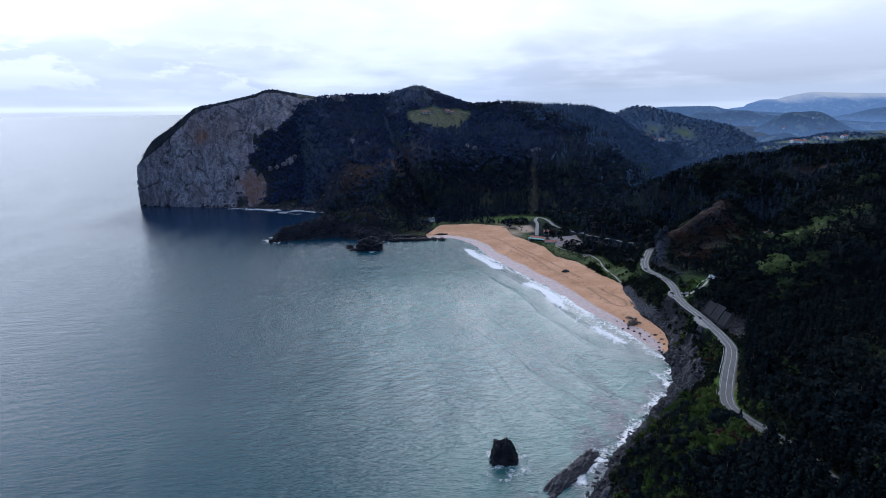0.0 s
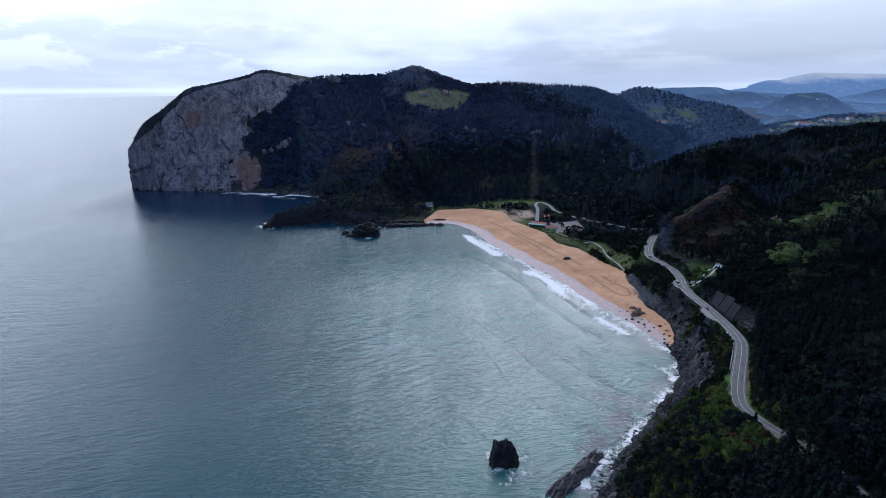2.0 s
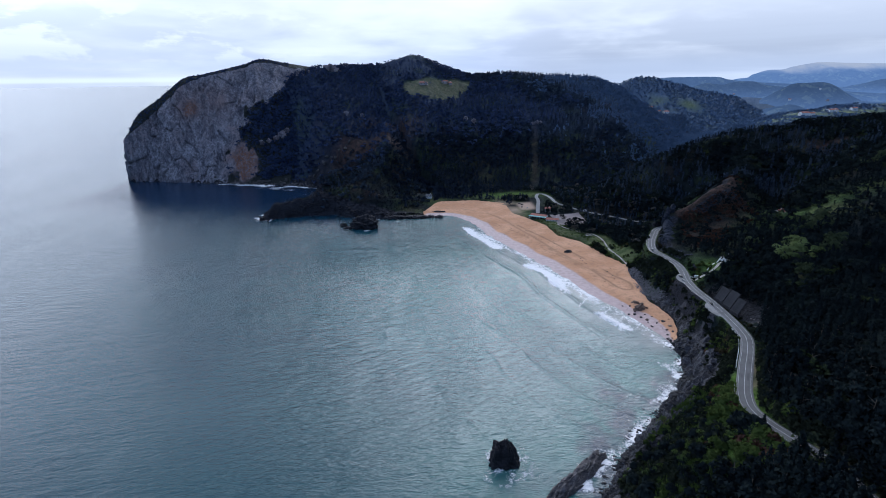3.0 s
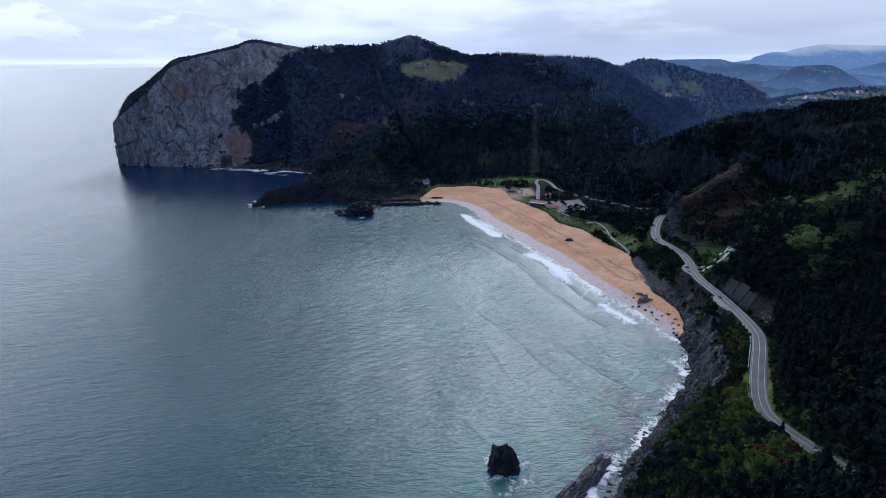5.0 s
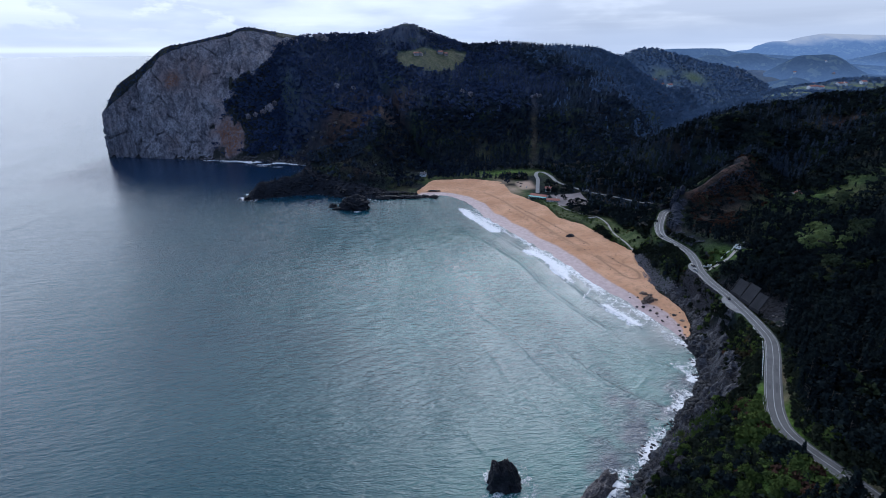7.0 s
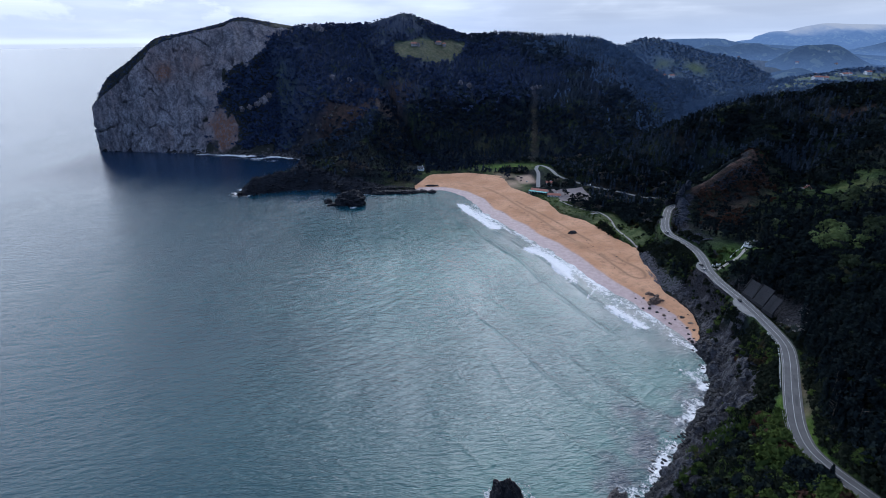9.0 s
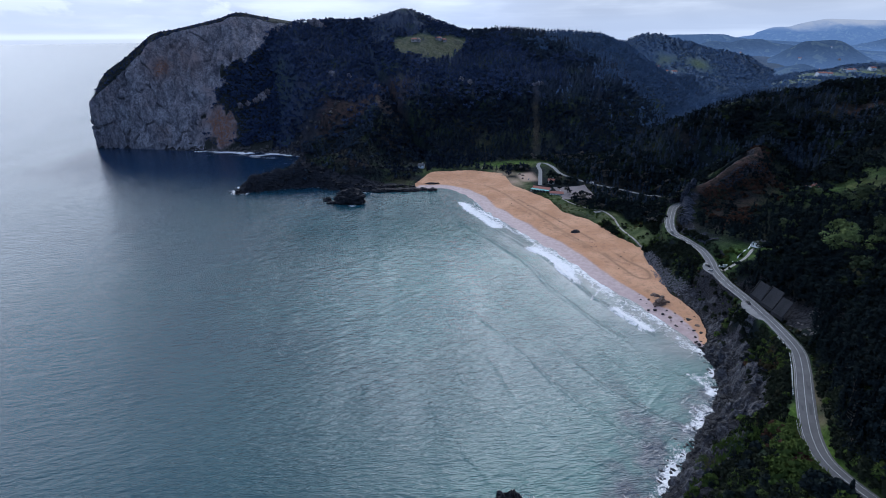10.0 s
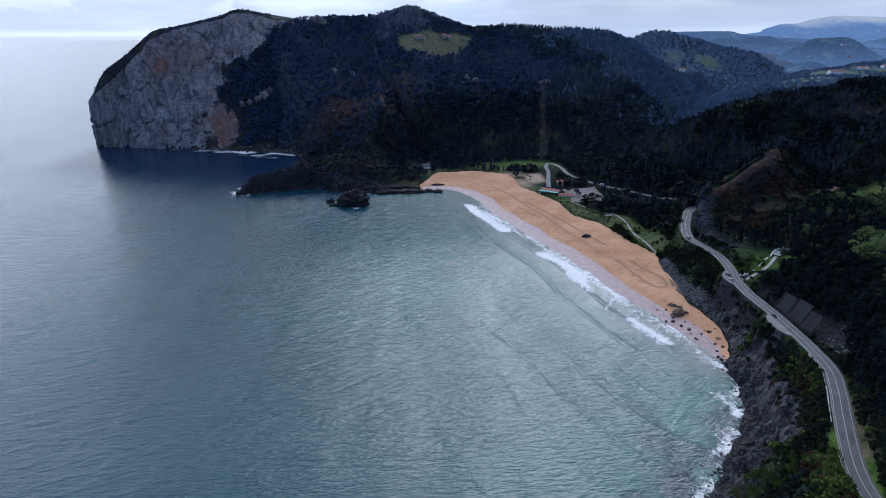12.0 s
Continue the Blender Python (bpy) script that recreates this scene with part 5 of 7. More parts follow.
def car(x, y, turn, paint, label, group="", z=None, van=False, pitch=0):
    z = ground_at(x, y) + 0.28 if z is None else z
    c = thing("van" if van else "car", pose(x, y, z, 0, pitch, turn), label, "van" if van else "car", group)
    long, wide = (5.0, 1.95) if van else (4.2, 1.78)
    bm = box(0, 0, 0.28, long, wide, 0.62, 0.14)
    for v in bm.verts:
        if v.co.z > 0.7:
            v.co.x *= 0.97
    body = part("body", bm, paint, c)
    roof_h = 1.15 if van else 0.62
    bm = box(-0.1 if van else -0.25, 0, 0.86, long * (0.86 if van else 0.60), wide * 0.92, roof_h, 0.10)
    for v in bm.verts:
        if v.co.z > 1.1:
            v.co.x = -0.25 + (v.co.x + 0.25) * (0.94 if van else 0.72)
            v.co.y *= 0.86
    part("cabin", bm, paint if van else GLASS, c)
    if not van:
        part("roof", box(-0.25, 0, 1.46, long * 0.40, wide * 0.78, 0.06, 0.02), paint, c)
    else:
        part("windscreen", box(1.83, 0, 1.15, 0.12, wide * 0.78, 0.62, 0.02), GLASS, c)
    for sx in (-0.31, 0.31):
        for sy in (-0.46, 0.46):
            bm = bmesh.new()
            bmesh.ops.create_cone(bm, cap_ends=True, segments=14, radius1=0.32, radius2=0.32, depth=0.2,
                                  matrix=Matrix.Translation((sx * long, sy * wide, 0.32)) @ Matrix.Rotation(radians(90), 4, "X"))
            part("wheel", bm, TYRE, c)
    for sy in (-0.33, 0.33):
        part("headlight", box(long / 2 - 0.05, sy * wide, 0.55, 0.12, 0.34, 0.18, 0.03), WHITE, c)
    return c


def build_cars():
    black = plain("black_car_paint", (0.015, 0.015, 0.018), 0.25, 0, 0.1)
    white = plain("white_car_paint", (0.75, 0.75, 0.75), 0.3, 0, 0.05)
    grey = plain("grey_car_paint", (0.18, 0.19, 0.2), 0.3, 0.3, 0.1)
    car(218.2, 381, 80, black, "black car parked in the paved lay-by", z=26.5)
    car(226.2, 446, 100, black, "black car parked nose to tail beside the road", z=23.65)
    car(223.8, 437, 105, grey, "grey car parked nose to tail beside the road", z=23.65)
    car(231.5, 517, 100, grey, "dark grey car on the coast road", z=24.65)
    car(231, 741, 125, white, "white van on the narrow valley road", z=9.5, van=True)
    for k, (x, y, turn, paint) in enumerate(((150, 809, 20, black), (153, 802, 15, black), (150, 787, 60, black), (157, 781, 70, grey), (103, 847, 10, black))):
        car(x, y, turn, paint, "dark car parked on the sandy lot behind the beach", "cars parked behind the beach")


def build_lawn():
    """White house over the road, with its drive and low white walls."""
    house(275, 463, 20, 9.5, 6, 3.2, 1.4, "white house with a dark roof on the grassy terrace", tiles=SLATE)
    house(301, 471, 10, 8, 5, 2.6, 1.2, "small pale hut half hidden among trees", walls=WHITE, tiles=SLATE)
    line = smooth_line([(236, 445), (245, 449.5), (256, 454), (265, 460), (271, 467)], 2.0)
    line = np.column_stack([line, height(line[:, 0], line[:, 1])])
    for a, b in ((0, 0.34), (0.42, 0.5), (0.58, 0.66), (0.74, 0.98)):
        seg = line[int(a * len(line)):int(b * len(line)) + 1]
        if len(seg) > 2:
            w = solid_ribbon(seg, -0.25, 0.25, -0.8, 1.0, WHITE, "garden_wall")
            tagged(w, "low white-washed garden wall on the grassy slope", "wall", "garden walls")
    drive = smooth_line([(233, 439), (243, 440), (253, 444), (261, 450), (268, 457)], 1.5)
    drive = np.column_stack([drive, height(drive[:, 0], drive[:, 1]) + 0.25])
    tagged(solid_ribbon(drive, -1.6, 1.6, -1.5, 0.0, PATH_STONE, "driveway"), "pale driveway climbing to the white house", "driveway", kind="structure")
    gate = thing("gate_pillars", pose(237, 446, ground_at(237, 446), 0, 0, 20), "white gate pillars with a wall at the drive", "gate")
    for k in (-2.2, 2.2):
        part("pillar", box(k, 0, -0.6, 0.8, 0.8, 2.6, 0.05), WHITE, gate)
    part("wall", box(4.4, 0, -0.6, 3.6, 0.4, 1.9, 0.04), WHITE, gate)


def build_boardwalk():
    line = smooth_line([(208, 643), (213, 628), (214, 612), (212, 596), (210, 580), (211, 562), (213, 546), (214, 532)], 1.5)
    z = np.maximum(height(line[:, 0], line[:, 1]), 3.6) + 0.35
    k = np.ones(9) / 9
    z = np.convolve(np.pad(z, 4, mode="edge"), k, "valid")
    line = np.column_stack([line, z])
    ob = thing("boardwalk", pose(*line[0]), "pale boardwalk with posts along the grassy dune", "boardwalk")
    base = np.array(line[0])
    solid_ribbon(line - base, -0.9, 0.9, -0.5, 0.0, PATH_STONE, "deck", ob)
    me = None
    for p in line[::3]:
        for off in (-0.85, 0.85):
            if me is None:
                bm = box(0, 0, -0.2, 0.12, 0.12, 1.2)
                me = bpy.data.meshes.new("post")
                bm.to_mesh(me)
                bm.free()
                me.materials.append(DOOR_WOOD)
            o = new("post", me)
            o.parent = ob
            o.location = Vector(p - base) + Vector((off, 0, 0))
    z0 = ground_at(204, 634)
    d = thing("wooden_deck", pose(204, 634, z0, 0, 0, 15), "weathered wooden lookout deck with a bench", "deck")
    for k in range(9):
        part("plank", box(-3.6 + k * 0.9, 0, 0.3, 0.8, 5.0, 0.12), PATH_STONE, d)
    part("bench", box(0, 1.6, 0.42, 3.0, 0.5, 0.45, 0.03), DOOR_WOOD, d)
    path = smooth_line([(206, 640), (193, 655), (183, 674), (178, 692)], 2.0)
    path = np.column_stack([path, height(path[:, 0], path[:, 1]) + 0.2])
    tagged(solid_ribbon(path, -0.8, 0.8, -0.8, 0, PATH_STONE, "path"), "pale footpath across the grass to the pavilion", "path", kind="structure")
    gx, gy = np.meshgrid(np.linspace(180, 221, 22), np.linspace(684, 738, 28))
    ok = gx * 0.62 + gy
    lift = height(gx, gy) + 0.3
    tagged(new("forecourt", mesh_of("forecourt", np.stack([gx, gy, lift], -1).reshape(-1, 3), grid_faces(28, 22), TARMAC_OLD)),
           "pinkish paved forecourt behind the restaurant", "forecourt", kind="structure")


# ---------------------------------------------------------------- rocks
def rock_bm(size, seed, detail=3, jag=0.28, strata=0.10):
    bm = bmesh.new()
    bmesh.ops.create_icosphere(bm, subdivisions=detail, radius=1)
    off = Vector((seed * 7.3, seed * 3.1, seed * 1.7))
    for v in bm.verts:
        d = v.co.normalized()
        r = 1 + jag * noise.fractal(d * 1.3 + off, 0.7, 2.1, 5) + strata * math.sin(9 * (d.x * 0.5 + d.z + 0.4 * noise.noise(d * 2 + off)))
        r += 0.35 * jag * noise.noise(d * 5 + off)
        v.co = Vector((d.x * r * size[0], d.y * r * size[1], d.z * r * size[2]))
    return bm


def rock(name, x, y, z, size, seed, label, category="rock", group="", turn=0.0, detail=3, mat=None, tilt=0, jag=0.28):
    me = bpy.data.meshes.new(name)
    bm = rock_bm(size, seed, detail, jag)
    bm.to_mesh(me)
    bm.free()
    me.materials.append(mat or DARK_ROCK)
    ob = new(name, me)
    ob.matrix_world = pose(x, y, z, tilt, 0, turn)
    return tagged(ob, label, category, group)


CLIFF_OUTCROPS = ((0.90, 0.40, 8), (0.87, 0.37, 6), (0.92, 0.44, 6), (0.80, 0.33, 6), (0.835, 0.35, 5), (0.90, 0.80, 6), (0.89, 0.76, 5), (0.97, 0.95, 7), (0.93, 0.93, 6))
CAPE_OUTCROPS = ((-206, 1322, 10), (-195, 1322, 7), (-217, 1322, 7), (-184, 1324, 4), (-150, 1130, 6), (-120, 1150, 5), (95, 1160, 6), (112, 1158, 7), (245, 1150, 5), (236, 1147, 4), (253, 1152, 4))


def build_rocks():
    # the stack off the near shore: a block with a notched top
    bm = bmesh.new()
    bmesh.ops.create_icosphere(bm, subdivisions=5, radius=1)
    for v in bm.verts:
        d = v.co.normalized()
        k = 1 / max(abs(d.x), abs(d.y), abs(d.z)) ** 0.55
        w = 1 + 0.21 * noise.fractal(d * 1.7 + Vector((3, 1, 9)), 0.8, 2.1, 6) + 0.12 * noise.noise(d * 6)
        z = d.z * k * w * 11.5
        thin = 1 - 0.030 * max(0, z)
        lean = 1 - (0.050 if d.x > 0 else 0.012) * max(0, z)
        v.co = Vector((d.x * k * w * 7.8 * lean - 0.05 * max(0, z), d.y * k * w * 6.5 * thin, z))
        if v.co.z > 6.5 and abs(v.co.x + 2.4) < 1.2:
            v.co.z -= 1.5
    me = bpy.data.meshes.new("sea_rock")
    bm.to_mesh(me)
    bm.free()
    me.materials.append(BLACK_ROCK)
    ob = new("sea_rock", me)
    ob.matrix_world = pose(43.5, 252, 0)
    tagged(ob, "black jagged sea stack standing in the shallow bay", "sea stack")
    # the ledge of tilted beds at the near shore
    gx, gy = np.meshgrid(np.linspace(-26, 26, 170), np.linspace(-5.0, 5.0, 60))
    u, v = gx / 26, gy / 5.0
    top = 4.6 * (1 - np.abs(u) ** 3) * np.clip(1 - np.abs(v) ** 2.4, 0, 1) + 2.0 * v * (1 - u * u)
    beds = np.abs((gy * 0.55 + 1.6 * fbm(gx / 14, gy / 5, 101, 3)) % 1.6 - 0.8)
    z = -1.5 + top + 1.3 * beds * (top > 0.3) + 1.3 * fbm(gx / 5, gy / 2.2, 103, 4)
    me = mesh_of("rock_ledge", np.stack([gx, gy, z], -1).reshape(-1, 3), grid_faces(60, 170), GREY_ROCK, False)
    ob = new("rock_ledge", me)
    ob.matrix_world = pose(79, 238, 0, 0, 0, 42.5)
    tagged(ob, "long ledge of tilted grey rock beds in the surf", "rock ledge")
    rock("islet", -76, 711, 3.0, (18, 11, 12.5), 5, "dark rounded rocky islet below the headland", "islet", detail=5, mat=BLACK_ROCK)
    rock("rock", -106, 722, 0.4, (5, 4, 3.6), 6, "small black rock washed by waves beside the islet", group="rocks by the islet", detail=4, mat=BLACK_ROCK)
    rock("rock", -99, 709, 0.2, (6, 3.5, 2.6), 7, "small black rock washed by waves beside the islet", group="rocks by the islet", detail=4, mat=BLACK_ROCK)
    rock("rock", 165, 583, 2.0, (4.2, 3.0, 2.6), 8, "dark boulder lying alone on the sand", detail=4)
    grid = CLIFF_POINTS.reshape(300, 190, 3)
    for k, (s, v, r) in enumerate(CLIFF_OUTCROPS):
        x, y, z = grid[int(s * 299), int(v * 168)]
        rock("outcrop", x, y + r * 0.2, z, (r, r * 0.7, r * 1.1), 70 + k, "pale limestone outcrop among the trees of the cape", "outcrop", "outcrops on the cape", detail=4, mat=LIME, turn=k * 40, jag=0.5)
    for k, (x, y, s) in enumerate(CAPE_OUTCROPS):
        rock("outcrop", x, y, ground_at(x, y) + s * 0.35, (s, s * 0.6, s * 0.9), 60 + k, "pale limestone outcrop among the trees of the cape", "outcrop", "outcrops on the cape", detail=4, mat=LIME, turn=k * 40, jag=0.5)
    for k, (x, y) in enumerate(smooth_line([(-216, 1010), (-187, 1021), (-157, 1014), (-136, 1036), (-129, 1090), (-119, 1146)], 5.5)):
        s = 3.4 - 0.05 * k + 1.1 * math.sin(k * 4.7)
        x, y = float(x) + 3 * math.sin(k * 2.3), float(y) + 3 * math.cos(k * 3.1)
        rock("rock_rib", x, y, ground_at(x, y) + 0.2 * s, (s, s * 0.55, s * 0.75), 90 + k, "jagged grey rock rib rising from the shore", "rock", "rock rib above the cove", detail=3, mat=RIB_ROCK, turn=35 + 60 * math.sin(k * 3), tilt=25 * math.sin(k * 1.7), jag=0.6)
    for k in range(9):
        rock("rock", -45 + 8.5 * k + 3 * math.sin(k * 5), 757 + 5 * math.sin(k * 3.1) + 0.4 * k, 0.3, (9.0 - 0.4 * k, 5.5, 4.2 - 0.2 * k), 20 + k, "low black rock between the headland and the sand", group="rocks under the headland", detail=3, mat=BLACK_ROCK)
    rock("rock", 26, 786, 1.8, (9, 2.2, 1.3), 31, "flat black rock half buried in the sand", detail=4)
    for k, (dx, dy, a, b, c) in enumerate(((0, 0, 5.4, 3.3, 3.3), (4.4, 6.5, 2.0, 1.5, 2.2), (-5.6, -3.8, 1.2, 1.0, 0.8), (6.5, 0.5, 1.3, 1.1, 1.2), (2.0, 10.5, 2.2, 1.5, 1.9))):
        rock("rock", 186 + dx, 431 + dy, 1.4, (a, b, c), 33 + 6 * k, "large brown broken block at the end of the beach", group="blocks at the beach end", detail=4, mat=BROWN_ROCK, turn=25 + 35 * k, tilt=12, jag=0.24)
    # the spur of blue slate inside the far bend
    for k, (x, y, a, b, c) in enumerate(((268.6, 577, 3.4, 2.6, 7.0), (273.5, 583, 4.2, 2.8, 8.5), (281, 588, 5.5, 3.2, 8.5))):
        rock("rock", x, y, ground_at(x, y) + 0.3, (a, b, c), 140 + k, "blue-grey slate spur beside the road bend", group="slate spur", detail=4, mat=CUT_ROCK, turn=40 + 10 * k, tilt=8, jag=0.3)
    places = ((184, 452, 3.5), (189, 448, 3), (178, 446, 1.6), (186, 461, 2.2), (176, 430, 1.6), (179, 424, 1.4), (182, 419, 1.8), (188, 424, 1.2), (193, 414, 2.4),
              (195, 405, 2.6), (190, 400, 1.4), (193, 396, 2.0), (191, 388, 1.6), (187, 392, 1.2), (172, 447, 1.0), (174, 455, 0.9), (181, 408, 1.0), (185, 383, 1.6))
    for k, (x, y, s) in enumerate(places):
        rock("rock", x + 2.5, y - 8, s * 0.2 + 0.3, (s * 0.8, s * 0.65, s * 0.5), 40 + k, "dark weathered rock sitting on the wet sand", group="rocks at the beach end", detail=3, turn=k * 37, mat=BROWN_ROCK if k % 3 == 0 else DARK_ROCK)


def lump(seed, detail=1):
    bm = bmesh.new()
    bmesh.ops.create_icosphere(bm, subdivisions=detail, radius=1)
    off = Vector((seed * 2.3, seed * 5.1, seed))
    v = np.array([p.co * (1 + 0.5 * noise.noise(p.co * 1.4 + off)) for p in bm.verts])
    bm.verts.ensure_lookup_table()
    f = np.array([[p.index for p in q.verts] for q in bm.faces])
    bm.free()
    return v, f


def spread(protos, x, y, z, scale, turn, pick, tall=None):
    """Join copies of small forms, each with its own place, size and turn, into one set of arrays."""
    vs, fs, ns, base = [], [], [], 0
    tall = np.ones(len(x)) if tall is None else tall
    for k, (v, f, *out) in enumerate(protos):
        i = np.where(pick == k)[0]
        if not len(i):
            continue
        c, s = np.cos(turn[i])[:, None], np.sin(turn[i])[:, None]
        sc = scale[i][:, None]
        px = (v[None, :, 0] * c - v[None, :, 1] * s) * sc + x[i][:, None]
        py = (v[None, :, 0] * s + v[None, :, 1] * c) * sc + y[i][:, None]
        pz = v[None, :, 2] * sc * tall[i][:, None] + z[i][:, None]
        vs.append(np.stack([px, py, pz], -1).reshape(-1, 3))
        fs.append((f[None] + (np.arange(len(i)) * len(v))[:, None, None] + base).reshape(-1, 3))
        if out:
            q = out[0]
            ns.append(np.stack([q[None, :, 0] * c - q[None, :, 1] * s, q[None, :, 0] * s + q[None, :, 1] * c, q[None, :, 2] + 0 * c], -1).reshape(-1, 3))
        base += len(i) * len(v)
    joined = [np.concatenate(vs), np.concatenate(fs)]
    return joined + [np.concatenate(ns)] if ns else joined


def stuff(name, arrays, mat, label, category):
    fields = {"puff": arrays[2]} if len(arrays) > 2 else {}
    ob = new(name, mesh_of(name, arrays[0], arrays[1], mat, False, **fields))
    return tagged(ob, label, category, kind="stuff")


def build_boulders():
    rng = np.random.default_rng(5)
    protos = [lump(k) for k in range(8)]
    for v, f in protos:
        v[:, 0] *= 1.45
    line = smooth_line(ROCK_COAST[2:] + BEACH_BACK[:5], 0.5)
    n = 2600
    i = rng.integers(0, len(line), n)
    t = np.gradient(line, axis=0)
    t /= np.linalg.norm(t, axis=1)[:, None]
    off = rng.normal(2.2, 3.2, n)
    x, y = line[i, 0] + t[i, 1] * off, line[i, 1] - t[i, 0] * off
    s = 0.3 + 0.95 * rng.random(n) ** 3
    z = np.maximum(height(x, y), -0.6) + 0.1 * s
    stuff("boulders", spread(protos, x, y, z, s, rng.random(n) * 6.3, rng.integers(0, 8, n), 0.5 + 0.4 * rng.random(n)), DARK_ROCK, "black boulders and broken rock along the shore", "boulders")
    # broken beds lying over the rock slope
    n = 900
    i = rng.integers(0, len(line), n)
    off = -rng.uniform(-1, 17, n)
    x, y = line[i, 0] - t[i, 1] * off, line[i, 1] + t[i, 0] * off
    h = height(x, y)
    keep = inside(x, y, LAND) & ~inside(x, y, BEACH_AREA) & (h < 22) & (h > 0) & (y < 430)
    x, y, h = x[keep], y[keep], h[keep]
    s = 0.35 + 0.8 * rng.random(len(x)) ** 3
    stuff("rock_slabs", spread(protos, x, y, h - 0.1 * s, s, 0.65 + 0.25 * rng.normal(size=len(x)), rng.integers(0, 8, len(x)), 0.35 + 0.3 * rng.random(len(x))), DARK_ROCK, "dark broken rock slabs over the steep shore", "boulders")
    n = 5200
    x, y = rng.uniform(194, 222, n), rng.uniform(432, 520, n)
    keep = (line_field(x, y, [(209, 514), (206.5, 488), (206, 464), (208, 444)])[0] < 3.0 + 4.0 * rng.random(n))
    x, y = x[keep], y[keep]
    s = 0.28 + 0.4 * rng.random(len(x)) ** 2
    z = np.maximum(height(x, y), 3.0) + 0.1
    stuff("pebbles", spread(protos, x, y, z, s, rng.random(len(x)) * 6.3, rng.integers(0, 8, len(x))), PEBBLE, "bank of grey boulders at the back of the beach", "boulders")
    # loose rock and ledges on the cut beyond the retaining wall
    n = 800
    x, y = rng.uniform(206, 256, n), rng.uniform(318, 368, n)
    d, _, side, _ = line_field(x, y, ROAD_LINE[::2])
    keep = (side > 0) & (d > 8.5) & (d < 26) & (y < 350 + 0.25 * (x - 216)) & (rng.random(n) < 0.2 + 0.8 * step(-0.2, 0.3, fbm(x / 9, y / 9, 159, 2)))
    x, y = x[keep], y[keep]
    s = 0.4 + 1.3 * rng.random(len(x)) ** 3
    stuff("cut_ledges", spread(protos, x, y, height(x, y) - 0.15 * s, s, 0.5 + 0.4 * rng.normal(size=len(x)), rng.integers(0, 8, len(x)), 0.4 + 0.5 * rng.random(len(x))), RIB_ROCK, "brown-grey broken rock on the cutting above the road", "boulders")
    n = 420
    x, y = rng.uniform(168, 208, n), rng.uniform(372, 445, n)
    keep = inside(x, y, BEACH_AREA) & (rng.random(n) < np.exp(-(line_field(x, y, BEACH_BACK[:4] + [(190, 438)])[0] / 6) ** 2) + 0.06)
    x, y = x[keep], y[keep]
    s = 0.25 + 0.7 * rng.random(len(x)) ** 2
    stuff("beach_stones", spread(protos, x, y, 0.5 + 0.035 * np.clip(x - 176, 0, 40), s, rng.random(len(x)) * 6.3, rng.integers(0, 8, len(x)), 0.5 + 0.4 * rng.random(len(x))), DARK_ROCK, "small black stones strewn over the end of the beach", "boulders")
    line = smooth_line([(-425, 1059), (-338, 1042), (-249, 1019), (-202, 994), (-160, 975)], 0.5)
    n = 420
    i = rng.integers(0, len(line), n)
    x, y = line[i, 0] + rng.normal(0, 2.0, n), line[i, 1] + rng.normal(2.5, 3.0, n)
    stuff("shore_talus", spread(protos, x, y, np.maximum(height(x, y), -0.4), 0.8 + 2.0 * rng.random(n) ** 2, rng.random(n) * 6.3, rng.integers(0, 8, n), 0.6 + 0.5 * rng.random(n)), RIB_ROCK, "brown-grey fallen blocks at the foot of the cape", "boulders")
    n = 700
    x, y = rng.uniform(60, 205, n), rng.uniform(420, 760, n)
    wrack = smooth_line([(96, 742), (124, 690), (150, 625), (168, 565), (182, 515), (190, 470), (190, 440)], 4.0)
    near = line_field(x, y, wrack)[0]
    keep = inside(x, y, BEACH_AREA) & (rng.random(n) < np.exp(-(near / 9) ** 2) * 0.7 + 0.08) & (line_field(x, y, BEACH_FRONT)[0] > 17)
    x, y = x[keep], y[keep]
    front = line_field(x, y, BEACH_FRONT)[0]
    stuff("seaweed", spread(protos, x, y, -0.05 + 4.2 * front / (front + line_field(x, y, BEACH_BACK)[0]) * np.clip((front + line_field(x, y, BEACH_BACK)[0]) / 60, 0.5, 1), 0.25 + 0.45 * rng.random(len(x)) ** 2, rng.random(len(x)) * 6.3, rng.integers(0, 8, len(x)), 0.3 + 0.2 * rng.random(len(x))), BARK, "dark scraps of seaweed and driftwood strewn on the sand", "seaweed")
    line = smooth_line(POINT_COAST[:9], 0.5)
    n = 600
    i = rng.integers(0, len(line), n)
    x, y = line[i, 0] + rng.normal(0, 3.0, n), line[i, 1] + rng.normal(2, 3, n)
    s = 0.6 + 1.6 * rng.random(n) ** 2
    z = np.maximum(height(x, y), -0.5)
    stuff("headland_boulders", spread(protos, x, y, z, s, rng.random(n) * 6.3, rng.integers(0, 8, n), 0.5 + 0.5 * rng.random(n)), BLACK_ROCK, "black broken rocks at the foot of the headland", "boulders")


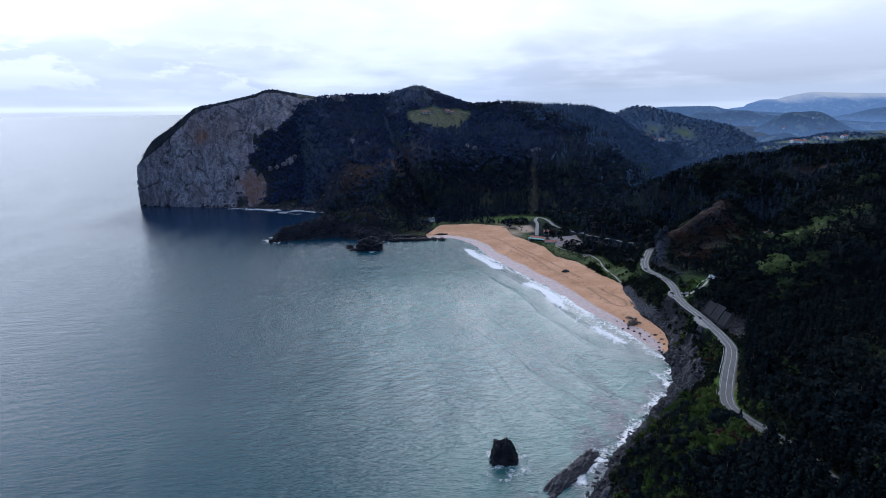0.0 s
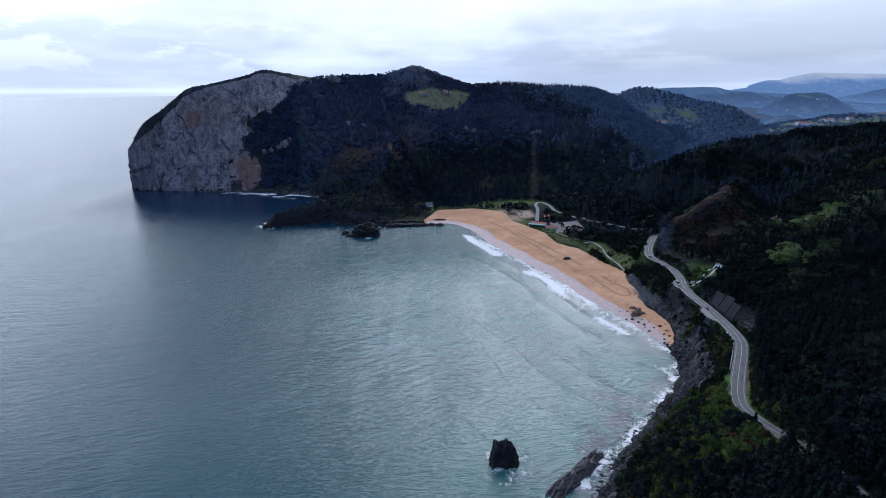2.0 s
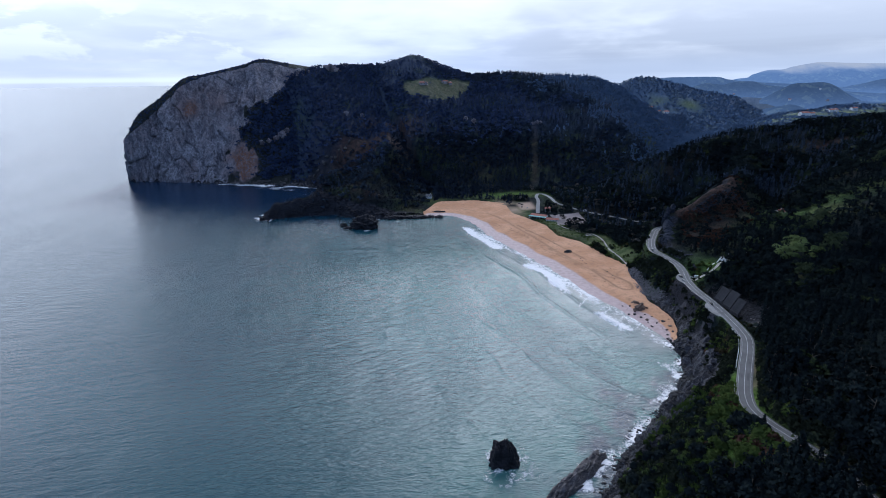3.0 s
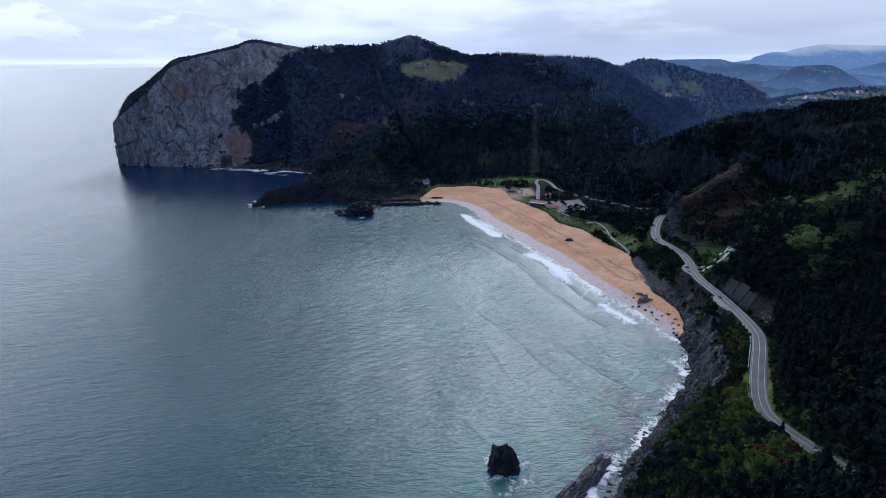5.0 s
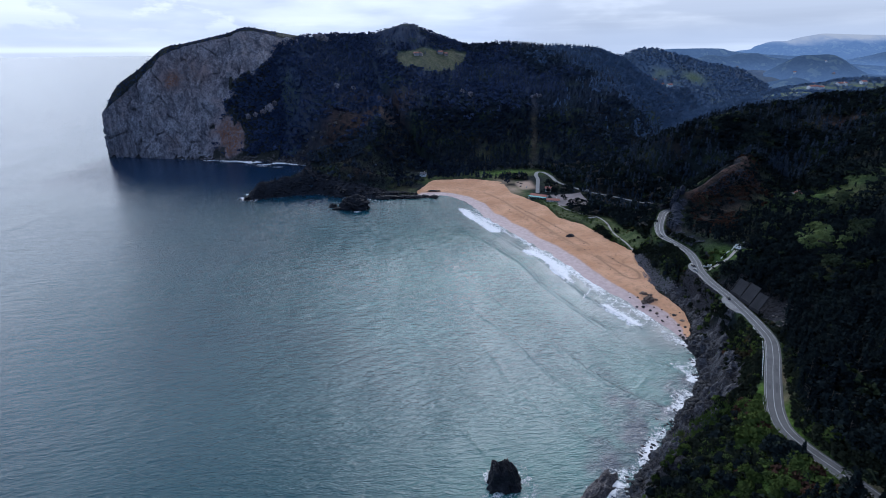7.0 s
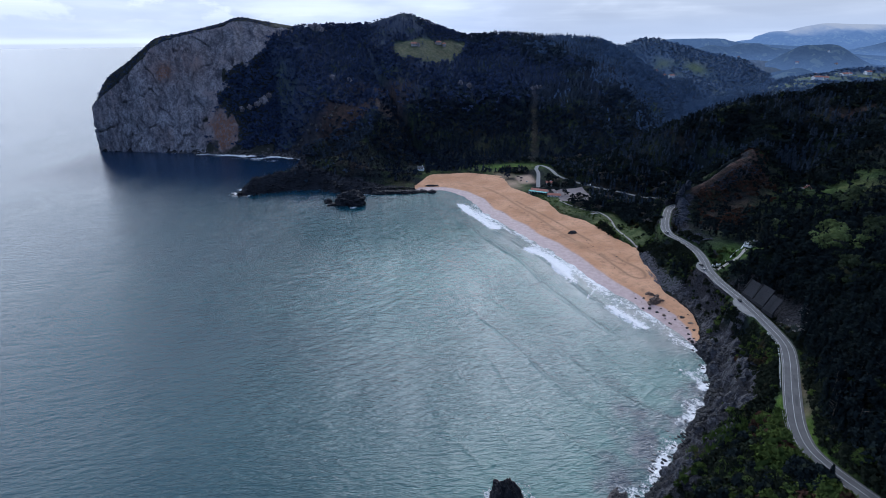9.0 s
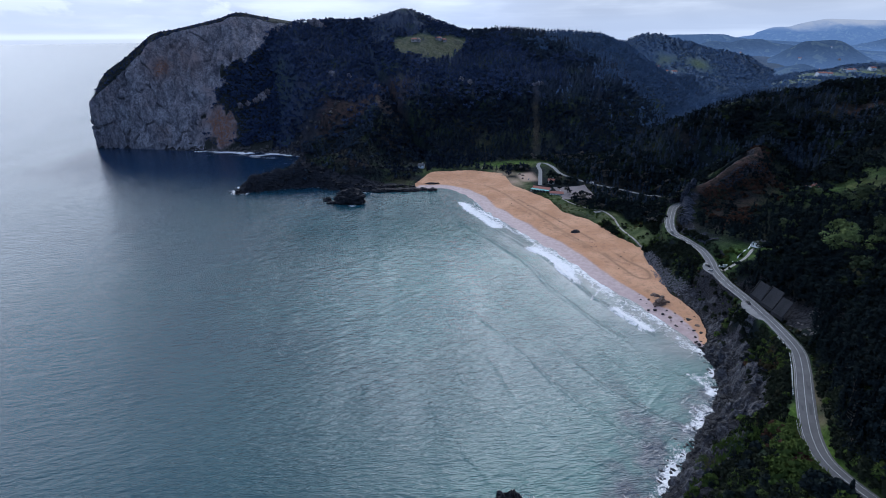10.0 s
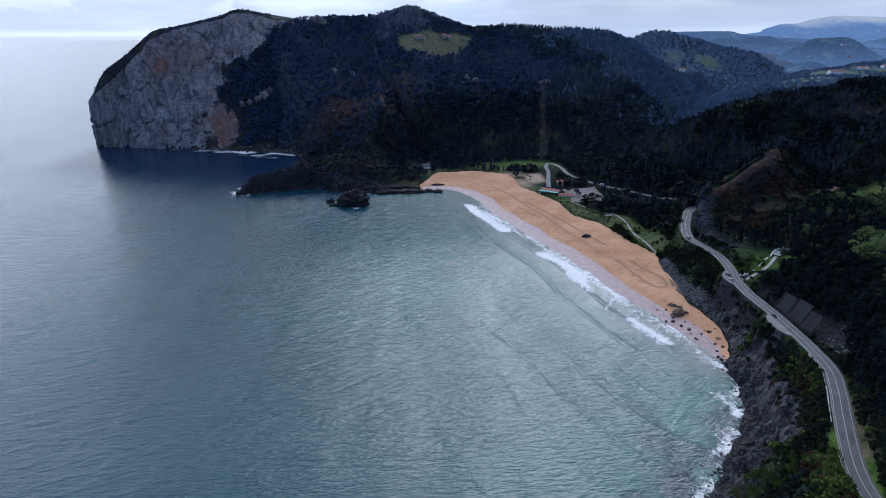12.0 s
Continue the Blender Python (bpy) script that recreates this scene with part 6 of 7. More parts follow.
# ---------------------------------------------------------------- plants
def leaves(centres, size, rng, away, flat=0.3):
    """Small three-cornered clumps of leaf round the centres, with the way each one faces out of its crown."""
    n = len(centres)
    a = rng.normal(size=(n, 3))
    a /= np.linalg.norm(a, axis=1)[:, None]
    b = rng.normal(size=(n, 3))
    b[:, 2] *= flat + 0.4
    b -= a * (a * b).sum(1)[:, None]
    b /= np.linalg.norm(b, axis=1)[:, None]
    s = (size * (0.6 + 0.8 * rng.random(n)))[:, None]
    v = np.stack([centres + a * s, centres - a * s * 0.5 + b * s * 0.85, centres - a * s * 0.5 - b * s * 0.85], 1).reshape(-1, 3)
    away = away / np.linalg.norm(away, axis=1)[:, None]
    return v, np.arange(3 * n).reshape(n, 3), np.repeat(away, 3, 0)


def broad_crown(n, rng, size, lobes=7):
    """A rounded, lobed crown of unit height 1, on the ground level 0."""
    c = rng.normal(size=(lobes, 3)) * (0.2, 0.2, 0.13) + (0, 0, 0.62)
    c[:, 2] = np.clip(c[:, 2], 0.38, 0.86)
    r = 0.16 + 0.12 * rng.random(lobes)
    k = rng.integers(0, lobes, n)
    d = rng.normal(size=(n, 3))
    d /= np.linalg.norm(d, axis=1)[:, None]
    d[:, 2] = np.abs(d[:, 2]) * 0.9 - 0.25
    return leaves(c[k] + d * r[k][:, None] * (0.75 + 0.35 * rng.random((n, 1))), size, rng, 0.7 * d + c[k] - (0, 0, 0.5))


def pine_crown(n, rng, size, wide=0.17):
    """A narrow, ragged crown of unit height 1."""
    u = 1 - rng.random(n) ** 0.75
    z = 0.16 + 0.84 * u
    tier = 0.75 + 0.35 * np.sin(z * 44 + 2 * rng.random())
    r = wide * (1 - u) ** 0.8 * tier * (0.55 + 0.55 * rng.random(n)) + 0.012
    a = rng.random(n) * 2 * np.pi
    return leaves(np.stack([r * np.cos(a), r * np.sin(a), z - 0.25 * r], 1), size, rng, np.stack([np.cos(a), np.sin(a), 0.35 + 0.5 * u], 1))


def bush_crown(n, rng, size):
    d = rng.normal(size=(n, 3))
    d /= np.linalg.norm(d, axis=1)[:, None]
    d[:, 2] = np.abs(d[:, 2])
    wob = 0.75 + 0.45 * rng.random(n)
    return leaves(d * wob[:, None] * (0.62, 0.62, 0.8) + (0, 0, 0.05), size, rng, d)


def trunk_bm(tall, r, seed, limbs=5):
    rng = random.Random(seed)
    bm = bmesh.new()

    def limb(a, b, r0, r1, seg=6):
        ring = []
        d = (b - a).normalized()
        s = d.orthogonal().normalized()
        w = d.cross(s)
        for p, rad in ((a, r0), ((a + b) / 2 + s * r0 * 0.4, (r0 + r1) / 2), (b, r1)):
            ring.append([bm.verts.new(p + rad * (math.cos(k * 2 * math.pi / seg) * s + math.sin(k * 2 * math.pi / seg) * w)) for k in range(seg)])
        for q, t in zip(ring[:-1], ring[1:]):
            for k in range(seg):
                bm.faces.new((q[k], q[(k + 1) % seg], t[(k + 1) % seg], t[k]))

    limb(Vector((0, 0, -0.6)), Vector((0, 0, tall)), r, r * 0.35)
    for k in range(limbs):
        z = tall * (0.45 + 0.5 * k / limbs)
        a = rng.random() * 6.3
        l = tall * 0.22
        limb(Vector((0, 0, z)), Vector((math.cos(a) * l, math.sin(a) * l, z + l * 0.7)), r * 0.4, r * 0.12, 5)
    return bm


def plant_masks(x, y):
    """Where woods stand: 1 inside them, 0 on roads, lawns, sand, rock and heath."""
    h = height(x, y)
    d_road = line_field(x, y, ROAD_LINE[::2])[0]
    ok = (d_road > 7.0) & (line_field(x, y, VALLEY_LINE[::2])[0] > 6)
    db = line_field(x, y, BEACH_AREA + BEACH_AREA[:1])[0]
    ok &= ~inside(x, y, BEACH_AREA) & (db > 7) & (h > 3) & inside(x, y, LAND)
    return ok, h, d_road, db


LIGHT_STANDS = ((288, 398, 9), (306, 423, 6), (313, 437, 4), (291, 381, 4), (276, 371, 5), (359, 481, 12), (375, 492, 8), (315, 485, 8), (532, 618, 12), (352, 437, 9), (330, 420, 6), (392, 520, 10))


def build_woods():
    rng = np.random.default_rng(11)
    pines_near = [pine_crown(165, rng, 0.046) for _ in range(5)] + [pine_crown(200, rng, 0.047, 0.22) for _ in range(3)]
    broad_near = [broad_crown(250, rng, 0.064) for _ in range(6)]
    broad_fine = [broad_crown(620, rng, 0.042, 9) for _ in range(6)]
    bush_near = [bush_crown(70, rng, 0.27) for _ in range(5)]
    pines_mid = [pine_crown(62, rng, 0.08, 0.2) for _ in range(4)]
    broad_mid = [broad_crown(58, rng, 0.13) for _ in range(5)]
    pines_far = [pine_crown(26, rng, 0.135, 0.25) for _ in range(4)]
    broad_far = [broad_crown(30, rng, 0.19, 5) for _ in range(5)]

    def scatter(x0, x1, y0, y1, gap):
        gx, gy = np.meshgrid(np.arange(x0, x1, gap), np.arange(y0, y1, gap))
        x, y = gx.ravel(), gy.ravel()
        return x + rng.uniform(-0.5, 0.5, len(x)) * gap, y + rng.uniform(-0.5, 0.5, len(x)) * gap

    def seen(x, y):
        """Wide of the view's sides nothing is planted."""
        return x < 0.92 * (y + 40) + 20

    def lawns(x, y):
        g = np.exp(-((x - 255) / 21) ** 2 - ((y - 456) / 22) ** 2) > 0.33
        g |= (meadow_at(x, y) > 0.4) & (rng.random(len(x)) < 0.97)
        g |= np.exp(-((x - 148) / 60) ** 2 - ((y - 872) / 26) ** 2) > 0.4
        g |= (x > 150) & (x < 222) & (y > 682) & (y < 742)
        g |= (x > 140) & (x < 172) & (y > 764) & (y < 824)
        g |= line_field(x, y, DUNE_LAWN)[0] < 11
        g |= (np.hypot(x - 397, y - 575) < 16)
        return g

    # near slope above the road: tall dark pines and gum trees
    x, y = scatter(110, 470, 110, 440, 4.4)
    ok, h, dr, db = plant_masks(x, y)
    right = line_field(x, y, ROAD_LINE[::2])[2] > 0
    walls = (x > 214) & (x < 240) & (y > 352) & (y < 402)
    bare = ((y > 328) & (y < 354) & (dr < 14)) | ((y > 410) & (y < 440) & (dr < 13))
    near_end = (y < 194) & (x > 112 + 0.12 * (203 - y)) & (dr > 6)
    ok &= (right | near_end) & ~lawns(x, y) & seen(x, y) & ~walls & ~bare & (rng.random(len(x)) < 0.9)
    for sx, sy, sr in LIGHT_STANDS:
        ok &= np.hypot((x - sx) / 1.2, y - sy) > sr
    x, y, h = x[ok], y[ok], h[ok]
    tall = rng.uniform(8, 15, len(x)) * (0.75 + 0.5 * vnoise(x / 30, y / 30, 7))
    tall = tall * np.where(near_end[ok], 1.3, 1.0)
    leafy = vnoise(x / 38, y / 38, 19) + 0.22 * rng.normal(size=len(x)) > 0.58
    mine = (x < 214) & (y > 175) & (y < 292) & (rng.random(len(x)) < 0.42)
    t = ~leafy & ~mine
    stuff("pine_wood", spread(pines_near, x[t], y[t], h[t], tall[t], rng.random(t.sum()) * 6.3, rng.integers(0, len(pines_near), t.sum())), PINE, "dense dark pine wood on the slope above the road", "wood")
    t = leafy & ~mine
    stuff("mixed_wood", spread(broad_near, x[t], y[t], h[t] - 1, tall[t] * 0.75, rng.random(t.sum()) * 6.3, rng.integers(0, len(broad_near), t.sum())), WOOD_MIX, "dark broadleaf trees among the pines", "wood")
    # the ones beside the road, tree by tree
    made = {}
    for i in np.where(mine)[0]:
        k = int(rng.integers(0, 3)) + (10 if leafy[i] else 0)
        m = pose(x[i], y[i], h[i], 0, 0, float(rng.random() * 360))
        size = float(tall[i] / 11)
        if k not in made:
            name = "tree" if leafy[i] else "pine_tree"
            ob = thing(name, m, "dark leafy tree on the slope above the road" if leafy[i] else "tall dark pine on the slope above the road", "tree", "trees above the road")
            part("trunk", trunk_bm(8.5, 0.24, k), BARK, ob)
            v, f, q = (broad_near if leafy[i] else pines_near)[k % 10]
            c = new("crown", mesh_of("crown", v * (11 if not leafy[i] else 9.5), f, WOOD_MIX if leafy[i] else PINE, False, puff=q))
            c.parent = ob
            made[k] = ob
            ob.scale = (size,) * 3
        else:
            o = copy_thing(made[k], m)
            o.scale = (size,) * 3

    # scrub between road and sea
    x, y = scatter(40, 260, 90, 600, 2.3)
    ok, h, dr, db = plant_masks(x, y)
    dr0 = dr
    left = line_field(x, y, ROAD_LINE[::2])[2] < 0
    sd = coast_distance(x, y)
    ok2 = (dr > 5.5) & (h > 3) & inside(x, y, LAND) & ~inside(x, y, BEACH_AREA) & (left | (dr < np.where(y < 328, 17, 11))) & seen(x, y)
    ok2 &= ~(left & (x > 200) & (y > 380) & (y < 445) & (rng.random(len(x)) < 0.8))
    ok2 &= (sd > rock_band(x, y)) | ((sd > 8) & (rng.random(len(x)) < 0.06))
    ok2 &= ~((x > 208) & (x < 221) & (y > 354) & (y < 388)) & ~((x > 218) & (x < 230) & (y > 426) & (y < 455))
    ok2 &= (rng.random(len(x)) < 0.9) & (line_field(x, y, [(209, 514), (206.5, 488), (206, 464), (208, 444)])[0] > 6)
    ok2 &= (line_field(x, y, DUNE_LAWN)[0] > 11) | (rng.random(len(x)) < 0.04)
    x, y, h, dr = x[ok2], y[ok2], h[ok2], dr[ok2]
    # the steep bank just under the road
    edge = smooth_line([p[:2] for p in ROAD], 0.7)
    edge = edge[(edge[:, 1] > 150) & (edge[:, 1] < 500)]
    way = np.gradient(edge, axis=0)
    way /= np.linalg.norm(way, axis=1)[:, None]
    for k in range(9):
        off = rng.uniform(5.2, 12.5, len(edge)) * (1 if k < 6 else -1)
        bx, by = edge[:, 0] + way[:, 1] * off, edge[:, 1] - way[:, 0] * off
        bay = ((by > 354) & (by < 388) & (off < 10.2)) | ((by > 426) & (by < 455) & (off < 9.4))
        mown = (np.abs(off) < np.where(off > 0, 7.6, 6.2)) & (by > np.where(off > 0, 194, 228)) & (by < 278) & (rng.random(len(bx)) < 0.88)
        slate = (off > 0) & (by > 386) & (by < 442) & (rng.random(len(bx)) < np.where(off > 7.5, 0.9, 0.5))
        keep = ~bay & ~mown & ~slate & (rng.random(len(bx)) < 0.8) & (coast_distance(bx, by) > 14) & (((k < 6) & (by > 205)) | ((k >= 6) & (by < 335)))
        bx, by = bx[keep], by[keep]
        x, y, h, dr = np.append(x, bx), np.append(y, by), np.append(h, height(bx, by)), np.append(dr, np.abs(off[keep]) + 2)
    s = (1.1 + 1.6 * rng.random(len(x)) ** 2 + 1.6 * np.clip(fbm(x / 20, y / 20, 115, 2), 0, 1)) * np.where(dr < 8, 0.6, 1)
    trim = ~((dr < np.where(line_field(x, y, ROAD_LINE[::2])[2] < 0, 7.6, 6.2)) & (y > np.where(line_field(x, y, ROAD_LINE[::2])[2] < 0, 194, 228)) & (y < 278) & (rng.random(len(x)) < 0.85))
    x, y, h, dr, s = x[trim], y[trim], h[trim], dr[trim], s[trim]
    single = (y < 262) & (y > 196) & (x > 96) & (x < 158) & (rng.random(len(x)) < 0.16) & (s > 1.3)
    kind = vnoise(x / 13, y / 13, 29) + 0.16 * rng.normal(size=len(x)) + 0.05 + 0.30 * (line_field(x, y, ROAD_LINE[::2])[2] > 0) + 0.28 * step(235, 300, y) + 0.35 * step(136, 114, x)
    bush_mid = [bush_crown(36, rng, 0.38) for _ in range(5)]
    pick = rng.integers(0, 5, len(x)) + 5 * (y > 285)
    for t, mat, name, label in ((~single & (kind > 0.56), DARK_SCRUB, "dark_scrub", "dark gorse and heather covering the steep bank"), (~single & (kind < 0.24), HEATH, "bracken", "reddish dry bracken patches on the steep bank")):
        stuff(name, spread(bush_near + bush_mid, x[t], y[t], h[t] - 0.1, s[t], rng.random(t.sum()) * 6.3, pick[t]), mat, label, "scrub")
    t = ~single & (kind <= 0.56) & (kind >= 0.24)
    stuff("scrub", spread(bush_near + bush_mid, x[t], y[t], h[t] - 0.1, s[t], rng.random(t.sum()) * 6.3, pick[t]), BUSH, "green and brown coastal scrub covering the steep bank", "scrub")
    shrubs = {}
    for i in np.where(single & (dr > 9))[0]:
        m = pose(x[i], y[i], h[i] - 0.1, 0, 0, float(rng.random() * 360))
        dark = bool(kind[i] > 0.5)
        if dark not in shrubs:
            v, f, q = bush_crown(260, rng, 0.20)
            ob = thing("shrub", m, "dark rounded gorse shrub on the bank below the road" if dark else "rounded green shrub on the bank below the road", "shrub", "shrubs below the road")
            part("trunk", trunk_bm(0.7, 0.06, 3, 4), BARK, ob)
            c = new("crown", mesh_of("crown", v * 1.2, f, WOOD_MIX if dark else BUSH, False, puff=q))
            c.parent = ob
            shrubs[dark] = ob
        else:
            ob = copy_thing(shrubs[dark], m)
        ob.scale = (1.2 * float(s[i]),) * 3
    shrub = shrubs[False]
    # larger leafy clumps at the near end of the bank
    x, y = scatter(92, 160, 150, 262, 6.0)
    ok, h, dr, db = plant_masks(x, y)
    left = line_field(x, y, ROAD_LINE[::2])[2] < 0
    ok &= left & (h > 14) & (rng.random(len(x)) < 0.62) & (dr > np.where(y < 240, 16, 12))
    x, y, h = x[ok], y[ok], h[ok]
    tall = rng.uniform(3.5, 7, len(x))
    fresh = vnoise(x / 16, y / 16, 37) + 0.12 * rng.normal(size=len(x)) > 0.60 - 0.25 * np.exp(-((x - 138) / 16) ** 2 - ((y - 203) / 18) ** 2)
    for t, mat, name, label in ((fresh, GREEN_LEAF, "bank_trees", "low bright green trees on the bank below the road"), (~fresh, WOOD_MIX, "dark_bank_trees", "low dark trees on the bank below the road")):
        stuff(name, spread(broad_fine, x[t], y[t], h[t] - 1.5, tall[t], rng.random(t.sum()) * 6.3, rng.integers(0, 6, t.sum())), mat, label, "wood")
    for k in range(20):
        px, py = 243 + 19 * float(rng.random()), 448 + 24 * float(rng.random())
        copy_thing(shrub, pose(px, py, ground_at(px, py) - 0.1, 0, 0, 40 * k)).scale = (1.1 + 0.9 * float(rng.random()),) * 3
    # long grass on the bank, bent by the wind
    x, y = scatter(104, 166, 188, 276, 1.25)
    dr = line_field(x, y, ROAD_LINE[::2])[0]
    left = line_field(x, y, ROAD_LINE[::2])[2] < 0
    ok = left & (dr > 4.4) & (height(x, y) > 10) & (rng.random(len(x)) < 0.75 * step(-0.25, 0.35, fbm(x / 11, y / 11, 149, 3)) + 0.6 * (dr < 8))
    x, y = x[ok], y[ok]
    tufts = []
    for _ in range(4):
        foot = rng.normal(0, 0.35, (12, 3)) * (1, 1, 0)
        tip = foot + np.stack([0.5 + 0.3 * rng.normal(size=12), 0.3 * rng.normal(size=12), 0.7 + 0.5 * rng.random(12)], 1)
        side = np.stack([0.11 * rng.normal(size=12), 0.13 * np.ones(12), np.zeros(12)], 1)
        blades = np.stack([foot - side, foot + side, tip], 1).reshape(-1, 3)
        tufts.append((blades, np.arange(36).reshape(12, 3), np.tile((0.2, -0.2, 0.9), (36, 1))))
    stuff("long_grass", spread(tufts, x, y, height(x, y) + 0.1, rng.uniform(0.9, 1.9, len(x)), rng.normal(0.6, 0.5, len(x)), rng.integers(0, 4, len(x))), GRASS, "long green grass bent over the bank below the road", "grass")
    ob = thing("cypress", pose(151.5, 217.5, ground_at(151.5, 217.5)), "single dark cypress standing at the road edge", "tree")
    part("trunk", trunk_bm(5, 0.16, 9), BARK, ob)
    v, f, q = pine_crown(500, rng, 0.05, 0.16)
    c = new("crown", mesh_of("crown", v * 7.5, f, PINE, False, puff=q))
    c.parent = ob

    near_thicket(rng, pines_near)
    headland_scrub(rng, [bush_crown(40, rng, 0.34) for _ in range(4)])
    # bowl, knoll and the slopes behind
    x, y = scatter(215, 800, 400, 900, 6.3)
    ok, h, dr, db = plant_masks(x, y)
    heath = np.exp(-(line_field(x, y, KNOLL[:4])[0] / 11) ** 2)
    clear = np.exp(-((x - 420) / 60) ** 2 - ((y - 555) / 30) ** 2)
    brown = np.exp(-((x - 566) / 34) ** 2 - ((y - 742) / 14) ** 2)
    face = np.exp(-(line_field(x, y, KNOLL_FACE)[0] / 15) ** 2)
    heath = np.maximum(heath, face)
    cutface = (dr < 24) & (y > 470) & (y < 620) & (x < 300)
    keep = rng.random(len(x)) > np.maximum.reduce([heath * 0.95, clear * 0.85, brown])
    ok &= keep & ~lawns(x, y) & seen(x, y) & ~cutface & (dr > 12) & ~((y < 441) & (x < 470))
    x, y, h = x[ok], y[ok], h[ok]
    heath = heath[ok]
    tall = rng.uniform(6, 13, len(x)) * (0.7 + 0.6 * vnoise(x / 40, y / 40, 9)) * (1 - 0.6 * np.clip(heath * 1.6, 0, 1))
    leafy = vnoise(x / 55, y / 55, 13) + 0.25 * rng.normal(size=len(x)) > 0.52
    for t, protos, mat, name, label in ((leafy, broad_mid, WOOD_MIX, "bowl_wood", "mixed broadleaf wood filling the hollow behind the knoll"), (~leafy & (y > 640), pines_mid, EAST_HAZE_LEAF, "east_pines", "dark pine plantation on the hill above the valley"), (~leafy & (y <= 640), pines_mid, PINE, "hollow_pines", "near-black pines in the hollow behind the knoll")):
        stuff(name, spread(protos, x[t], y[t], h[t] - 0.22 * tall[t] * leafy[t], tall[t], rng.random(t.sum()) * 6.3, rng.integers(0, len(protos), t.sum())), mat, label, "wood")
    x, y = scatter(262, 430, 500, 660, 2.2)
    h = height(x, y)
    dr = line_field(x, y, ROAD_LINE[::2])[0]
    g = np.minimum(line_field(x, y, KNOLL[:4])[0], line_field(x, y, KNOLL_FACE)[0] - 4)
    ok = (g < 16) & (dr > 20) & (rng.random(len(x)) < 0.85 * step(-0.6, 0.2, fbm(x / 18, y / 18, 131, 3)))
    x, y, h = x[ok], y[ok], h[ok]
    s = rng.uniform(0.9, 2.5, len(x))
    red = vnoise(x / 14, y / 14, 23) + 0.15 * rng.normal(size=len(x)) > 0.42
    stuff("heath", spread(bush_near, x[red], y[red], h[red] - 0.2, s[red], rng.random(red.sum()) * 6.3, rng.integers(0, 5, red.sum())), HEATH, "reddish dry bracken and heath on the knoll", "heath")
    red = ~red
    stuff("knoll_scrub", spread(bush_near, x[red], y[red], h[red] - 0.2, s[red], rng.random(red.sum()) * 6.3, rng.integers(0, 5, red.sum())), WOOD_MIX, "dark scrub on the knoll above the road", "scrub")
    # trees on the outer side of the far bend
    bend = smooth_line([p[:2] for p in ROAD], 1.6)
    bend = bend[(bend[:, 1] > 597) & (bend[:, 1] < 650)]
    way = np.gradient(bend, axis=0)
    way /= np.linalg.norm(way, axis=1)[:, None]
    off = rng.uniform(4.8, 8.5, len(bend))
    x, y = bend[:, 0] + way[:, 1] * off, bend[:, 1] - way[:, 0] * off
    stuff("bend_trees", spread(broad_mid, x, y, height(x, y) - 0.8, rng.uniform(5, 8, len(x)), rng.random(len(x)) * 6.3, rng.integers(0, 5, len(x))), WOOD_MIX, "dark trees on the outer side of the road bend", "wood")
    # tufts and low bushes on the dune behind the sand
    x, y = scatter(150, 236, 520, 720, 2.6)
    db = line_field(x, y, BEACH_AREA + BEACH_AREA[:1])[0]
    h = height(x, y)
    ok = ~inside(x, y, BEACH_AREA) & (db > 1.5) & (db < 26) & (h < 12) & (rng.random(len(x)) < 0.20 + 0.5 * (db < 5) + 0.25 * (fbm(x / 14, y / 14, 147, 2) > 0.25)) & ~((x > 180) & (x < 222) & (y > 684))
    x, y, h = x[ok], y[ok], h[ok]
    stuff("dune_scrub", spread(bush_mid, x, y, h - 0.15, rng.uniform(0.5, 1.7, len(x)), rng.random(len(x)) * 6.3, rng.integers(0, 5, len(x))), BUSH, "tufts of grass and low bushes on the dune", "scrub")
    # lighter stands among the dark woods
    cx, cy, cr = np.array(LIGHT_STANDS, float).T
    i = np.repeat(np.arange(len(cx)), np.maximum(3, (cr * cr / 9)).astype(int))
    a, r = rng.random(len(i)) * 6.3, np.sqrt(rng.random(len(i))) * cr[i]
    x, y = cx[i] + r * np.cos(a) * 1.2, cy[i] + r * np.sin(a)
    fresh = i < 4
    for t, mat, name, label in ((fresh, SPRING_LEAF, "spring_wood", "bright yellow-green leafy trees among the dark pines"), (~fresh, PALE_LEAF, "light_wood", "pale green leafy trees among the dark pines")):
        stuff(name, spread(broad_near, x[t], y[t], height(x[t], y[t]) - 0.5, rng.uniform(8.5, 13, t.sum()), rng.random(t.sum()) * 6.3, rng.integers(0, 6, t.sum())), mat, label, "wood")
    # trees round the flat ground behind the beach
    x, y = scatter(120, 330, 560, 900, 5.2)
    ok, h, dr, db = plant_masks(x, y)
    ok &= ~lawns(x, y) & (h < 26) & (db > 22) & (line_field(x, y, VALLEY_LINE[::2])[0] > np.where(y < 800, 11, 13)) & (rng.random(len(x)) < 0.8) & (dr > 7)
    x, y, h = x[ok], y[ok], h[ok]
    tall = rng.uniform(4, 10, len(x))
    bare = rng.random(len(x)) < 0.22
    stuff("valley_wood", spread(broad_mid, x[~bare], y[~bare], h[~bare] - 1, tall[~bare], rng.random((~bare).sum()) * 6.3, rng.integers(0, 5, (~bare).sum())), WOOD_MIX, "dark trees round the flat ground behind the beach", "wood")
    stuff("bare_wood", spread(broad_mid, x[bare], y[bare], h[bare] - 1, tall[bare], rng.random(bare.sum()) * 6.3, rng.integers(0, 5, bare.sum())), BARE, "grey leafless trees along the valley road", "wood")
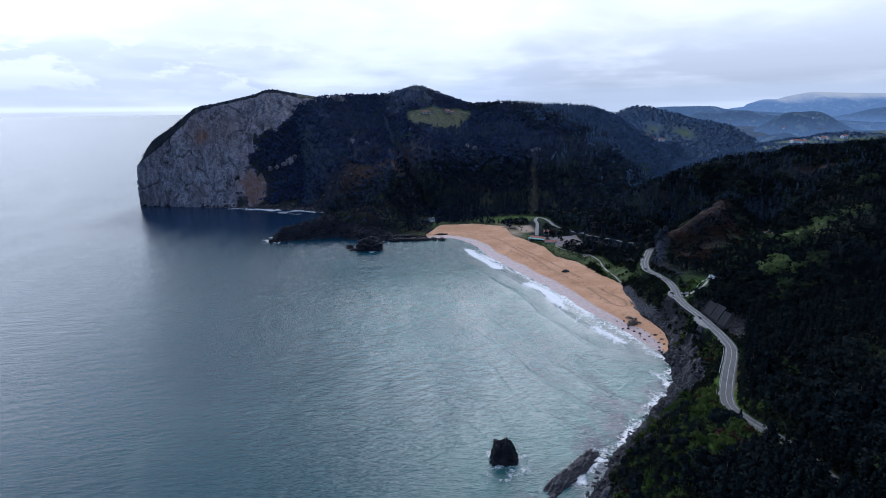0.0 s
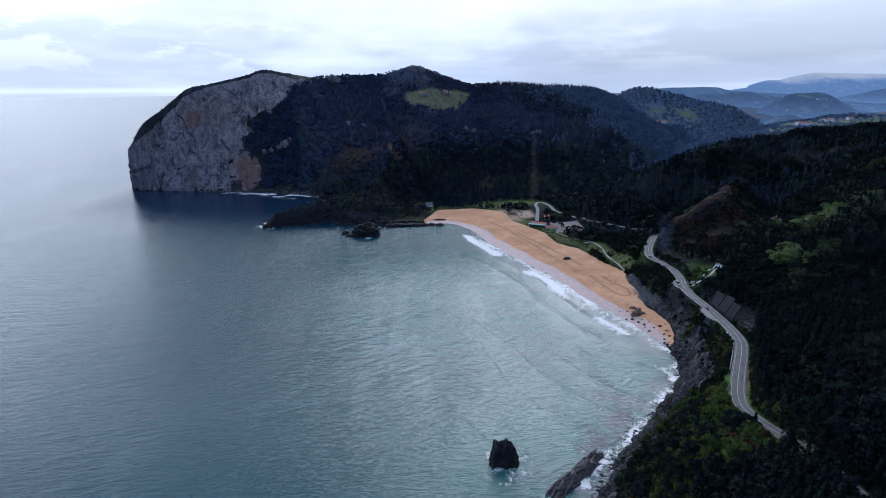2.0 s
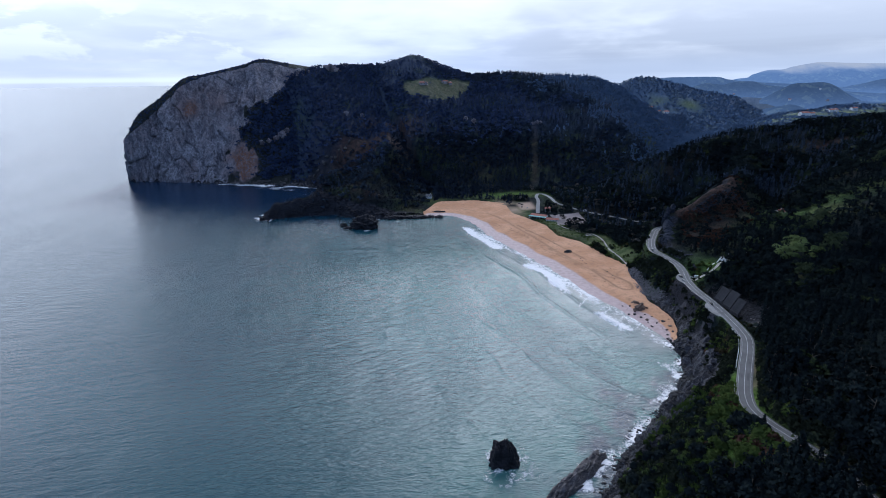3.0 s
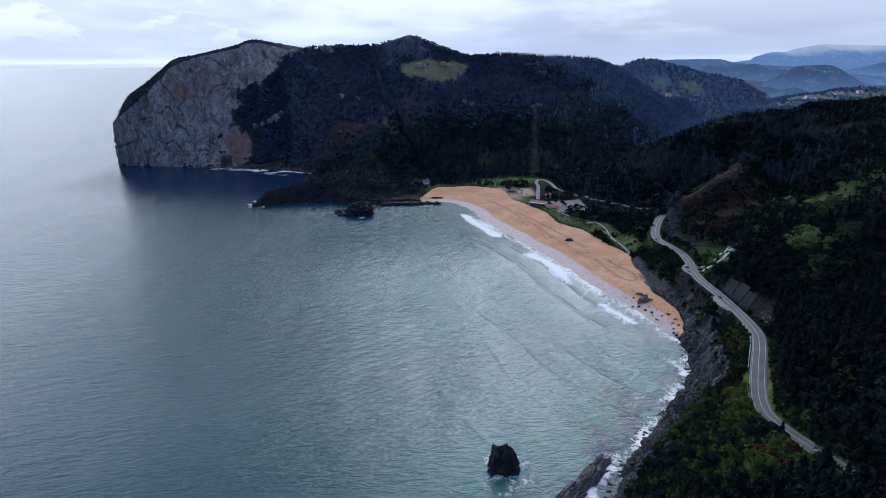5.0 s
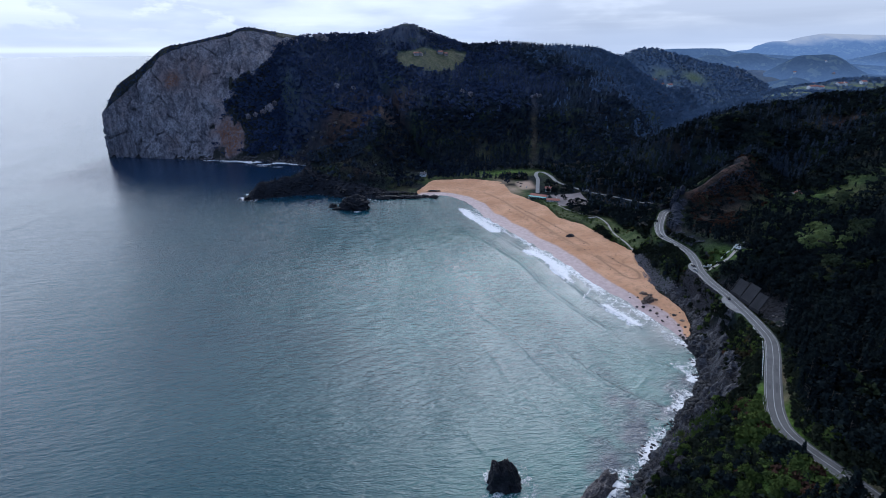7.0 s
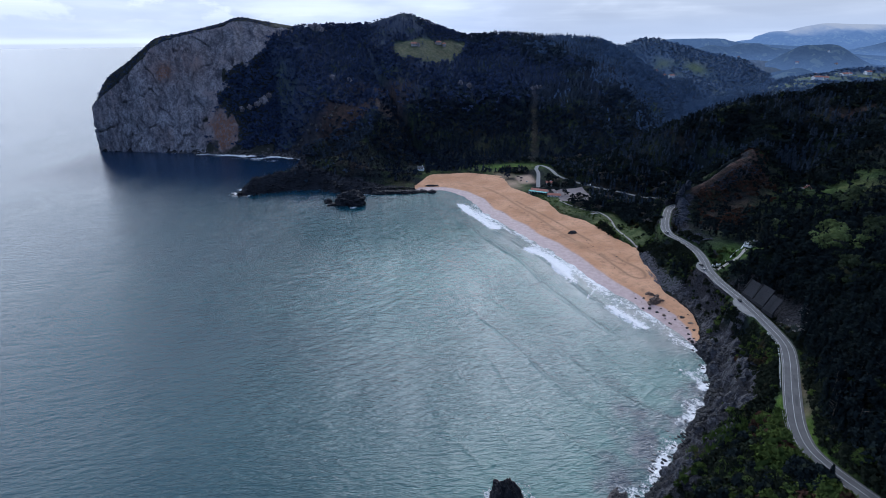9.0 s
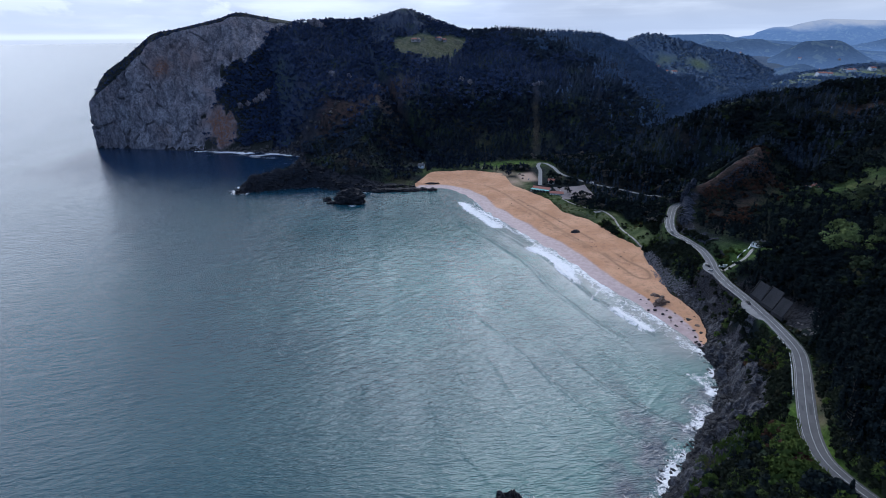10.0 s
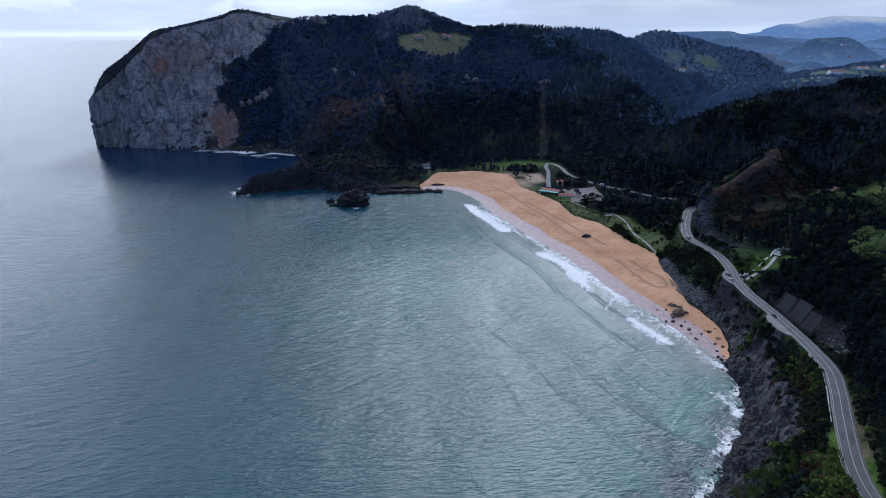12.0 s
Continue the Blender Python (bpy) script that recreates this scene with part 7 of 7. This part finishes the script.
    for k, (px, py, tl) in enumerate(((184, 722, 6.5), (191, 712, 8), (170, 744, 5), (195, 692, 7), (202, 694, 8), (209, 686, 8.5), (215, 682, 8), (201, 682, 7), (207, 698, 7), (192, 704, 6.5), (220, 676, 8))):
        ob = thing("tree", pose(px, py, ground_at(px, py), 0, 0, k * 50), "dark tree with a bare trunk beside the forecourt", "tree", "trees by the forecourt")
        part("trunk", trunk_bm(tl * 0.7, 0.16, k), BARK, ob)
        v, f, q = broad_crown(200, rng, 0.08)
        c = new("crown", mesh_of("crown", v * tl, f, PINE, False, puff=q))
        c.parent = ob
    # the cape and the hills beyond
    x, y = scatter(-286, 700, 790, 1450, 6.4)
    ok, h, dr, db = plant_masks(x, y)
    ok &= ~lawns(x, y) & ~((y < 900) & (x > 215)) & (h > 5)
    front = (x < 20) & (y < 900)
    gully = fbm(x / 60, y / 110, 121, 3)
    ok &= ~(front & (rng.random(len(x)) < 0.75)) & ~((gully > 0.6) & (rng.random(len(x)) < 0.6))
    ok &= ~((np.abs(x - 212 - (y - 1000) * 0.19) < 5.5) & (y < 1150))
    ok &= ~(rng.random(len(x)) < 0.7 * open_slope(x, y))
    ok &= (line_field(x, y, VALLEY_LINE[::2])[0] > 13) | (y > 890)
    for ox, oy, r in CAPE_OUTCROPS:
        ok &= np.hypot(x - ox, (y - oy) * 0.6) > r * 1.1
    ok &= line_field(x, y, [(-218, 1008), (-136, 1026)])[0] > 9
    x, y, h = x[ok], y[ok], h[ok]
    h = h - set_back(x, y)
    tall = rng.uniform(6, 11, len(x)) * (1 - 0.6 * np.exp(-((x + 25) / 70) ** 2 - ((y - 1400) / 60) ** 2))
    leafy = vnoise(x / 70, y / 70, 17) + 0.2 * rng.normal(size=len(x)) > 0.45
    # inward picks the foliage copy with more or less haze painted in
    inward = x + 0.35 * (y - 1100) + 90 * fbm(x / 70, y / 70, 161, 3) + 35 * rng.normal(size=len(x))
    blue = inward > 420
    # foot takes the foliage copy with cloud shade painted in
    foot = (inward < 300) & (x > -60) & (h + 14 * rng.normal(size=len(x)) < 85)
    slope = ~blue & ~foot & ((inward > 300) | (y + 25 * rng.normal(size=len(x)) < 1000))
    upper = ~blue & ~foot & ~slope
    for t, protos, mat, name, label in ((leafy & upper, broad_far, CAPE_HAZE_LEAF, "cape_wood", "dark mixed wood on the steep cape"), (~leafy & upper, pines_far, CAPE_HAZE_LEAF, "cape_pines", "dark pine wood covering the cape"),
                                        (slope & leafy, broad_far, EAST_HAZE_LEAF, "slope_wood", "dark scrubby wood on the cape's lower slope"), (slope & ~leafy, pines_far, EAST_HAZE_LEAF, "slope_pines", "dark pines on the cape's lower slope"),
                                        (foot & leafy, broad_far, FOOT_SHADE_LEAF, "foot_wood", "near-black broadleaf wood behind the beach, cloud shade in its colour"), (foot & ~leafy, pines_far, FOOT_SHADE_LEAF, "foot_pines", "near-black pine plantation behind the beach, cloud shade in its colour"),
                                        (leafy & blue, broad_far, FAR_HAZE_LEAF, "valley_side_wood", "hazy blue-green wood on the valley side of the cape"), (~leafy & blue, pines_far, FAR_HAZE_LEAF, "valley_side_pines", "hazy blue-green pines on the valley side of the cape")):
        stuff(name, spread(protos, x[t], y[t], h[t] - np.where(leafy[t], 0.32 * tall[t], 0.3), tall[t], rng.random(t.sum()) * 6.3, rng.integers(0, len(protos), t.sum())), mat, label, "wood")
    pick = np.where(rng.random(len(CLIFF_GREEN)) < 0.27 * CLIFF_GREEN ** 2)[0]
    p = CLIFF_POINTS[pick]
    p = p[p[:, 2] > 11 + 8 * fbm(p[:, 0] / 25, p[:, 2] / 25, 145, 2)]
    grid = CLIFF_POINTS.reshape(300, 190, 3)
    for s, v, r in CLIFF_OUTCROPS:
        o = grid[int(s * 299), int(v * 168)]
        p = p[np.hypot(p[:, 0] - o[0], p[:, 2] - o[2]) > r * 1.15]
    p = p + rng.normal(0, 1.8, p.shape) * (1, 0.4, 1)
    stuff("cliff_trees", spread(broad_far, p[:, 0], p[:, 1], p[:, 2] - 2.5, rng.uniform(3.5, 8, len(p)), rng.random(len(p)) * 6.3, rng.integers(0, 5, len(p))), CAPE_HAZE_LEAF, "dark holm oaks growing over the cliff's flank", "wood")
    p = CLIFF_POINTS[np.where(CLIFF_BENCH & (rng.random(len(CLIFF_BENCH)) < 0.15))[0]]
    p = p + rng.normal(0, 1.2, p.shape) * (1, 1, 0.1)
    bushes = [bush_crown(22, rng, 0.45) for _ in range(4)]
    stuff("brow_scrub", spread(bushes, p[:, 0], p[:, 1], p[:, 2] - 0.8, rng.uniform(1.0, 2.6, len(p)), rng.random(len(p)) * 6.3, rng.integers(0, 4, len(p))), CAPE_HAZE_LEAF, "low dark scrub along the brow of the cliff", "scrub")
    broad_small = [broad_crown(22, rng, 0.21, 5) for _ in range(5)]
    x, y = scatter(300, 1800, 1050, 1800, 9.6)
    slope = (x > 440) & (x < 1150) & (y > 1060) & (y < 1730) & (x > 440 + 0.6 * np.maximum(0, 1300 - y))
    flat = (x > 800) & (x < 1700) & (y > 1180) & (y < 1620)
    ok = inside(x, y, LAND) & (slope | flat)
    open_land = step(0.1, 0.5, fbm(x / 160, y / 160, 41, 3)) * step(880, 1150, x)
    fields = np.maximum.reduce([np.exp(-((x - cx) / rx) ** 2 - ((y - cy) / ry) ** 2) for cx, cy, rx, ry in HILL_FIELDS])
    ok &= (rng.random(len(x)) > np.maximum(open_land * 0.9, 1.6 * fields)) & (x < 0.92 * y + 100)
    x, y = x[ok], y[ok]
    h = height(x, y)
    stuff("hill_wood", spread(broad_small, x, y, h - 3.2, rng.uniform(6, 9.5, len(x)), rng.random(len(x)) * 6.3, rng.integers(0, 5, len(x))), FAR_HAZE_LEAF, "woods scattered over the inland hills", "wood")


def near_thicket(rng, protos):
    """Tall pines closing over the road's near end."""
    gx, gy = np.meshgrid(np.arange(112, 200, 2.35), np.arange(116, 198, 2.35))
    x, y = gx.ravel() + rng.uniform(-1.4, 1.4, gx.size), gy.ravel() + rng.uniform(-1.4, 1.4, gx.size)
    d = line_field(x, y, ROAD_LINE[::2])[0]
    ok = (d > 5.3) & (x > 122) & ((x > 153) | (y < 200)) & ((x < 158) | (d < 30)) & (rng.random(len(x)) < 0.8)
    # and those that line its inner side further on
    line = smooth_line([p[:2] for p in ROAD], 0.7)
    line = line[(line[:, 1] > 190) & (line[:, 1] < 330)]
    way = np.gradient(line, axis=0)
    way /= np.linalg.norm(way, axis=1)[:, None]
    off = -rng.uniform(7.8, 17.0, len(line))
    x, y = np.append(x[ok], line[:, 0] + way[:, 1] * off), np.append(y[ok], line[:, 1] - way[:, 0] * off)
    tall = rng.uniform(11, 16, len(x)) * (1 - 0.35 * step(186, 200, y))
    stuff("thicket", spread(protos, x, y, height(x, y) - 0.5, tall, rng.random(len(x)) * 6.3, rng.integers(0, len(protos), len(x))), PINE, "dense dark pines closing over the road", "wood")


def headland_scrub(rng, protos):
    gx, gy = np.meshgrid(np.arange(-215, 40, 4.2), np.arange(770, 1000, 4.2))
    x, y = gx.ravel() + rng.uniform(-2, 2, gx.size), gy.ravel() + rng.uniform(-2, 2, gx.size)
    h = height(x, y)
    sd = coast_distance(x, y)
    db = line_field(x, y, BEACH_AREA + BEACH_AREA[:1])[0]
    ok = inside(x, y, LAND) & ~inside(x, y, BEACH_AREA) & (db > 6) & (h > 6) & (sd > 10 + 6 * fbm(x / 20, y / 20, 141, 3)) & (rng.random(len(x)) < 0.85)
    x, y, h = x[ok], y[ok], h[ok]
    stuff("headland_scrub", spread(protos, x, y, h - 0.3, rng.uniform(1.0, 2.4, len(x)), rng.random(len(x)) * 6.3, rng.integers(0, len(protos), len(x))), HEADLAND_LEAF, "dark low scrub covering the headland", "scrub")


def build_far_houses():
    for x, y, turn, w in ((5, 1254, 10, 11), (14, 1258, 80, 7), (58, 1304, -15, 13), (70, 1306, 20, 8)):
        house(x, y, turn, w, 8, 3.6, 2.4, "pale farmhouse with a red roof on the hill meadow", walls=PLASTER, group="farmhouses on the meadow")
    house(12, 858, -10, 9, 6, 2.8, 2.2, "white cottage at the foot of the headland", z=8.0, tiles=SLATE)
    house(398, 578, 20, 10, 7, 3.6, 1.8, "low stone cottage with a red roof in the clearing", walls=STONE)
    for k, (x, y, z) in enumerate(FAR_SITES):
        house(float(x), float(y), 40 * k, 10, 8, 4.0, 2.4, "tiny pale house on the distant hills", group="houses on the distant hills", walls=PLASTER if k % 2 else None, z=float(z))
    for x, y, turn in ((612, 1500, 10), (628, 1490, 40), (650, 1488, -20), (668, 1478, 15), (640, 1512, 5)):
        house(x, y, turn, 14, 10, 5.8, 2.6, "white village house among fields on the far hill", group="village houses")
    for x, y, turn, w in ((960, 1345, 5, 22), (985, 1352, -10, 12), (1085, 1420, 10, 18), (1105, 1430, 30, 12), (1180, 1460, 0, 14)):
        house(x, y, turn, w, 12, 6.0, 3.0, "large farmhouse with an orange-red roof on the plateau", group="farmhouses on the plateau")


build_roads()
build_rails()
build_walls()
build_restaurant()
build_cars()
build_lawn()
build_boardwalk()
build_rocks()
build_boulders()
build_far_houses()
build_woods()
